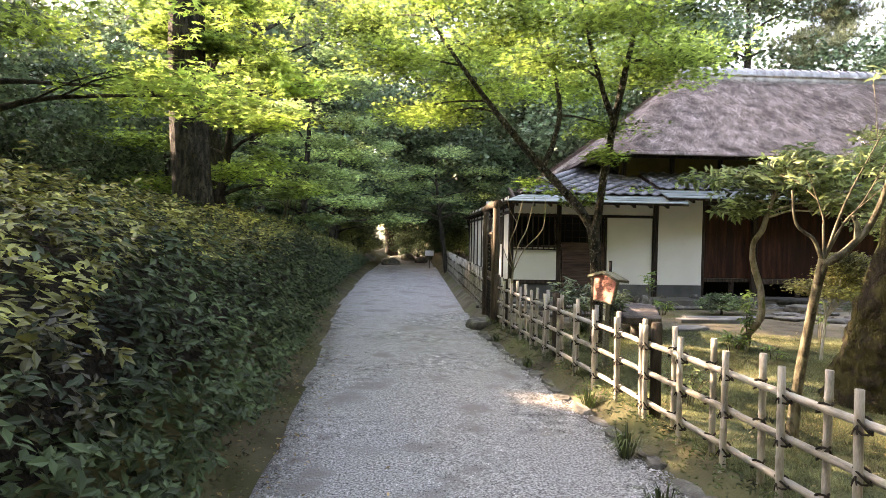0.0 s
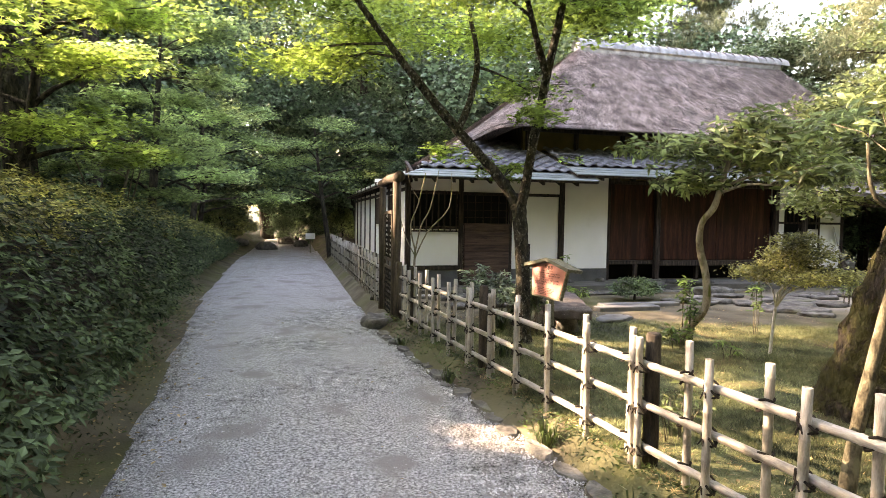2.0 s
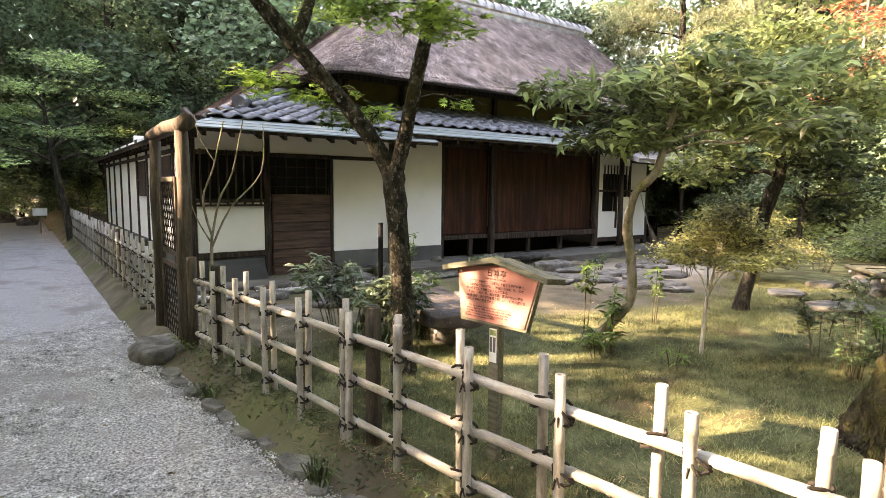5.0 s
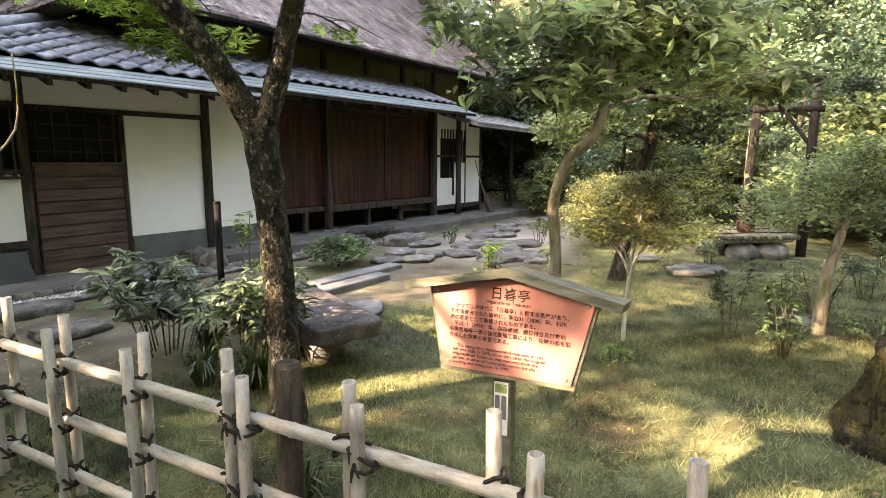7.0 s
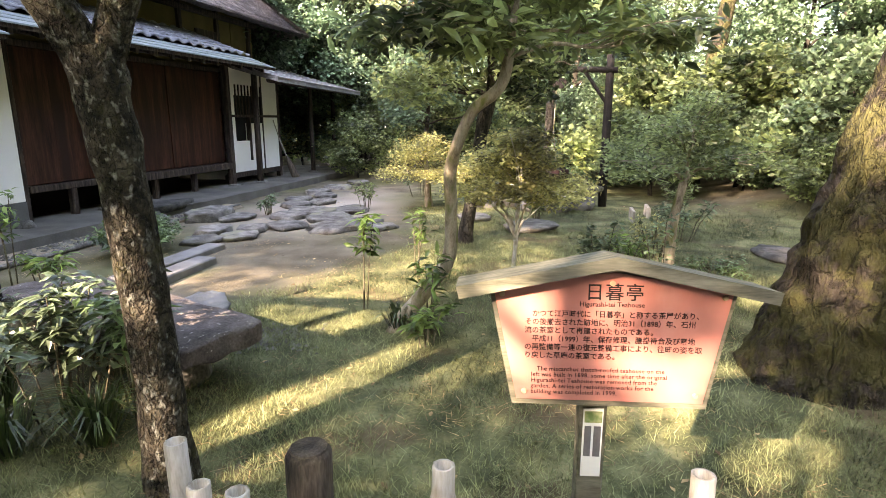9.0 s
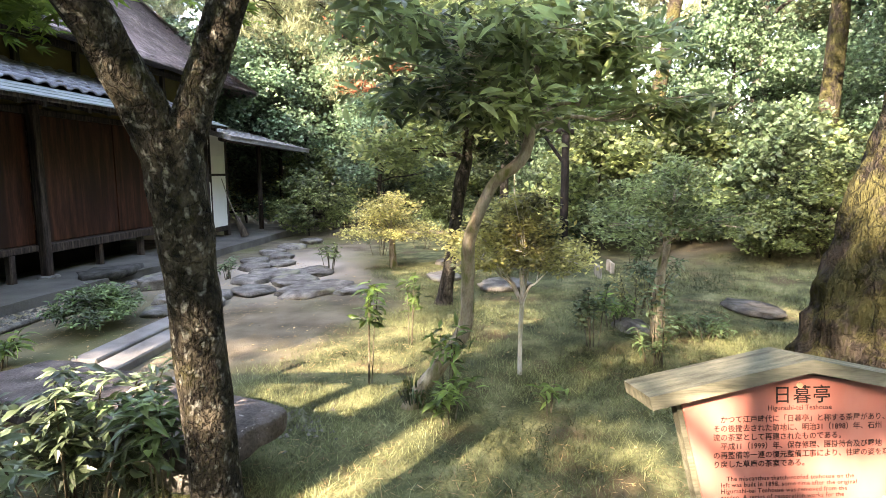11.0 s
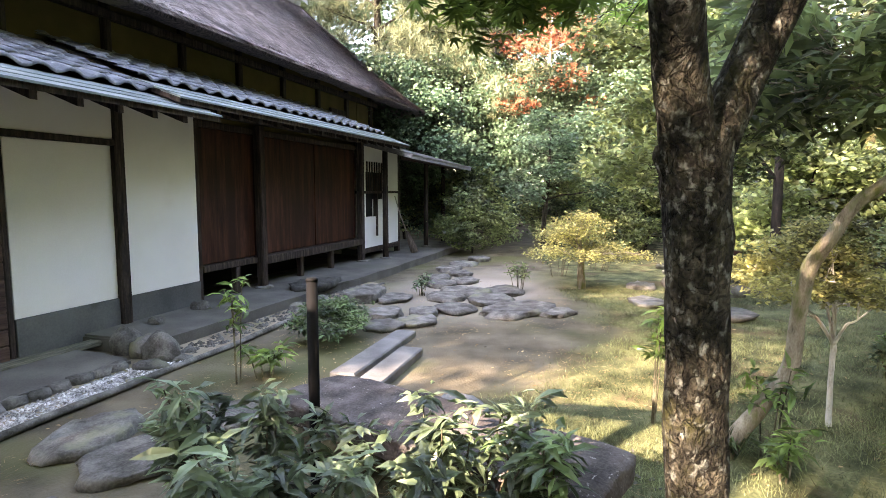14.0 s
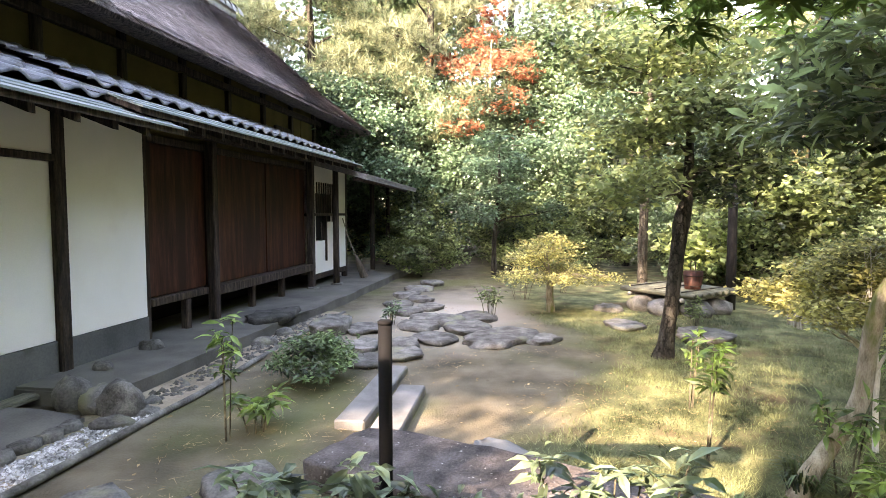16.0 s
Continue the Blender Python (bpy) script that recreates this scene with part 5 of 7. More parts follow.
def pine():
    """Big old pine with deeply plated bark, leaning away over the grass."""
    ob = tagged(empty("pine_tree", (4.22, 4.98, 0)), "massive leaning pine trunk with thick plated mossy bark", "tree")
    inv = Matrix.Translation((-4.22, -4.98, 0))
    line = smoothline([(4.20, 5.03, -0.15, 0.50), (4.21, 5.00, 0.12, 0.40), (4.24, 4.86, 0.7, 0.34), (4.30, 4.58, 1.7, 0.31), (4.42, 4.15, 3.0, 0.29), (4.6, 3.6, 5.0, 0.25), (4.7, 3.2, 8.0, 0.17), (4.7, 3.0, 10, 0.08)], 16)
    bm = tube([p[:3] for p in line], [p[3] for p in line], 64, 0.0, 4, lumps=0.08)
    for v in bm.verts:
        near = min(line, key=lambda p: abs(p[2] - v.co.z))
        d = Vector((v.co.x - near[0], v.co.y - near[1], 0))
        if d.length < 1e-4:
            continue
        a = math.atan2(d.y, d.x)
        q = Vector((math.cos(a) * 3.6, math.sin(a) * 3.6, v.co.z * 2.6))
        dist, pts = noise.voronoi(q + Vector((0.3 * noise.noise(q * 2), 0.3 * noise.noise(q * 2 + Vector((5, 0, 0))), 0)))
        crack = min(1.0, (dist[1] - dist[0]) * 5.0) ** 0.6
        v.co += d.normalized() * (0.034 * crack - 0.025 + 0.035 * noise.noise(q * 2.1) + 0.022 * noise.noise(q * 6))
    o = part("trunk", bm, PINEBARK, ob, "plated bark", True)
    o.matrix_parent_inverse = inv
    cl = [(4.7 + math.cos(i * 2.4) * 1.6, 3.0 + math.sin(i * 2.4) * 1.6, 6.5 + 0.45 * i, 1.1, 1.1, 0.35) for i in range(9)]
    o = part("branches", wood([(4.65, 3.4, 6.2, 0.12), (4.7, 3.1, 8.5, 0.10), (4.7, 3.0, 10.2, 0.05)], cl, 6), PINEBARK, ob, "", True)
    o.matrix_parent_inverse = inv
    o = leaf_cloud("crown", clump_points(cl, 3800, 8), 0.16, TUFT, NEEDLE, ob, 8, 0.4)
    o.matrix_parent_inverse = inv


pine()

# garden trees and shrubs beyond the fence
tree("leaning_tree", "small leaning evergreen with a mossy crooked trunk", [(4.33, 7.60, -0.06, 0.060), (4.36, 7.52, 0.08, 0.052), (4.42, 7.38, 0.26, 0.046), (4.46, 7.24, 0.48, 0.046), (4.43, 7.22, 0.80, 0.042), (4.35, 7.21, 1.05, 0.042), (4.27, 7.15, 1.22, 0.036), (4.22, 7.05, 1.42, 0.032), (4.22, 6.88, 1.58, 0.034), (4.28, 6.84, 1.85, 0.026), (4.4, 6.8, 2.3, 0.012)],
     [(4.12, 7.0, 1.84, 0.38, 0.36, 0.13), (4.3, 7.45, 1.95, 0.5, 0.45, 0.2), (4.9, 7.0, 2.1, 0.5, 0.45, 0.22), (4.6, 6.4, 2.2, 0.5, 0.5, 0.22), (5.1, 6.3, 1.95, 0.45, 0.4, 0.18), (4.1, 6.9, 2.2, 0.45, 0.4, 0.18), (4.8, 7.2, 2.3, 0.55, 0.5, 0.2), (4.6, 5.95, 1.85, 0.35, 0.3, 0.14), (3.95, 7.6, 2.25, 0.4, 0.35, 0.16), (4.5, 6.7, 2.45, 0.4, 0.4, 0.15), (4.9, 6.2, 2.4, 0.4, 0.35, 0.14)],
     4300, 0.125, BROAD, BROADLEAF, PALEBARK, 21, tilt=0.7, limb=0.5, twigs=9, shell=0.6)
FT = [(2.71, 4.00, -0.14, 0.048), (2.71, 3.98, 0.15, 0.040), (2.72, 3.94, 0.5, 0.034), (2.745, 3.86, 1.0, 0.030), (2.77, 3.80, 1.33, 0.033)]
pale = tree("smooth_barked_tree", "pale smooth-barked tree forking low behind the fence", FT,
     [(3.15, 3.75, 2.0, 0.35, 0.35, 0.12), (2.7, 3.9, 1.95, 0.3, 0.3, 0.10), (3.25, 3.7, 2.5, 0.4, 0.4, 0.15)],
     170, 0.08, BROAD, BROADLEAF, GREYBARK, 20, tilt=0.7, limb=0.06, twigs=1)
for nm, line in (("limb", [(2.77, 3.80, 1.30, 0.030), (2.85, 3.79, 1.34, 0.027), (2.94, 3.78, 1.42, 0.024), (3.05, 3.76, 1.56, 0.021), (3.13, 3.74, 1.78, 0.018), (3.19, 3.72, 2.1, 0.014), (3.24, 3.7, 2.6, 0.010)]),
                 ("limb", [(2.77, 3.80, 1.30, 0.020), (2.74, 3.81, 1.38, 0.014), (2.70, 3.82, 1.47, 0.012), (2.60, 3.85, 1.57, 0.010), (2.58, 3.87, 1.80, 0.007)]),
                 ("stub", [(2.98, 3.775, 1.47, 0.022), (2.98, 3.78, 1.56, 0.018), (2.95, 3.78, 1.63, 0.012)])):
    sl = smoothline(line, 5)
    o = part(nm, tube([p[:3] for p in sl], [p[3] for p in sl], 12, 0.04, 3), GREYBARK, pale, "", True)
    o.matrix_parent_inverse = Matrix.Translation(pale.location).inverted()
tree("evergreen_tree", "dark round-headed evergreen with a mossy trunk", [(7.26, 7.66, -0.08, 0.12), (7.28, 7.62, 0.2, 0.08), (7.36, 7.55, 0.7, 0.068), (7.40, 7.50, 1.15, 0.075), (7.44, 7.46, 1.4, 0.085), (7.52, 7.40, 1.7, 0.06), (7.45, 7.4, 2.4, 0.035), (7.45, 7.4, 3.2, 0.02)],
     [(7.0, 8.1, 1.75, 0.55, 0.5, 0.25), (7.9, 7.2, 1.8, 0.6, 0.55, 0.25), (7.2, 6.9, 2.0, 0.6, 0.5, 0.3), (7.6, 7.9, 2.3, 0.7, 0.6, 0.3), (6.9, 7.5, 2.5, 0.65, 0.6, 0.3), (7.8, 6.7, 2.5, 0.6, 0.6, 0.3), (7.4, 7.4, 3.1, 0.8, 0.8, 0.35), (7.1, 8.3, 3.0, 0.5, 0.5, 0.3), (7.9, 7.7, 3.3, 0.6, 0.5, 0.3), (7.4, 7.3, 3.8, 0.6, 0.6, 0.3)],
     11500, 0.09, OVAL, GLOSSY, DARKBARK, 22, tilt=0.7, limb=0.6, twigs=6)
tree("azalea_shrub", "old azalea with pale forked stem and yellowing leaves", [(5.0, 6.86, -0.05, 0.019), (5.02, 6.86, 0.25, 0.016), (5.04, 6.85, 0.50, 0.017)],
     [(5.1, 7.1, 0.86, 0.36, 0.34, 0.10), (5.5, 6.6, 0.86, 0.38, 0.34, 0.10), (5.4, 6.9, 1.08, 0.40, 0.38, 0.12), (5.0, 6.6, 0.84, 0.30, 0.3, 0.08), (5.55, 7.2, 0.92, 0.34, 0.3, 0.1), (5.25, 6.85, 1.24, 0.26, 0.26, 0.08), (5.8, 6.9, 0.82, 0.3, 0.3, 0.09)],
     12000, 0.040, OVAL, YELLOWLEAF, WHITEBARK, 23, "shrub", limb=0.6, twigs=6, group="yellow azaleas")
tree("azalea_shrub", "spreading low azalea with yellowing tops beside stepping stones", [(9.9, 8.73, -0.05, 0.07), (9.92, 8.75, 0.25, 0.055), (9.95, 8.75, 0.45, 0.045)],
     [(9.6, 9.1, 0.55, 0.5, 0.45, 0.12), (10.3, 8.5, 0.58, 0.5, 0.45, 0.12), (9.9, 8.8, 0.90, 0.55, 0.5, 0.18), (10.2, 9.1, 0.75, 0.45, 0.4, 0.14), (9.6, 8.4, 0.55, 0.45, 0.4, 0.1), (10.0, 8.75, 1.08, 0.3, 0.3, 0.1), (10.0, 8.0, 0.5, 0.35, 0.35, 0.08)],
     7000, 0.05, OVAL, YELLOWLEAF, PALEBARK, 24, "shrub", limb=0.6, twigs=6, group="yellow azaleas")
tree("spreading_shrub", "small dark spreading shrub on the grass", [(6.11, 5.58, -0.03, 0.06), (6.13, 5.58, 0.4, 0.045), (6.2, 5.5, 0.85, 0.035)],
     [(5.8, 5.9, 1.0, 0.45, 0.4, 0.14), (6.5, 5.3, 1.02, 0.5, 0.45, 0.14), (6.2, 5.6, 1.3, 0.5, 0.45, 0.16), (6.6, 5.9, 1.1, 0.4, 0.4, 0.12), (5.9, 5.1, 1.05, 0.4, 0.4, 0.12), (6.3, 5.4, 1.5, 0.3, 0.3, 0.12)],
     5200, 0.05, OVAL, GLOSSY, PALEBARK, 25, "shrub", limb=0.6, twigs=5)


def small_plant(name, label, x, y, h, r, n, size, shape, leaf, seed, stems=5, cat="plant", whorl=True, group="", z0=None):
    """Upright stems that carry whorls of leaves near their tips."""
    rng = random.Random(seed)
    z0 = ground_z(x, y) if z0 is None else z0
    ob = tagged(empty(name, (x, y, z0)), label, cat, group)
    tips = []
    for i in range(stems):
        a = rng.uniform(0, 6.28)
        q = r * math.sqrt(rng.random())
        hh = h * rng.uniform(0.55, 1.0)
        e = Vector((math.cos(a) * q, math.sin(a) * q, hh))
        m = Vector((e.x * 0.6, e.y * 0.6, hh * 0.5))
        part("stem", tube([(e.x * 0.35, e.y * 0.35, -0.05), tuple(m), tuple(e)], [0.006, 0.0045, 0.003], 5, cap=False), GREYBARK, ob)
        tips += [e, m.lerp(e, 0.72), m.lerp(e, 0.4)] if whorl else [e, m.lerp(e, 0.6), m]
    nr = np.random.default_rng(seed)
    T = np.array([tuple(t) for t in tips])
    P = T[nr.integers(0, len(T), n)] + nr.normal(0, 1, (n, 3)) * np.array((0.03, 0.03, 0.025))
    leaf_cloud("leaves", P, size, shape, leaf, ob, seed, 0.4)
    return ob


small_plant("leafy_shrub", "leafy broad-leaved shrub with drooping leaf whorls by the fence", 2.78, 9.55, 0.74, 0.55, 1000, 0.105, BROAD, SHRUBLEAF, 31, 16, "shrub")
small_plant("leafy_shrub", "leafy shrub with drooping leaves beside the maple trunk", 2.88, 8.78, 0.68, 0.42, 750, 0.10, BROAD, SHRUBLEAF, 32, 14, "shrub")
small_plant("leafy_shrub", "young dark shrub at the edge of the stone slab", 2.95, 8.42, 0.62, 0.18, 170, 0.11, BROAD, STRAPGLOSS, 33, 5, "shrub")
tree("low_shrub", "low glossy mounded shrub beside the gutter of the house", [(5.95, 10.95, -0.05, 0.03), (5.95, 10.95, 0.10, 0.022), (5.96, 10.96, 0.22, 0.015)],
     [(5.72, 11.05, 0.20, 0.26, 0.22, 0.10), (6.15, 10.85, 0.22, 0.28, 0.24, 0.11), (5.95, 10.98, 0.32, 0.28, 0.24, 0.10), (6.35, 11.05, 0.18, 0.22, 0.2, 0.09), (5.6, 10.8, 0.15, 0.2, 0.2, 0.08), (6.0, 10.7, 0.16, 0.22, 0.2, 0.08)],
     2600, 0.07, BROAD, STRAPGLOSS, DARKBARK, 34, "shrub", twigs=5)
small_plant("sapling", "slender young evergreen with a whorl of bright leaves", 4.55, 10.98, 0.80, 0.10, 80, 0.10, BROAD, FRESHLEAF, 35, 3, "plant")
small_plant("low_plant", "small bright green plant at the gutter edge", 4.72, 10.85, 0.26, 0.16, 90, 0.12, BROAD, FRESHLEAF, 36, 5, "plant")
small_plant("sapling", "slender sapling with bright leaves on the grass", 4.70, 7.95, 0.85, 0.10, 90, 0.10, BROAD, FRESHLEAF, 37, 3, "plant")
small_plant("sapling", "slender sapling with bright leaves by the leaning trunk", 4.35, 7.35, 0.62, 0.15, 80, 0.10, BROAD, FRESHLEAF, 38, 3, "plant")
small_plant("sapling", "thin sapling with yellow-green leaves", 5.75, 6.2, 0.55, 0.22, 260, 0.06, OVAL, PALELEAF, 39, 6, "plant")
small_plant("sapling", "thin sapling with sparse leaves on the lawn", 5.3, 5.75, 0.7, 0.16, 130, 0.06, OVAL, PALELEAF, 40, 5, "plant")
for i, (x, y, h, r, n) in enumerate(((9.3, 9.6, 0.4, 0.3, 200), (11.0, 9.2, 0.6, 0.4, 300), (8.9, 6.9, 0.35, 0.25, 160), (12.0, 8.6, 0.6, 0.5, 400), (9.4, 5.0, 0.6, 0.4, 300), (7.9, 5.2, 0.5, 0.4, 260), (2.35, 4.9, 0.3, 0.2, 80), (8.6, 10.9, 0.3, 0.2, 120))):
    small_plant("low_plant", "low leafy plant on the garden floor", x, y, h, r, n, 0.08, LANCE, (GLOSSY, PALELEAF)[i % 2], 50 + i, 8)


small_plant("low_plant", "low bright leafy plant in the lawn", 6.40, 5.92, 0.34, 0.2, 170, 0.08, BROAD, FRESHLEAF, 130, 7)
small_plant("low_plant", "thin shrub with yellow and pink-tinged leaves on the lawn", 6.88, 5.62, 0.45, 0.25, 220, 0.05, BROAD, YELLOWLEAF, 131, 10)
small_plant("low_plant", "single sprig of pale leaves in the grass", 4.30, 6.70, 0.22, 0.1, 26, 0.1, BROAD, FRESHLEAF, 132, 3)
small_plant("low_plant", "slender sapling with a leaf whorl by the earth yard", 5.68, 7.80, 0.62, 0.1, 60, 0.09, BROAD, FRESHLEAF, 133, 3)
small_plant("low_plant", "low fresh leaves at the foot of the leaning trunk", 4.13, 7.31, 0.24, 0.16, 90, 0.1, BROAD, FRESHLEAF, 134, 4)
small_plant("low_plant", "small dark leafy plant in the lawn", 5.38, 5.80, 0.3, 0.16, 120, 0.07, BROAD, STRAPGLOSS, 135, 5)
small_plant("low_plant", "dark low mound of small leaves in the lawn", 6.07, 5.16, 0.18, 0.28, 500, 0.05, BROAD, STRAPGLOSS, 136, 22)


def strap_clump(x, y, h, n, seed, label="dark clump of grassy strap leaves", mat=STRAP):
    rng = np.random.default_rng(seed)
    V, F = [], []
    for _ in range(n):
        a, lean, L = rng.random() * 6.28, rng.uniform(0.15, 0.9), h * rng.uniform(0.7, 1.4)
        d = np.array((math.cos(a), math.sin(a), 0))
        s = np.array((-math.sin(a), math.cos(a), 0)) * 0.005
        b = d * rng.uniform(0, 0.06)
        p1 = b + d * L * lean * 0.4 + np.array((0, 0, L * 0.6))
        p2 = b + d * L * lean + np.array((0, 0, L * (0.9 - 0.55 * lean)))
        k = len(V)
        V += [b - s, b + s, p1 + s, p1 - s, p2, p2]
        F += [(k, k + 1, k + 2), (k, k + 2, k + 3), (k + 3, k + 2, k + 4)]
    ob = array_mesh("grass_clump", V, F, mat)
    ob.location = (x, y, ground_z(x, y) - 0.01)
    return tagged(ob, label, "grass", "grass clumps")


for i, (x, y, h, n) in enumerate(((2.72, 8.45, 0.30, 160), (2.55, 8.75, 0.28, 140), (2.9, 9.2, 0.26, 120), (4.36, 7.56, 0.20, 150), (1.55, 4.1, 0.24, 90), (1.62, 5.3, 0.2, 70), (1.35, 6.9, 0.16, 50), (1.42, 3.2, 0.2, 60), (1.2, 8.6, 0.14, 50), (2.05, 7.3, 0.2, 60))):
    strap_clump(x, y, h, n, 70 + i)


def vine_tree():
    ob = tagged(empty("bare_shrub", (1.76, 10.62, 0)), "bare many-stemmed shrub with whip-like branches behind the fence", "shrub")
    for pts, r in (((((0, 0, -0.1), (0.0, 0.0, 0.5), (0.02, 0, 0.95))), 0.03), (((0.02, 0, 0.9), (-0.05, 0.05, 1.3), (0.08, 0.1, 1.65), (0.2, 0.1, 2.15)), 0.014), (((0.02, 0, 0.9), (0.12, 0.05, 1.3), (0.28, 0.1, 1.6), (0.42, 0.12, 2.2)), 0.014), (((0.0, 0, 0.75), (0.2, -0.05, 1.2), (0.55, -0.05, 1.6), (0.6, 0.0, 2.15)), 0.013), (((0.0, 0, 0.85), (-0.12, 0.05, 1.1), (-0.2, 0.1, 1.4)), 0.01), (((0.1, 0.1, 1.7), (-0.05, 0.1, 1.95), (-0.1, 0.1, 2.2)), 0.007)):
        L = smoothline(pts, 4)
        part("stem", tube(L, [r * (1 - 0.6 * i / len(L)) for i in range(len(L))], 6, 0.1, 1), PALEBARK, ob, "", True)


vine_tree()

# trees beyond the hedge
tree("tall_pine", "tall dark-barked tree rising behind the hedge", [(-3.2, 8.5, 0.2, 0.36), (-3.25, 8.5, 1.5, 0.29), (-3.4, 8.6, 4.0, 0.26), (-3.5, 8.8, 8.0, 0.16), (-3.5, 8.9, 11, 0.08)],
     [(-3.5 + math.cos(i * 2.2) * 1.9, 8.9 + math.sin(i * 2.2) * 1.9, 7.6 + i * 0.4, 1.2, 1.2, 0.4) for i in range(8)], 2600, 0.17, TUFT, NEEDLE, DARKBARK, 41)
tree("tall_pine", "tall dark-barked tree rising behind the hedge", [(-4.24, 12.3, 0.2, 0.34), (-4.26, 12.3, 1.5, 0.25), (-4.5, 12.3, 5.0, 0.22), (-4.7, 12.4, 9.0, 0.15), (-4.7, 12.5, 12, 0.08)],
     [(-4.7 + math.cos(i * 2.2) * 1.9, 12.4 + math.sin(i * 2.2) * 1.9, 8.0 + i * 0.45, 1.3, 1.3, 0.45) for i in range(9)], 2600, 0.17, TUFT, NEEDLE, DARKBARK, 42)
tree("tall_pine", "tall dark-barked tree rising behind the hedge", [(-4.55, 16.4, 0.2, 0.30), (-4.55, 16.4, 2.0, 0.22), (-4.6, 16.5, 6.0, 0.19), (-4.6, 16.5, 11, 0.08)],
     [(-4.6 + math.cos(i * 2.2) * 1.9, 16.5 + math.sin(i * 2.2) * 1.9, 7.0 + i * 0.45, 1.3, 1.3, 0.45) for i in range(9)], 2600, 0.17, TUFT, NEEDLE, DARKBARK, 43)


def layered(x, y, z0, z1, reach, k, seed, rz=0.16):
    rng = random.Random(seed)
    out = []
    for i in range(k):
        a = i * 2.4 + rng.uniform(-0.4, 0.4)
        z = z0 + (z1 - z0) * i / max(1, k - 1)
        q = reach * rng.uniform(0.35, 1.0) * (1 - 0.35 * i / k)
        out.append((x + math.cos(a) * q, y + math.sin(a) * q, z + rng.uniform(-0.2, 0.2), rng.uniform(0.6, 1.0) * reach * 0.42, rng.uniform(0.6, 1.0) * reach * 0.42, rz))
    return out


def maple(x, y, h, reach, k, n, seed, leaf=None, low=1.9, lean=(0, 0)):
    g = ground_z(x, y)
    trunk = [(x, y, g - 0.1, 0.13), (x + lean[0] * 0.2, y + lean[1] * 0.2, g + 0.8, 0.09), (x + lean[0] * 0.6, y + lean[1] * 0.6, g + 0.5 * h, 0.07), (x + lean[0], y + lean[1], g + 0.95 * h, 0.02)]
    return tree("maple_tree", "green maple with thin stems and airy layered foliage", trunk, layered(x + lean[0] * 0.6, y + lean[1] * 0.6, g + low, g + h, reach, k, seed), n, 0.085, STAR, leaf or MAPLEDARK, DARKBARK, seed, tilt=0.32, limb=0.45, shell=0.6, group="maples along the path")


maple(-4.9, 5.2, 5.2, 3.0, 16, 15000, 61, MAPLELEAF, 2.1, (1.1, 0.3))
maple(-3.9, 10.6, 4.9, 2.5, 14, 12000, 62, MAPLELEAF, 1.7, (0.7, 0))
# extra crown, added to cast shade on the notice board
maple(-3.7, 9.0, 5.0, 1.4, 9, 6500, 68, MAPLELEAF, 3.3, (0.5, 0.4))
maple(-3.0, 14.6, 5.4, 2.4, 14, 11000, 63, MAPLEDARK, 1.7, (0.3, 0))
maple(-2.97, 19.0, 5.0, 2.5, 13, 9000, 64, MAPLEDARK, 1.7, (0.5, 0))
maple(1.2, 23.6, 5.0, 3.0, 12, 7000, 65, MAPLEDARK, 2.3, (-0.6, 0))
maple(-3.6, 24.5, 5.0, 3.0, 12, 7000, 66, MAPLEDARK, 1.6, (0.6, 0))
maple(3.0, 30, 5.5, 3.2, 12, 6000, 67, MAPLEDARK, 2.2, (-0.8, 0))

stems = tree("maple_tree", "young many-stemmed maple with pale bark at the hedge's edge", [(-3.0, 12.4, 0.2, 0.05), (-3.0, 12.4, 0.9, 0.04), (-2.9, 12.4, 1.6, 0.03), (-2.7, 12.5, 2.6, 0.012)],
             layered(-2.7, 12.4, 1.9, 3.6, 1.6, 10, 69, 0.12), 6500, 0.075, STAR, MAPLEDARK, GREYBARK, 69, tilt=0.32, shell=0.6, group="maples along the path")
for dx, dy in ((-0.55, 0.1), (0.45, -0.15), (0.2, 0.4)):
    sl = smoothline([(-3.0, 12.4, 0.2), (-3.0 + dx * 0.35, 12.4 + dy * 0.35, 0.9), (-3.0 + dx * 0.7, 12.4 + dy * 0.7, 1.7), (-3.0 + dx * 1.3, 12.4 + dy * 1.3, 2.6)], 4)
    o = part("stem", tube(sl, [0.03 * (1 - 0.07 * i) for i in range(len(sl))], 7, 0.05, 2), GREYBARK, stems, "", True)
    o.matrix_parent_inverse = Matrix.Translation(stems.location).inverted()

# woodland all round


def wood_tree(label, h, spread, leaf, n, size, shape, seed, k=18, low=0.18, name="broadleaf_tree", bark=None):
    rng = random.Random(seed)
    cl = []
    for i in range(k):
        u = low + (1 - low) * (i + 0.5) / k
        w = spread * (math.sin(math.pi * min(1, 0.18 + 0.80 * u)) ** 0.7)
        a = i * 2.4 + rng.uniform(-0.5, 0.5)
        q = w * rng.uniform(0.45, 1.0)
        s = spread * rng.uniform(0.36, 0.54)
        cl.append((math.cos(a) * q, math.sin(a) * q, h * u, s, s, s * 0.55))
    trunk = [(0, 0, -0.3, h * 0.024), (0.1, 0, h * 0.2, h * 0.018), (0.0, 0.15, h * 0.6, h * 0.012), (0, 0, h * 0.95, 0.02)]
    return tree(name, label, trunk, cl, n, size, shape, leaf, bark or DARKBARK, seed, tilt=0.7, twigs=1)


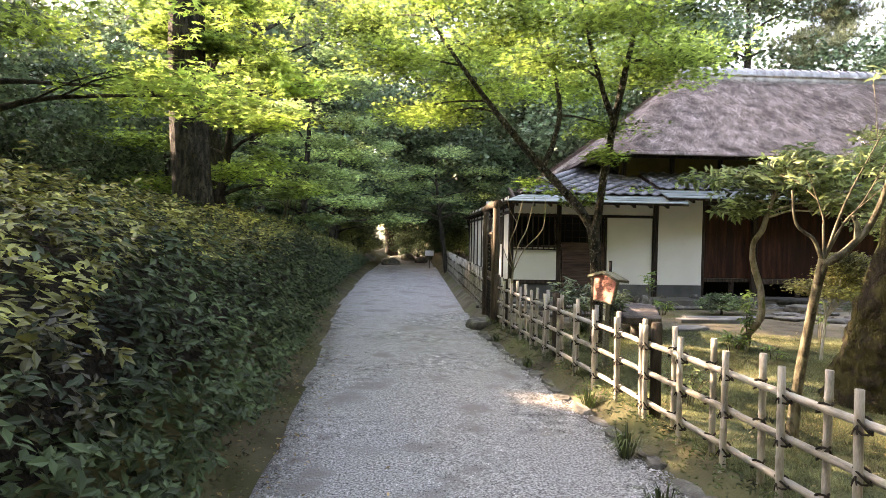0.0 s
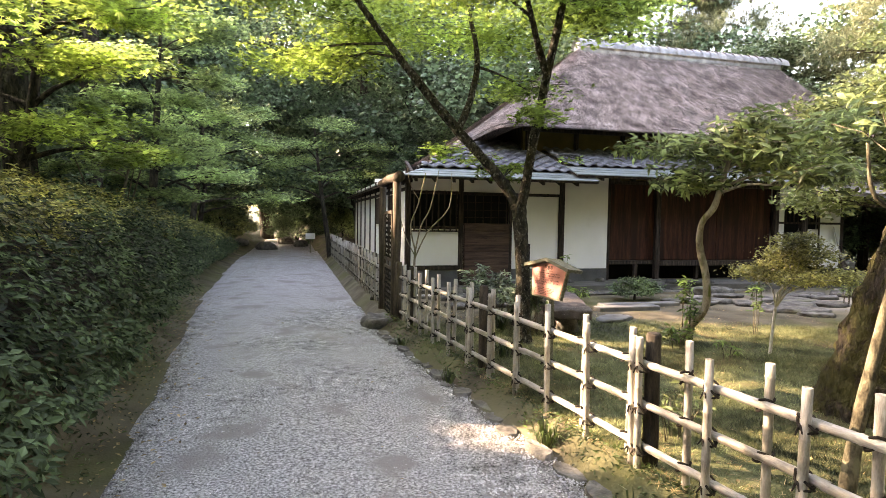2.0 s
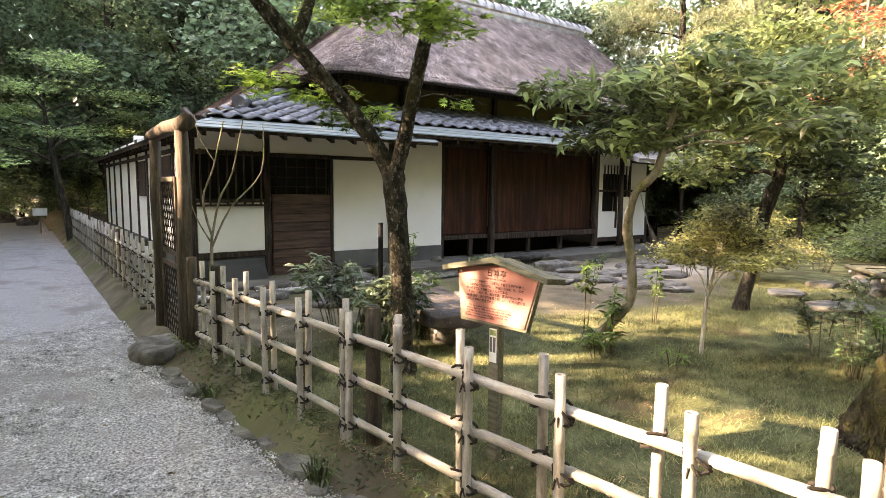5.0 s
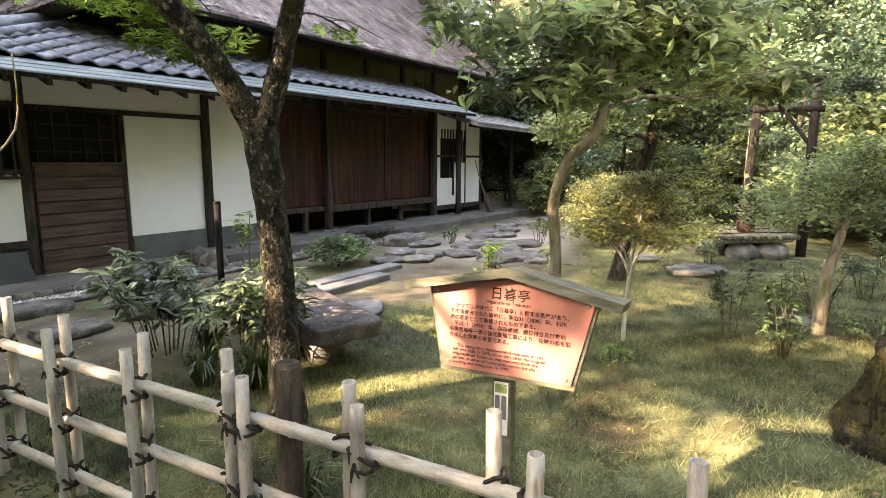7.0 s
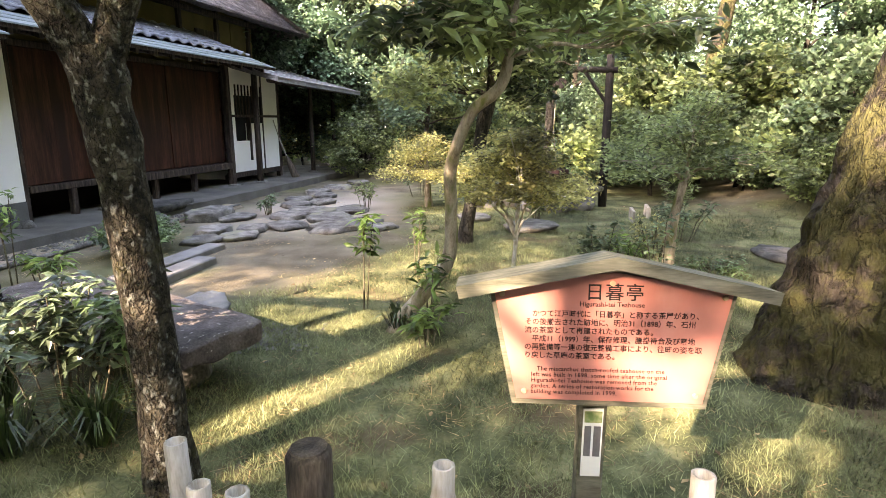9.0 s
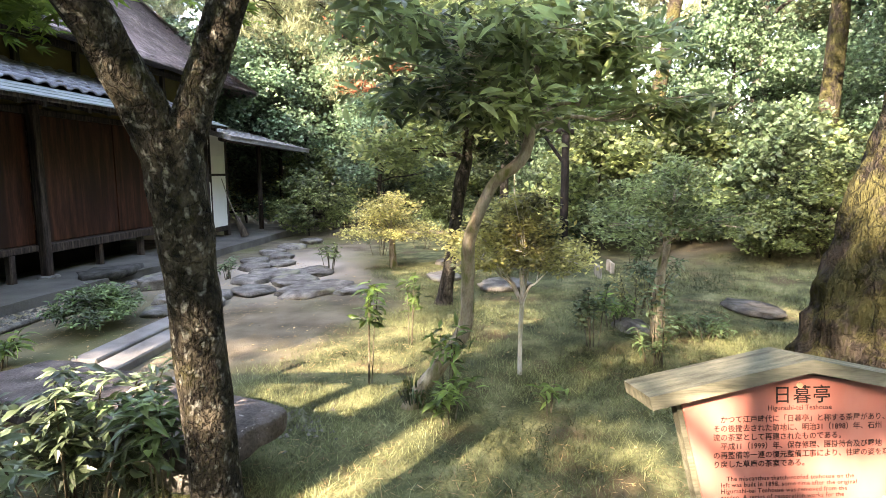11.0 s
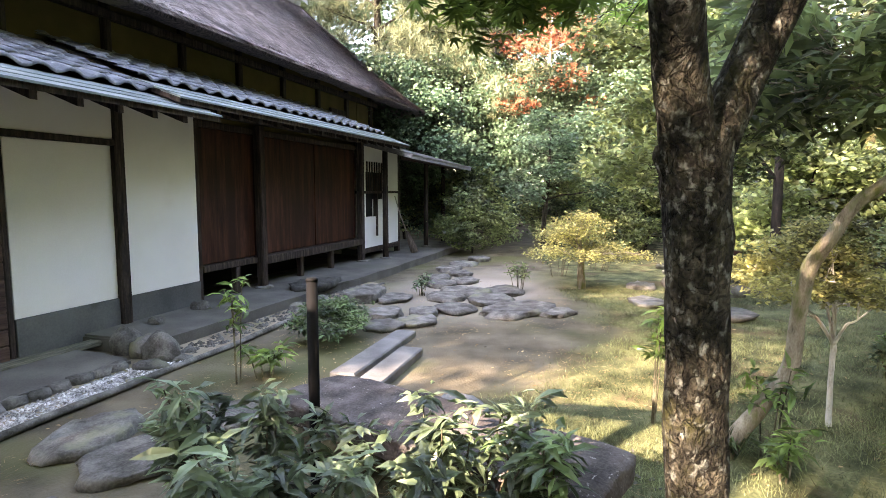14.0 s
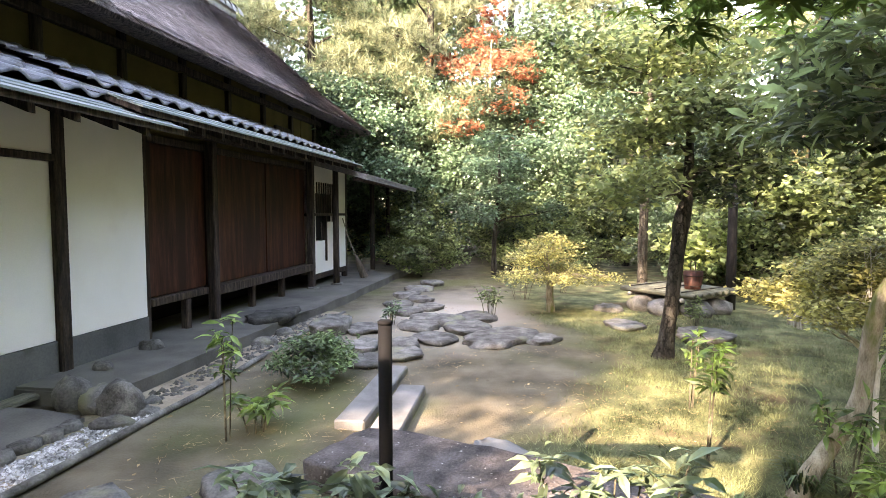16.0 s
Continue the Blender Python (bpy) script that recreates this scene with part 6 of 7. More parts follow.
protos = {
    "a": wood_tree("tall leafy woodland tree with dense dark foliage", 9.0, 3.2, WOODLEAF, 27000, 0.13, WIDE, 81, low=0.10),
    "b": wood_tree("woodland tree with lighter green foliage", 8.0, 2.9, PALELEAF, 25000, 0.13, WIDE, 82, low=0.12),
    "c": wood_tree("young bushy evergreen at the wood's edge", 4.2, 1.9, WOODLEAF, 22000, 0.10, WIDE, 83, low=0.06),
    "d": wood_tree("pale feathery pine with layered needle sprays", 9.5, 3.0, NEEDLE, 5200, 0.30, TUFT, 84, 20, 0.25, "pine_tree"),
    "e": wood_tree("rounded undergrowth bush at the wood's edge", 1.7, 1.25, GLOSSY, 7000, 0.10, WIDE, 85, 12, 0.05, "bush"),
    "f": wood_tree("rounded undergrowth bush with pale leaves", 1.5, 1.2, PALELEAF, 6500, 0.10, WIDE, 86, 12, 0.05, "bush"),
}
# c -7 11 is added to keep the sun off the path
# nearby trees south of y -3 stand out of view, added to block sky light
PLACES = """a 3.4 33 1.3|c -9 13 1.1|c -7 11 0.75|c -7.2 9 0.8|c -6.3 7.4 0.6|c -8.3 5.6 0.8|a -7 23.5 1.15|a 5 28 1.15|a 9.2 22.6 1.1|a -8.5 21 1.1|c -9 8 1.0|c -6.5 15.5 1.0|c -5.5 21.5 1.1|a -5 29 1.1|b -9 26 1.1|c -14 20 1.3|b -12 4 1.0|a -10 0 1.0|c -7.5 6.5 0.8
a 4 36 1.0|b 8 34 1.1|c 5 26 1.0|a 9 27 1.2|a -2 44 1.75|b 4 46 1.2|a -8 40 1.2|c -4 34 0.9|d 12 27 1.1|a 15 26 1.2|d 18 24 1.1|b 7.5 23.5 0.9
d 23 -2 1.2|b 26 -5 1.1|d 19.5 16.5 1.0|d 20.5 12.5 0.95|a 24 18 1.2|b 22 15 1.0|a 25 10 1.1|b 21 9 0.85|c 18 13 1.0|c 18.5 10 1.0|c 17.5 6.5 1.0|b 27 4 0.7|c 16 1.5 0.9|d 23 7 0.9|c 16.5 -3 1.0|b 18 20 1.0|c 16.5 16.5 1.1|a 30 14 1.3|c 13.5 -1.5 0.8|a 28 -8 1.1|c 12 -6 1.0|a 16 -10 1.0|b 6 -12 1.0|a -3 -14 1.0|a -10 -8 1.1
e 16.2 12.2 1.0|e 15.8 9.6 0.9|e 16.3 7.6 1.0|e 15.2 5.2 0.9|f 14.4 3.2 1.0|e 13.0 1.2 1.0|e 14.2 11.6 0.7|e 17 14.4 1.0|f 11.5 3.6 0.6|e 9.6 2.4 0.7|f 17 4 1.0|e 12.2 5.0 1.1|e 12.0 3.6 1.2|f 11.2 2.4 1.0|c 14.5 5.4 0.6|e 9.8 3.0 0.5|f 13.2 6.0 0.8|f 18 8.8 1.2|e 14.6 8.2 0.6
c 19.5 5 0.9|c 22 0.5 0.7|c 15.5 14.6 1.0|c 20.5 18 1.2|c 13 22.5 1.2|c -6 24 1.0|c -6.2 28 1.2|c 6.5 30 1.2|c 0 41 1.2|c -9 16 1.1|c -8.5 22 1.2|c -8 3 1.0|c 4.5 24.2 0.8|c -1 48 1.3|a -3.5 33 1.0|a 1.5 50 2.0|b -7 35 1.1|b 23 3 0.8|a 6 41 1.2|a -11 30 1.2|a 5 -5 1.2|a 9 -4.5 1.2|a 13 -5.5 1.1|a 2 -8 1.2|a 8 -10 1.3|a -2 -6 1.1|a -5 -4 1.0|a 17 -6 1.2|c 2.5 42 1.1
e 3.6 27.5 0.9|e 2.2 31.5 0.7|f 0.9 35 0.8|f -0.8 37.5 0.7|e 1.9 38.5 1.0|f -3 32 0.8|e -3.2 28.6 0.9|f 3.2 34.5 0.9|e -5.2 25.5 1.0|e -5.4 17.6 0.8|e -5.8 13.2 0.8"""


def woodland():
    rng = random.Random(9)
    used = set()
    for item in PLACES.replace("\n", "|").split("|"):
        kind, x, y, s = item.split()
        x, y, s = float(x), float(y), float(s)
        m = Matrix.Translation((x, y, ground_z(x, y) - 0.05)) @ Matrix.Rotation(rng.uniform(0, 6.28), 4, "Z") @ Matrix.Diagonal((s, s, s * rng.uniform(0.92, 1.1), 1))
        if kind in used:
            copy_thing(protos[kind], m)
        else:
            used.add(kind)
            protos[kind].matrix_basis = m


woodland()
tree("maple_tree", "slender maple turning orange-red at the wood's edge", [(18.4, 10.4, 0.2, 0.09), (18.4, 10.4, 1.8, 0.07), (18.5, 10.4, 3.6, 0.055), (18.4, 10.3, 6.6, 0.02)], layered(18.4, 10.3, 3.6, 6.9, 1.9, 18, 91, 0.3), 2800, 0.13, STAR, REDLEAF, PALEBARK, 91, tilt=0.6, twigs=5)
tree("broadleaf_tree", "young tree with blue-green layered leaves", [(14.3, 9.9, 0, 0.07), (14.3, 9.9, 0.8, 0.055), (14.3, 9.8, 2.0, 0.04), (14.3, 9.8, 3.0, 0.015)], layered(14.3, 9.8, 1.1, 3.1, 1.4, 11, 92, 0.28), 7500, 0.10, OVAL, WOODLEAF, DARKBARK, 92, tilt=0.5)
tree("pine_tree", "slanting reddish pine trunk at the wood's edge", [(13.3, 4.15, 0, 0.22), (13.4, 4.05, 1.0, 0.17), (13.6, 3.75, 3.0, 0.15), (13.8, 3.3, 6.0, 0.12), (14.0, 3.0, 9, 0.06)], layered(13.9, 3.1, 5.5, 9, 1.8, 8, 93, 0.4), 2200, 0.18, TUFT, NEEDLE, PINEBARK, 93)
tree("pine_tree", "straight dark pine trunk beyond the lawn", [(13.2, 0.6, 0, 0.26), (13.2, 0.6, 1.5, 0.2), (13.2, 0.5, 4.0, 0.18), (13.2, 0.4, 9, 0.08)], layered(13.2, 0.4, 6, 9.5, 1.8, 8, 94, 0.4), 2200, 0.18, TUFT, NEEDLE, PINEBARK, 94)
tree("broadleaf_tree", "thin mossy-barked tree behind the well", [(12.5, 6.95, 0, 0.10), (12.5, 6.95, 1.0, 0.085), (12.5, 6.9, 2.6, 0.07), (12.6, 6.8, 5.0, 0.04)], layered(12.5, 6.9, 3.0, 5.6, 1.7, 10, 95, 0.3), 6000, 0.11, OVAL, PALELEAF, DARKBARK, 95)

# ---- yard of the house: platform, gutter, stones ----


def slab_sheet(name, pts, z0, z1, mat, label, cat="", kind="structure"):
    bm = bmesh.new()
    lo = [bm.verts.new((x, y, z0)) for x, y in pts]
    hi = [bm.verts.new((x, y, z1)) for x, y in pts]
    bm.faces.new(hi)
    for i in range(len(pts)):
        j = (i + 1) % len(pts)
        bm.faces.new((lo[i], lo[j], hi[j], hi[i]))
    es = [e for e in bm.edges if all(abs(v.co.z - z1) < 1e-6 for v in e.verts)]
    bmesh.ops.bevel(bm, geom=es, offset=0.02, segments=2, affect="EDGES")
    ob = link_bm(name, bm, mat)
    return tagged(ob, label, cat, kind=kind)


def wavy(x0, x1, y, step, amp, seed):
    return [(x, y + amp * noise.noise((x * 1.3, seed, 0))) for x in np.arange(x0, x1 + 1e-6, step)]


front = wavy(4.95, 8.6, 12.15, 0.3, 0.05, 1) + wavy(8.9, 15.9, 12.05, 0.4, 0.06, 2)
slab_sheet("platform", front + [(16.0, 14.4), (12.9, 14.4), (12.9, 13.3), (4.95, 13.3)], -0.15, 0.115, TATAKI, "beaten earth platform under the eaves", "platform")
slab_sheet("platform", [(1.5, 12.12), (4.62, 12.10), (4.7, 12.5), (4.7, 13.05), (1.5, 13.05)], -0.15, 0.06, TATAKI, "beaten earth strip below the door", "platform")
box_sill = link_bm("door_step", boxed(3.25, 5.0, 12.78, 12.93, 0.03, 0.075, 0.01), SIGNWOOD)
tagged(box_sill, "grey weathered timber sill along the wall foot", "step")
screen = bmesh.new()
rows_ = []
for k in range(7):
    u = k / 6
    rows_.append([screen.verts.new((x, 12.93 - 0.30 * u ** 1.7, 0.36 - 0.36 * u)) for x in (2.28, 3.12)])
for p0, p1 in zip(rows_, rows_[1:]):
    screen.faces.new((p0[0], p0[1], p1[1], p1[0]))
bmesh.ops.solidify(screen, geom=screen.faces[:], thickness=0.018)
tagged(link_bm("wall_screen", screen, BASE, smooth=True), "curved grey screen leaning against the wall foot", "screen")
# gravel gutter with a thin edging
slab_sheet("gutter", wavy(1.6, 9.3, 11.70, 0.4, 0.03, 5) + [(9.3, 12.05), (4.9, 12.13), (4.6, 12.26), (1.6, 12.3)], -0.1, 0.012, EARTH, "drip gutter filled with small gravel", "gutter")


def edging():
    """Narrow bent strip of the gutter's edge."""
    pts = [(x, 11.67 + 0.03 * noise.noise((x, 3, 0)) + (0.08 * ease((x - 5) / 2.5)), 0.012 + 0.01 * noise.noise((x * 2, 0, 1))) for x in np.arange(1.2, 9.4, 0.2)]
    ob = link_bm("kerb", tube(pts, [0.028] * len(pts), 8, 0.25, 3), STONE, smooth=True)
    tagged(ob, "thin weathered edging strip of the gutter", "kerb", kind="structure")


edging()


def grit(name, label, pts, size, mat, seed):
    """Many small stones as one mesh of tilted pebbles."""
    rng = np.random.default_rng(seed)
    T = np.array([(1, 0, 0), (0, 1, 0), (-1, 0, 0), (0, -1, 0), (0, 0, 0.8)])
    F = np.array([(0, 1, 4), (1, 2, 4), (2, 3, 4), (3, 0, 4)])
    P = np.array(pts)
    n = len(P)
    a = rng.random(n) * 6.28
    s = size * rng.uniform(0.5, 1.4, n)
    c, d = np.cos(a), np.sin(a)
    st = rng.uniform(0.6, 1.0, n)
    V = np.empty((n, 5, 3))
    V[:, :, 0] = T[None, :, 0] * c[:, None] - T[None, :, 1] * d[:, None] * st[:, None]
    V[:, :, 1] = T[None, :, 0] * d[:, None] + T[None, :, 1] * c[:, None] * st[:, None]
    V[:, :, 2] = T[None, :, 2] * rng.uniform(0.6, 1.1, n)[:, None]
    V += rng.normal(0, 0.15, V.shape)
    V = P[:, None, :] + V * s[:, None, None]
    FF = F[None] + (np.arange(n) * 5)[:, None, None]
    return tagged(array_mesh(name, V.reshape(-1, 3), FF.reshape(-1, 3), mat), label, "gravel", kind="stuff")


rg = np.random.default_rng(12)
gx = rg.uniform(1.7, 4.85, 4200)
gy = rg.uniform(11.72, 12.0, 4200)
grit("gutter_gravel", "small pale gravel in the drip gutter", np.stack([gx, gy, np.full(4200, 0.012)], 1), 0.015, GRIT, 1)
gx = rg.uniform(4.9, 8.9, 520)
gy = rg.uniform(11.78, 12.06, 520)
grit("gutter_pebbles", "dark pebbles lying in the earth of the gutter", np.stack([gx, gy, np.full(520, 0.008)], 1), 0.034, STONE, 3)
gx, gy = rg.normal(4.0, 0.12, 420), rg.normal(8.36, 0.16, 420)
grit("pale_pebbles", "patch of pale pebbles beside the stone slab", np.stack([gx, gy, np.array([ground_z(a, b) for a, b in zip(gx, gy)]) - 0.004], 1), 0.020, STONE, 4)
px_, py_ = rg.uniform(0, 1, 170000), 0.8 + 11.0 * rg.random(170000) ** 1.3
pw = np.array([(path_left(y) + 0.05, fence_x(y) - 0.25) for y in py_])
gxx = pw[:, 0] + (pw[:, 1] - pw[:, 0]) * px_
grit("path_gravel", "loose grains of grey gravel on the path", np.stack([gxx, py_, -0.149 + 0.02 * (1 - np.abs(2 * px_ - 1))], 1), 0.0085, GRIT, 2)

SG = "stepping stones"
for i, (x, y, a, b, r) in enumerate(((8.12, 11.12, 0.30, 0.20, 0.2), (7.15, 10.86, 0.28, 0.20, 0.4), (11.12, 11.24, 0.30, 0.22, 0), (10.13, 11.15, 0.30, 0.22, 0.3), (9.47, 10.87, 0.28, 0.22, 0.1), (7.36, 10.43, 0.22, 0.17, 0.2), (7.72, 10.12, 0.30, 0.22, 0.5), (9.07, 9.80, 0.40, 0.28, 0.1), (7.83, 9.40, 0.50, 0.36, -0.5), (7.83, 8.88, 0.26, 0.17, -0.4), (8.40, 10.46, 0.32, 0.24, 0.6), (8.79, 10.16, 0.34, 0.24, 0.2), (6.57, 10.62, 0.24, 0.2, 0.3), (8.97, 10.50, 0.24, 0.2, 0.0), (8.36, 9.80, 0.42, 0.30, 0.2), (8.9, 7.8, 0.30, 0.22, 0.2), (8.37, 6.96, 0.45, 0.28, -0.3), (10.2, 7.85, 0.24, 0.2, 0.2), (6.9, 10.35, 0.26, 0.2, 0.1), (12.0, 11.2, 0.35, 0.26, 0.2), (12.9, 11.1, 0.3, 0.24, 0.1), (10.7, 10.9, 0.28, 0.2, 0.4), (9.9, 10.6, 0.26, 0.2, 0))):
    rock("stepping_stone", x, y, 0.0, a * 1.06, b * 1.1, 0.062 + 0.014 * (i % 3), 30 + i, rot=r, flat=True, label="flat grey stepping stone set in the earth yard", group=SG)
for i, (x, y, a, b, h, r) in enumerate(((3.42, 11.18, 0.36, 0.22, 0.09, 0.2), (3.32, 10.66, 0.38, 0.26, 0.08, -0.2), (3.95, 10.55, 0.26, 0.2, 0.07, 0.3), (2.55, 10.6, 0.3, 0.22, 0.08, 0.1), (2.6, 11.5, 0.35, 0.2, 0.12, 0.0))):
    rock("stepping_stone", x, y, 0.0, a, b, h, 60 + i, rot=r, flat=True, label="smooth grey stepping stone towards the door", group=SG)
rock("step_stone", 8.15, 12.35, 0.115, 0.55, 0.26, 0.12, 71, DARKSTONE, rot=0.05, flat=True, label="large dark step stone before the shutters", cat="stone")
rock("step_stone", 8.1, 11.55, 0.02, 0.46, 0.26, 0.17, 72, rot=0.1, flat=True, label="broad weathered step stone", cat="stone")
RK = "rocks by the gutter"
for i, (x, y, z, a, b, c) in enumerate(((4.98, 12.50, 0.06, 0.16, 0.13, 0.17), (4.90, 12.22, 0.05, 0.17, 0.13, 0.14), (4.84, 11.98, 0.07, 0.19, 0.14, 0.18), (4.60, 11.86, 0.01, 0.14, 0.10, 0.07), (4.86, 11.80, 0.0, 0.10, 0.08, 0.06), (5.1, 11.92, 0.0, 0.09, 0.08, 0.05), (5.55, 12.72, 0.12, 0.10, 0.08, 0.07), (6.3, 12.80, 0.13, 0.12, 0.09, 0.08), (7.1, 11.98, 0.02, 0.16, 0.10, 0.07), (7.6, 11.98, 0.02, 0.15, 0.09, 0.06))):
    rock("rock", x, y, z, a, b, c, 80 + i, rot=i * 0.7, label="rounded grey rock by the foot of the wall", cat="rock", group=RK)
for i in range(11):
    rock("kerb_stone", 2.75 + i * 0.172, 12.06 + 0.015 * (i % 3), 0.02, 0.085 + 0.012 * (i % 3), 0.065, 0.085, 110 + i, rot=0.2 * (i % 4 - 1.5), flat=True, label="small rough block in the kerb of the earth strip", cat="stone", group="kerb stones", sub=2)
for x, y in ((10.98, 12.95), (11.58, 12.72), (14.16, 12.75), (15.4, 12.7), (7.78, 12.95)):
    rock("base_stone", x, y, 0.115, 0.15, 0.13, 0.05, int(x * 10), flat=True, label="flat base stone under a post", cat="stone", group="base stones", sub=2)


def plank(x0, y0, x1, y1, w, label):
    d = Vector((x1 - x0, y1 - y0, 0))
    ob = link_bm("stone_plank", boxed(-d.length / 2, d.length / 2, -w / 2, w / 2, -0.06, 0.045, 0.012), PALESTONE)
    ob.matrix_world = Matrix.Translation(((x0 + x1) / 2, (y0 + y1) / 2, 0)) @ Matrix.Rotation(math.atan2(d.y, d.x), 4, "Z")
    tagged(ob, label, "stone", "stone planks")


plank(4.85, 10.24, 6.32, 10.26, 0.22, "long pale granite plank laid in the moss")
plank(4.62, 9.95, 5.74, 9.98, 0.22, "shorter pale granite plank laid beside another")


def slab_bench():
    ob = tagged(empty("stone_slab", (3.56, 9.06, 0)), "long thick stone slab speckled white, lying on rough blocks", "stone")
    bm = bmesh.new()
    bmesh.ops.create_cube(bm, size=1.0)
    bmesh.ops.subdivide_edges(bm, edges=bm.edges[:], cuts=15, use_grid_fill=True)
    for v in bm.verts:
        c = v.co * 2
        e = (abs(c.x) ** 12 + abs(c.y) ** 12 + abs(c.z) ** 12) ** (1 / 12)
        c = c / max(1.0, e) if e > 1 else c
        q = Vector((c.x * 0.29, c.y * 0.98, c.z * 0.066 + 0.252))
        n = Vector((noise.noise(q * 2.0), noise.noise(q * 2.0 + Vector((9, 0, 0))), 0.45 * noise.noise(q * 2.6 + Vector((0, 7, 0)))))
        v.co = q + n * 0.018 + Vector((0.012 * noise.noise(q * 11), 0.012 * noise.noise(q * 11 + Vector((4, 0, 0))), 0.022 * noise.noise(q * 9)))
    ob.rotation_euler = (0, 0, radians(-19))
    part("slab", bm, SLABSTONE, ob, "flat slab with white specks", True)
    for k, y0 in ((0, -0.45), (1, 0.5)):
        bm = bmesh.new()
        bmesh.ops.create_icosphere(bm, subdivisions=3, radius=1.0)
        for v in bm.verts:
            k2 = 1 + 0.3 * noise.noise(v.co * 1.6 + Vector((3 + 4 * k, 0, 0)))
            v.co = Vector((v.co.x * (0.17 + 0.05 * k) * k2, y0 * (1.2 + 0.35 * k) + v.co.y * (0.19 + 0.05 * k) * k2, max(-0.7, min(0.7, v.co.z * k2 * 1.4)) * 0.17 + 0.07))
        part("base_block", bm, (STONE, CREAMSTONE)[k], ob, ("rough block under the slab", "pale broken block under the slab's end")[k], True)


slab_bench()
rock("flat_stone", 4.45, 9.15, -0.01, 0.36, 0.2, 0.06, 97, PALESTONE, 0.5, True, "pale flat stone in the earth", "stone")
rock("flat_stone", 7.2, 4.3, 0.02, 0.42, 0.22, 0.05, 98, DARKSTONE, 0.3, True, "flat grey stone in the grass", "stone")
rock("rock", 6.35, 5.75, -0.02, 0.24, 0.16, 0.10, 99, None, 0.3, False, "low mossy rock on the lawn", "rock")

pole = tagged(empty("steel_pole", (3.25, 9.55, 0)), "slim black pole standing among the shrubs", "pole")
part("shaft", tube([(0, 0, -0.2), (0, 0, 1.05)], [0.027, 0.027], 14), BLACKSTEEL, pole, "", True)
part("cap", tube([(0, 0, 1.051), (0, 0, 1.062), (0, 0, 1.068)], [0.029, 0.029, 0.022], 14), BLACKSTEEL, pole, "", True)

broom = tagged(empty("garden_broom", (12.72, 12.86, 0.115)), "twig broom leaning against the wall by the porch", "broom")
part("handle", tube([(0, -0.16, 0.45), (0.0, 0.0, 0.85), (0.0, 0.12, 1.25)], [0.013, 0.012, 0.011], 7), BAMBOO, broom)
part("brush", tube([(0.03, -0.34, 0.0), (0.01, -0.24, 0.25), (0, -0.15, 0.48)], [0.10, 0.07, 0.02], 9, 0.3, 2), GATELOG, broom, "bundle of dark twigs")

# ---- well ----
well = tagged(empty("well", (10.35, 6.8, 0)), "low stone well under a lid of tied bamboo", "well")


def well_parts():
    def rim(k):
        bm = bmesh.new()
        bmesh.ops.create_icosphere(bm, subdivisions=2, radius=1)
        a = k / 7 * 6.28
        for v in bm.verts:
            q = 1 + 0.25 * noise.noise(v.co * 1.5 + Vector((k * 4.0, 0, 0)))
            v.co = Vector((math.cos(a) * 0.52 + v.co.x * 0.24 * q, math.sin(a) * 0.52 + v.co.y * 0.24 * q, 0.06 + v.co.z * 0.16 * q))
        part("rim_stone", bm, STONE, well, "", True)
    for k in range(7):
        rim(k)
    for i in range(13):
        y = -0.54 + i * 0.09
        x0 = 0.62 + 0.03 * (i % 2)
        part("bamboo_slat", tube([(-x0, y, 0.30), (0, y, 0.305), (x0, y, 0.30)], [0.042, 0.044, 0.042], 8), SIGNWOOD, well, "", True)
    for x in (-0.45, 0.45):
        part("cross_pole", tube([(x, -0.58, 0.235), (x, 0.58, 0.235)], [0.035, 0.035], 8), BAMBOO, well, "", True)
    for x in (-0.45, 0.0, 0.45):
        part("rope", tube([(x, -0.58, 0.352), (x, 0, 0.354), (x, 0.58, 0.352)], [0.008] * 3, 5), ROPE, well)


well_parts()
well.rotation_euler = (0, 0, 0.75)
bucket = tagged(empty("well_bucket", (10.1, 6.65, 0.35)), "small brown wooden bucket standing on the well lid", "bucket")
part("body", tube([(0, 0, 0), (0, 0, 0.26), (0, 0, 0.262), (0, 0, 0.03)], [0.115, 0.145, 0.125, 0.10], 16, cap=False), SHUTTER, bucket, "", True)
for z, r in ((0.05, 0.123), (0.20, 0.141)):
    part("hoop", tube([(math.cos(a) * r, math.sin(a) * r, z) for a in np.linspace(0, 6.28, 17)], [0.007] * 17, 5), ROPE, bucket)
part("handle", tube([(-0.14, 0, 0.25), (-0.12, 0, 0.40), (0.12, 0, 0.40), (0.14, 0, 0.25)], [0.008] * 4, 6), DARKWOOD, bucket)

hoist = tagged(empty("well_hoist", (10.62, 5.95, 0)), "black post with a cross arm and pulley over the well", "post")
part("post", tube([(0, 0, -0.2), (0.01, 0, 1.0), (0.02, 0, 1.9), (0.04, 0, 2.5)], [0.075, 0.07, 0.065, 0.06], 10, 0.06, 2), CHARRED, hoist, "", True)
part("arm", tube([(0.0, -0.12, 2.14), (0, 0.4, 2.16), (-0.02, 0.95, 2.14)], [0.05, 0.045, 0.038], 9, 0.05, 3), CHARRED, hoist, "", True)
part("brace", tube([(0.0, 0.02, 1.62), (0, 0.38, 2.12)], [0.03, 0.028], 7), CHARRED, hoist)
part("pulley", tube([(-0.03, 0.75, 1.95), (0.01, 0.75, 1.95)], [0.085, 0.085], 14), DARKWOOD, hoist, "wooden pulley wheel")
part("rope", tube([(-0.01, 0.82, 1.95), (-0.02, 0.84, 1.2), (-0.3, 0.78, 0.75)], [0.009] * 3, 5), PALEBARK, hoist)

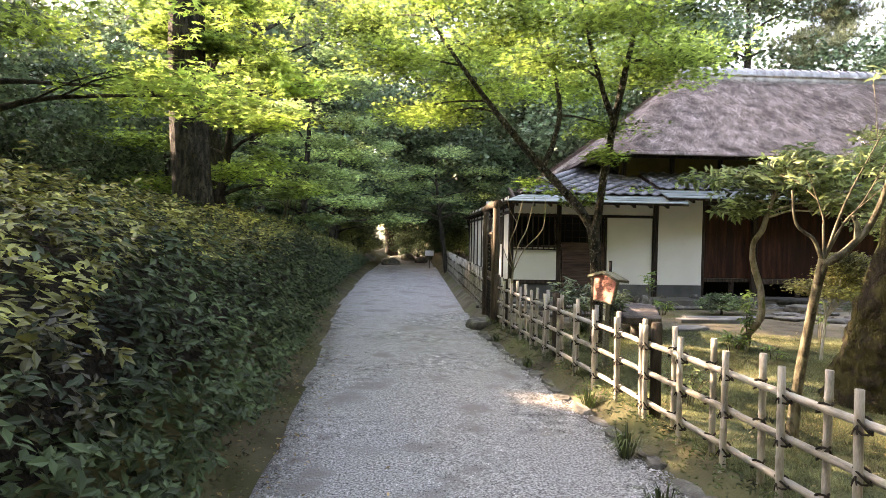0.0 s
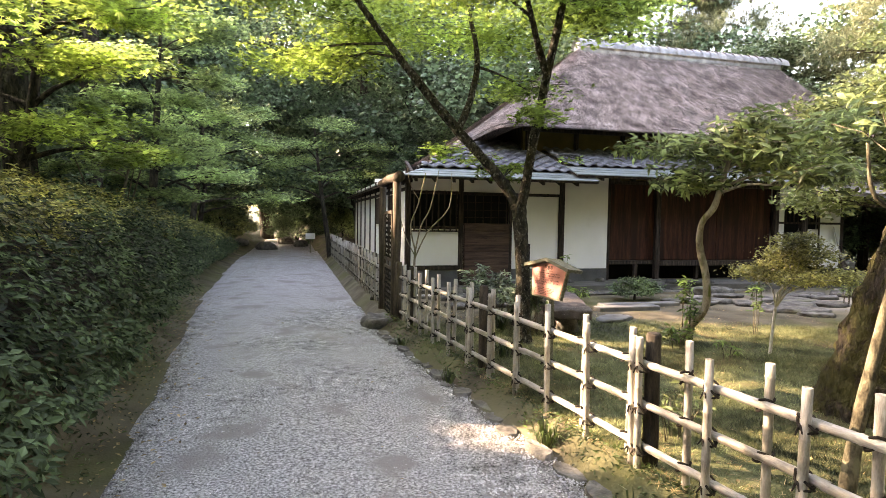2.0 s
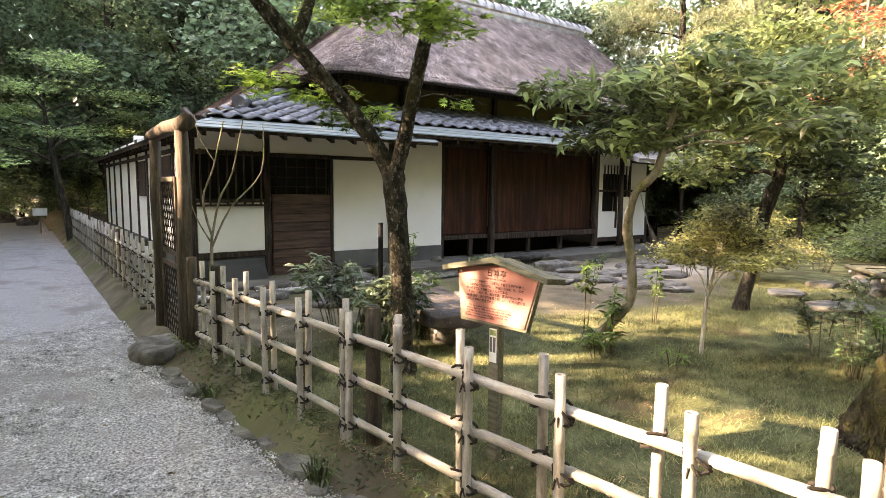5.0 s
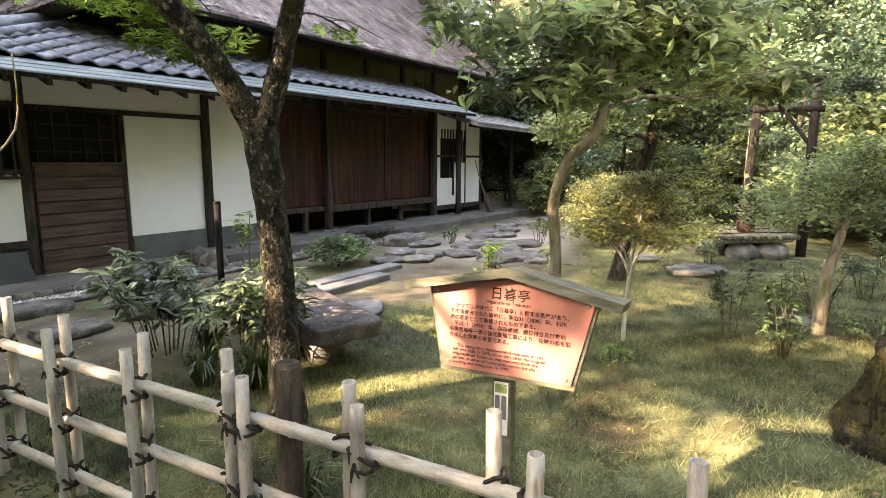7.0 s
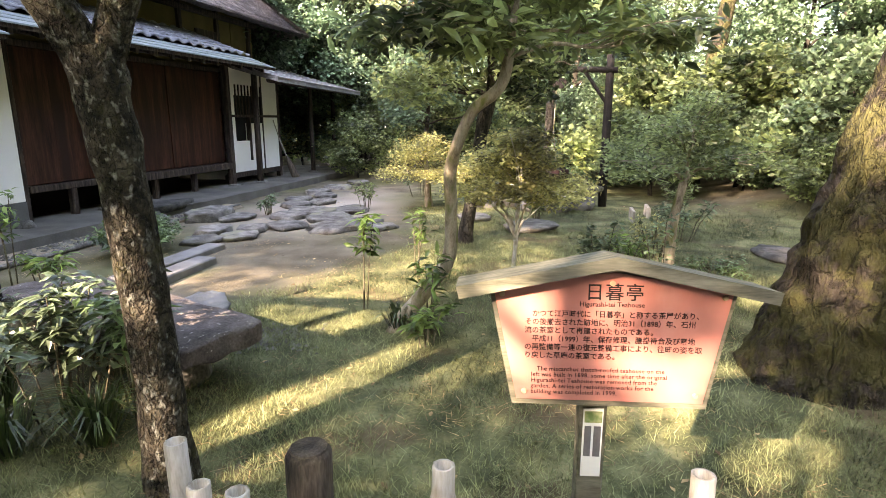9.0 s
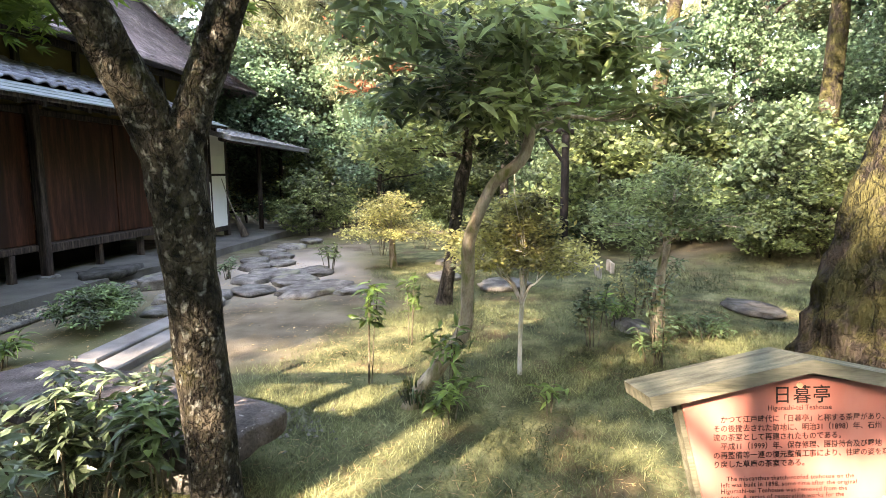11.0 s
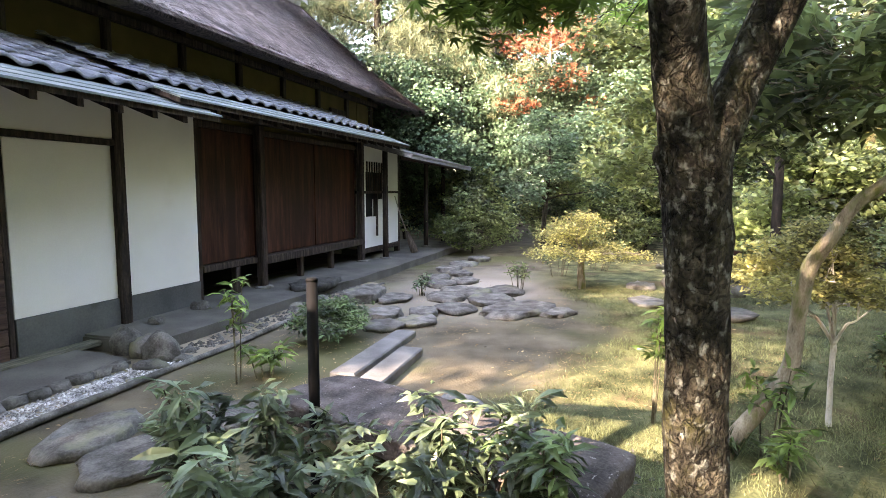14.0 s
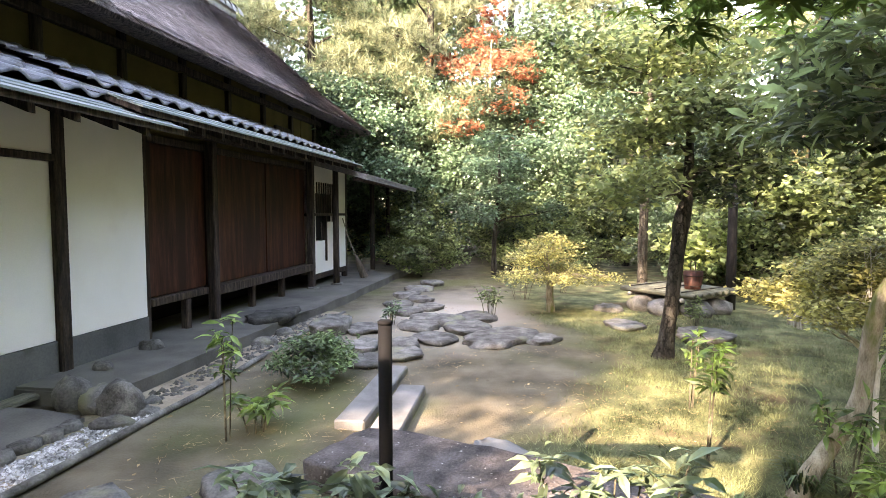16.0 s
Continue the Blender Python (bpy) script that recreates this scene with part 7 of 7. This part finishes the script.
# bamboo edging and low sticks round the far beds
for i, (x, y) in enumerate(((9.2, 5.6), (9.6, 5.35))):
    s = tagged(empty("bamboo_edging", (x, y, ground_z(x, y))), "low bundle edging of pale cut bamboo", "edging", "bamboo edging")
    for k in range(9):
        part("stake", tube([(k * 0.05 - 0.2, 0.02 * (k % 2), -0.05), (k * 0.05 - 0.2, 0.02 * (k % 2), 0.16)], [0.019, 0.019], 7), BAMBOO, s)

# ---- path edge stones and the far garden ----
rng_e = random.Random(17)
y = 1.2
k = 0
while y < 9.5:
    L = rng_e.uniform(0.22, 0.42)
    rock("edge_stone", fence_x(y) - 0.30 + rng_e.uniform(-0.03, 0.03), y, -0.165, 0.06 + rng_e.uniform(0, 0.04), L * 0.42, 0.05 + rng_e.uniform(0, 0.05), 200 + k, rot=rng_e.uniform(-0.3, 0.4), flat=True, label="half-buried rough edge stone along the gravel", cat="stone", sub=2, group="path edge stones", smooth=False)
    y += L
    k += 1
for i, (x, y, a) in enumerate(((-1.4, 30, 0.5), (0.2, 33, 0.45), (-0.6, 35.5, 0.6), (1.7, 36, 0.5), (-2.6, 30.5, 0.4))):
    rock("garden_rock", x, y, ground_z(x, y) + 0.1, a, a * 0.7, a * 0.6, 300 + i, rot=i, label="pale garden rock beyond the end of the path", cat="rock", group="far garden rocks")
fs = tagged(empty("signpost", (0.55, 27.2, -0.12)), "small white direction sign on a thin post", "sign")
part("post", boxed(-0.02, 0.02, -0.02, 0.02, 0, 0.75, 0.003), SIGNWOOD, fs)
part("panel", boxed(-0.20, 0.20, -0.035, -0.02, 0.60, 0.84, 0.005), WHITEPAPER, fs, "white sign panel")

# ---- ground cover ----


def blades():
    rng = np.random.default_rng(21)
    P = []
    while len(P) < 300000:
        y = rng.uniform(2.2, 10.6)
        x = fence_x(y) - 0.18 + 8.5 * rng.random() ** 1.5
        s = soil(x, y)
        dens = 0.15 + 0.85 * ease(0.5 + 1.6 * noise.noise((x * 1.1, y * 1.1, 11)) + 0.6 * noise.noise((x * 4, y * 4, 12)))
        if rng.random() < (1 - s) * dens:
            P.append((x, y, ground_z(x, y) - 0.004))
    P = np.array(P)
    n = len(P)
    a = rng.random(n) * 6.28
    L = 0.012 + 0.042 * rng.random(n) ** 1.5
    lean = rng.uniform(0.3, 2.0, n)
    w = 0.0024
    V = np.empty((n, 3, 3))
    V[:, 0] = P + np.stack([-np.sin(a) * w, np.cos(a) * w, np.zeros(n)], 1)
    V[:, 1] = P - np.stack([-np.sin(a) * w, np.cos(a) * w, np.zeros(n)], 1)
    V[:, 2] = P + np.stack([np.cos(a) * L * lean, np.sin(a) * L * lean, L], 1)
    tagged(array_mesh("grass", V.reshape(-1, 3), np.arange(n * 3).reshape(-1, 3), GRASS), "short thin grass over moss", "grass", kind="stuff")
    # dry needles and stalks lying in the grass
    rng = np.random.default_rng(24)
    n = 26000
    y = rng.uniform(2.0, 11.5, n)
    x = np.array([fence_x(v) for v in y]) - 0.1 + 9 * rng.random(n) ** 1.4
    keep = np.array([noise.noise((a * 0.8, b * 0.8, 31)) + 0.5 * noise.noise((a * 2.6, b * 2.6, 32)) > -0.02 for a, b in zip(x, y)])
    x, y = x[keep], y[keep]
    n = len(x)
    P = np.array([(a, b, ground_z(a, b) + 0.012) for a, b in zip(x, y)])
    a, L = rng.random(n) * 6.28, rng.uniform(0.03, 0.10, n)
    d = np.stack([np.cos(a), np.sin(a), rng.normal(0, 0.12, n)], 1)
    q = np.stack([-np.sin(a), np.cos(a), np.zeros(n)], 1) * 0.0022
    V = np.stack([P - q, P + q, P + d * L[:, None]], 1)
    tagged(array_mesh("dry_needles", V.reshape(-1, 3), np.arange(n * 3).reshape(-1, 3), LITTER), "dry brown needles scattered in the grass", "litter", kind="stuff")
    # fallen leaves
    rng = np.random.default_rng(22)
    P = []
    for _ in range(900):
        y = rng.uniform(2, 12)
        x = fence_x(y) + 9 * rng.random() ** 1.3
        P.append((x, y, ground_z(x, y) + 0.006))
    for _ in range(1100):
        y = rng.uniform(1, 14)
        x = path_left(y) + (0.5 * rng.random() ** 2 - 0.35 * rng.random() if rng.random() < 0.88 else 2.4 * rng.random())
        P.append((x, y, max(-0.125, ground_z(x, y) + 0.012)))
    leaf_cloud("fallen_leaves", np.array(P), 0.038, OVAL, LITTER, None, 22, 0.2, "scattered dry fallen leaves", kind="stuff")["category"] = "leaves"
    # weeds at the hedge foot and along the fence
    P = []
    for _ in range(3200):
        y = rng.uniform(0.5, 15)
        x = path_left(y) - 0.02 - 0.5 * rng.random() ** 0.8
        P.append((x, y, ground_z(x, y) + 0.01 + 0.05 * rng.random()))
    for _ in range(2800):
        y = rng.uniform(1.5, 10)
        x = fence_x(y) - 0.22 + 0.2 * rng.random()
        P.append((x, y, ground_z(x, y) + 0.01 + 0.05 * rng.random()))
    leaf_cloud("weeds", np.array(P), 0.036, LANCE, STRAP, None, 23, 0.9, "small weeds and moss along the path edges", kind="stuff")["category"] = "weeds"


blades()
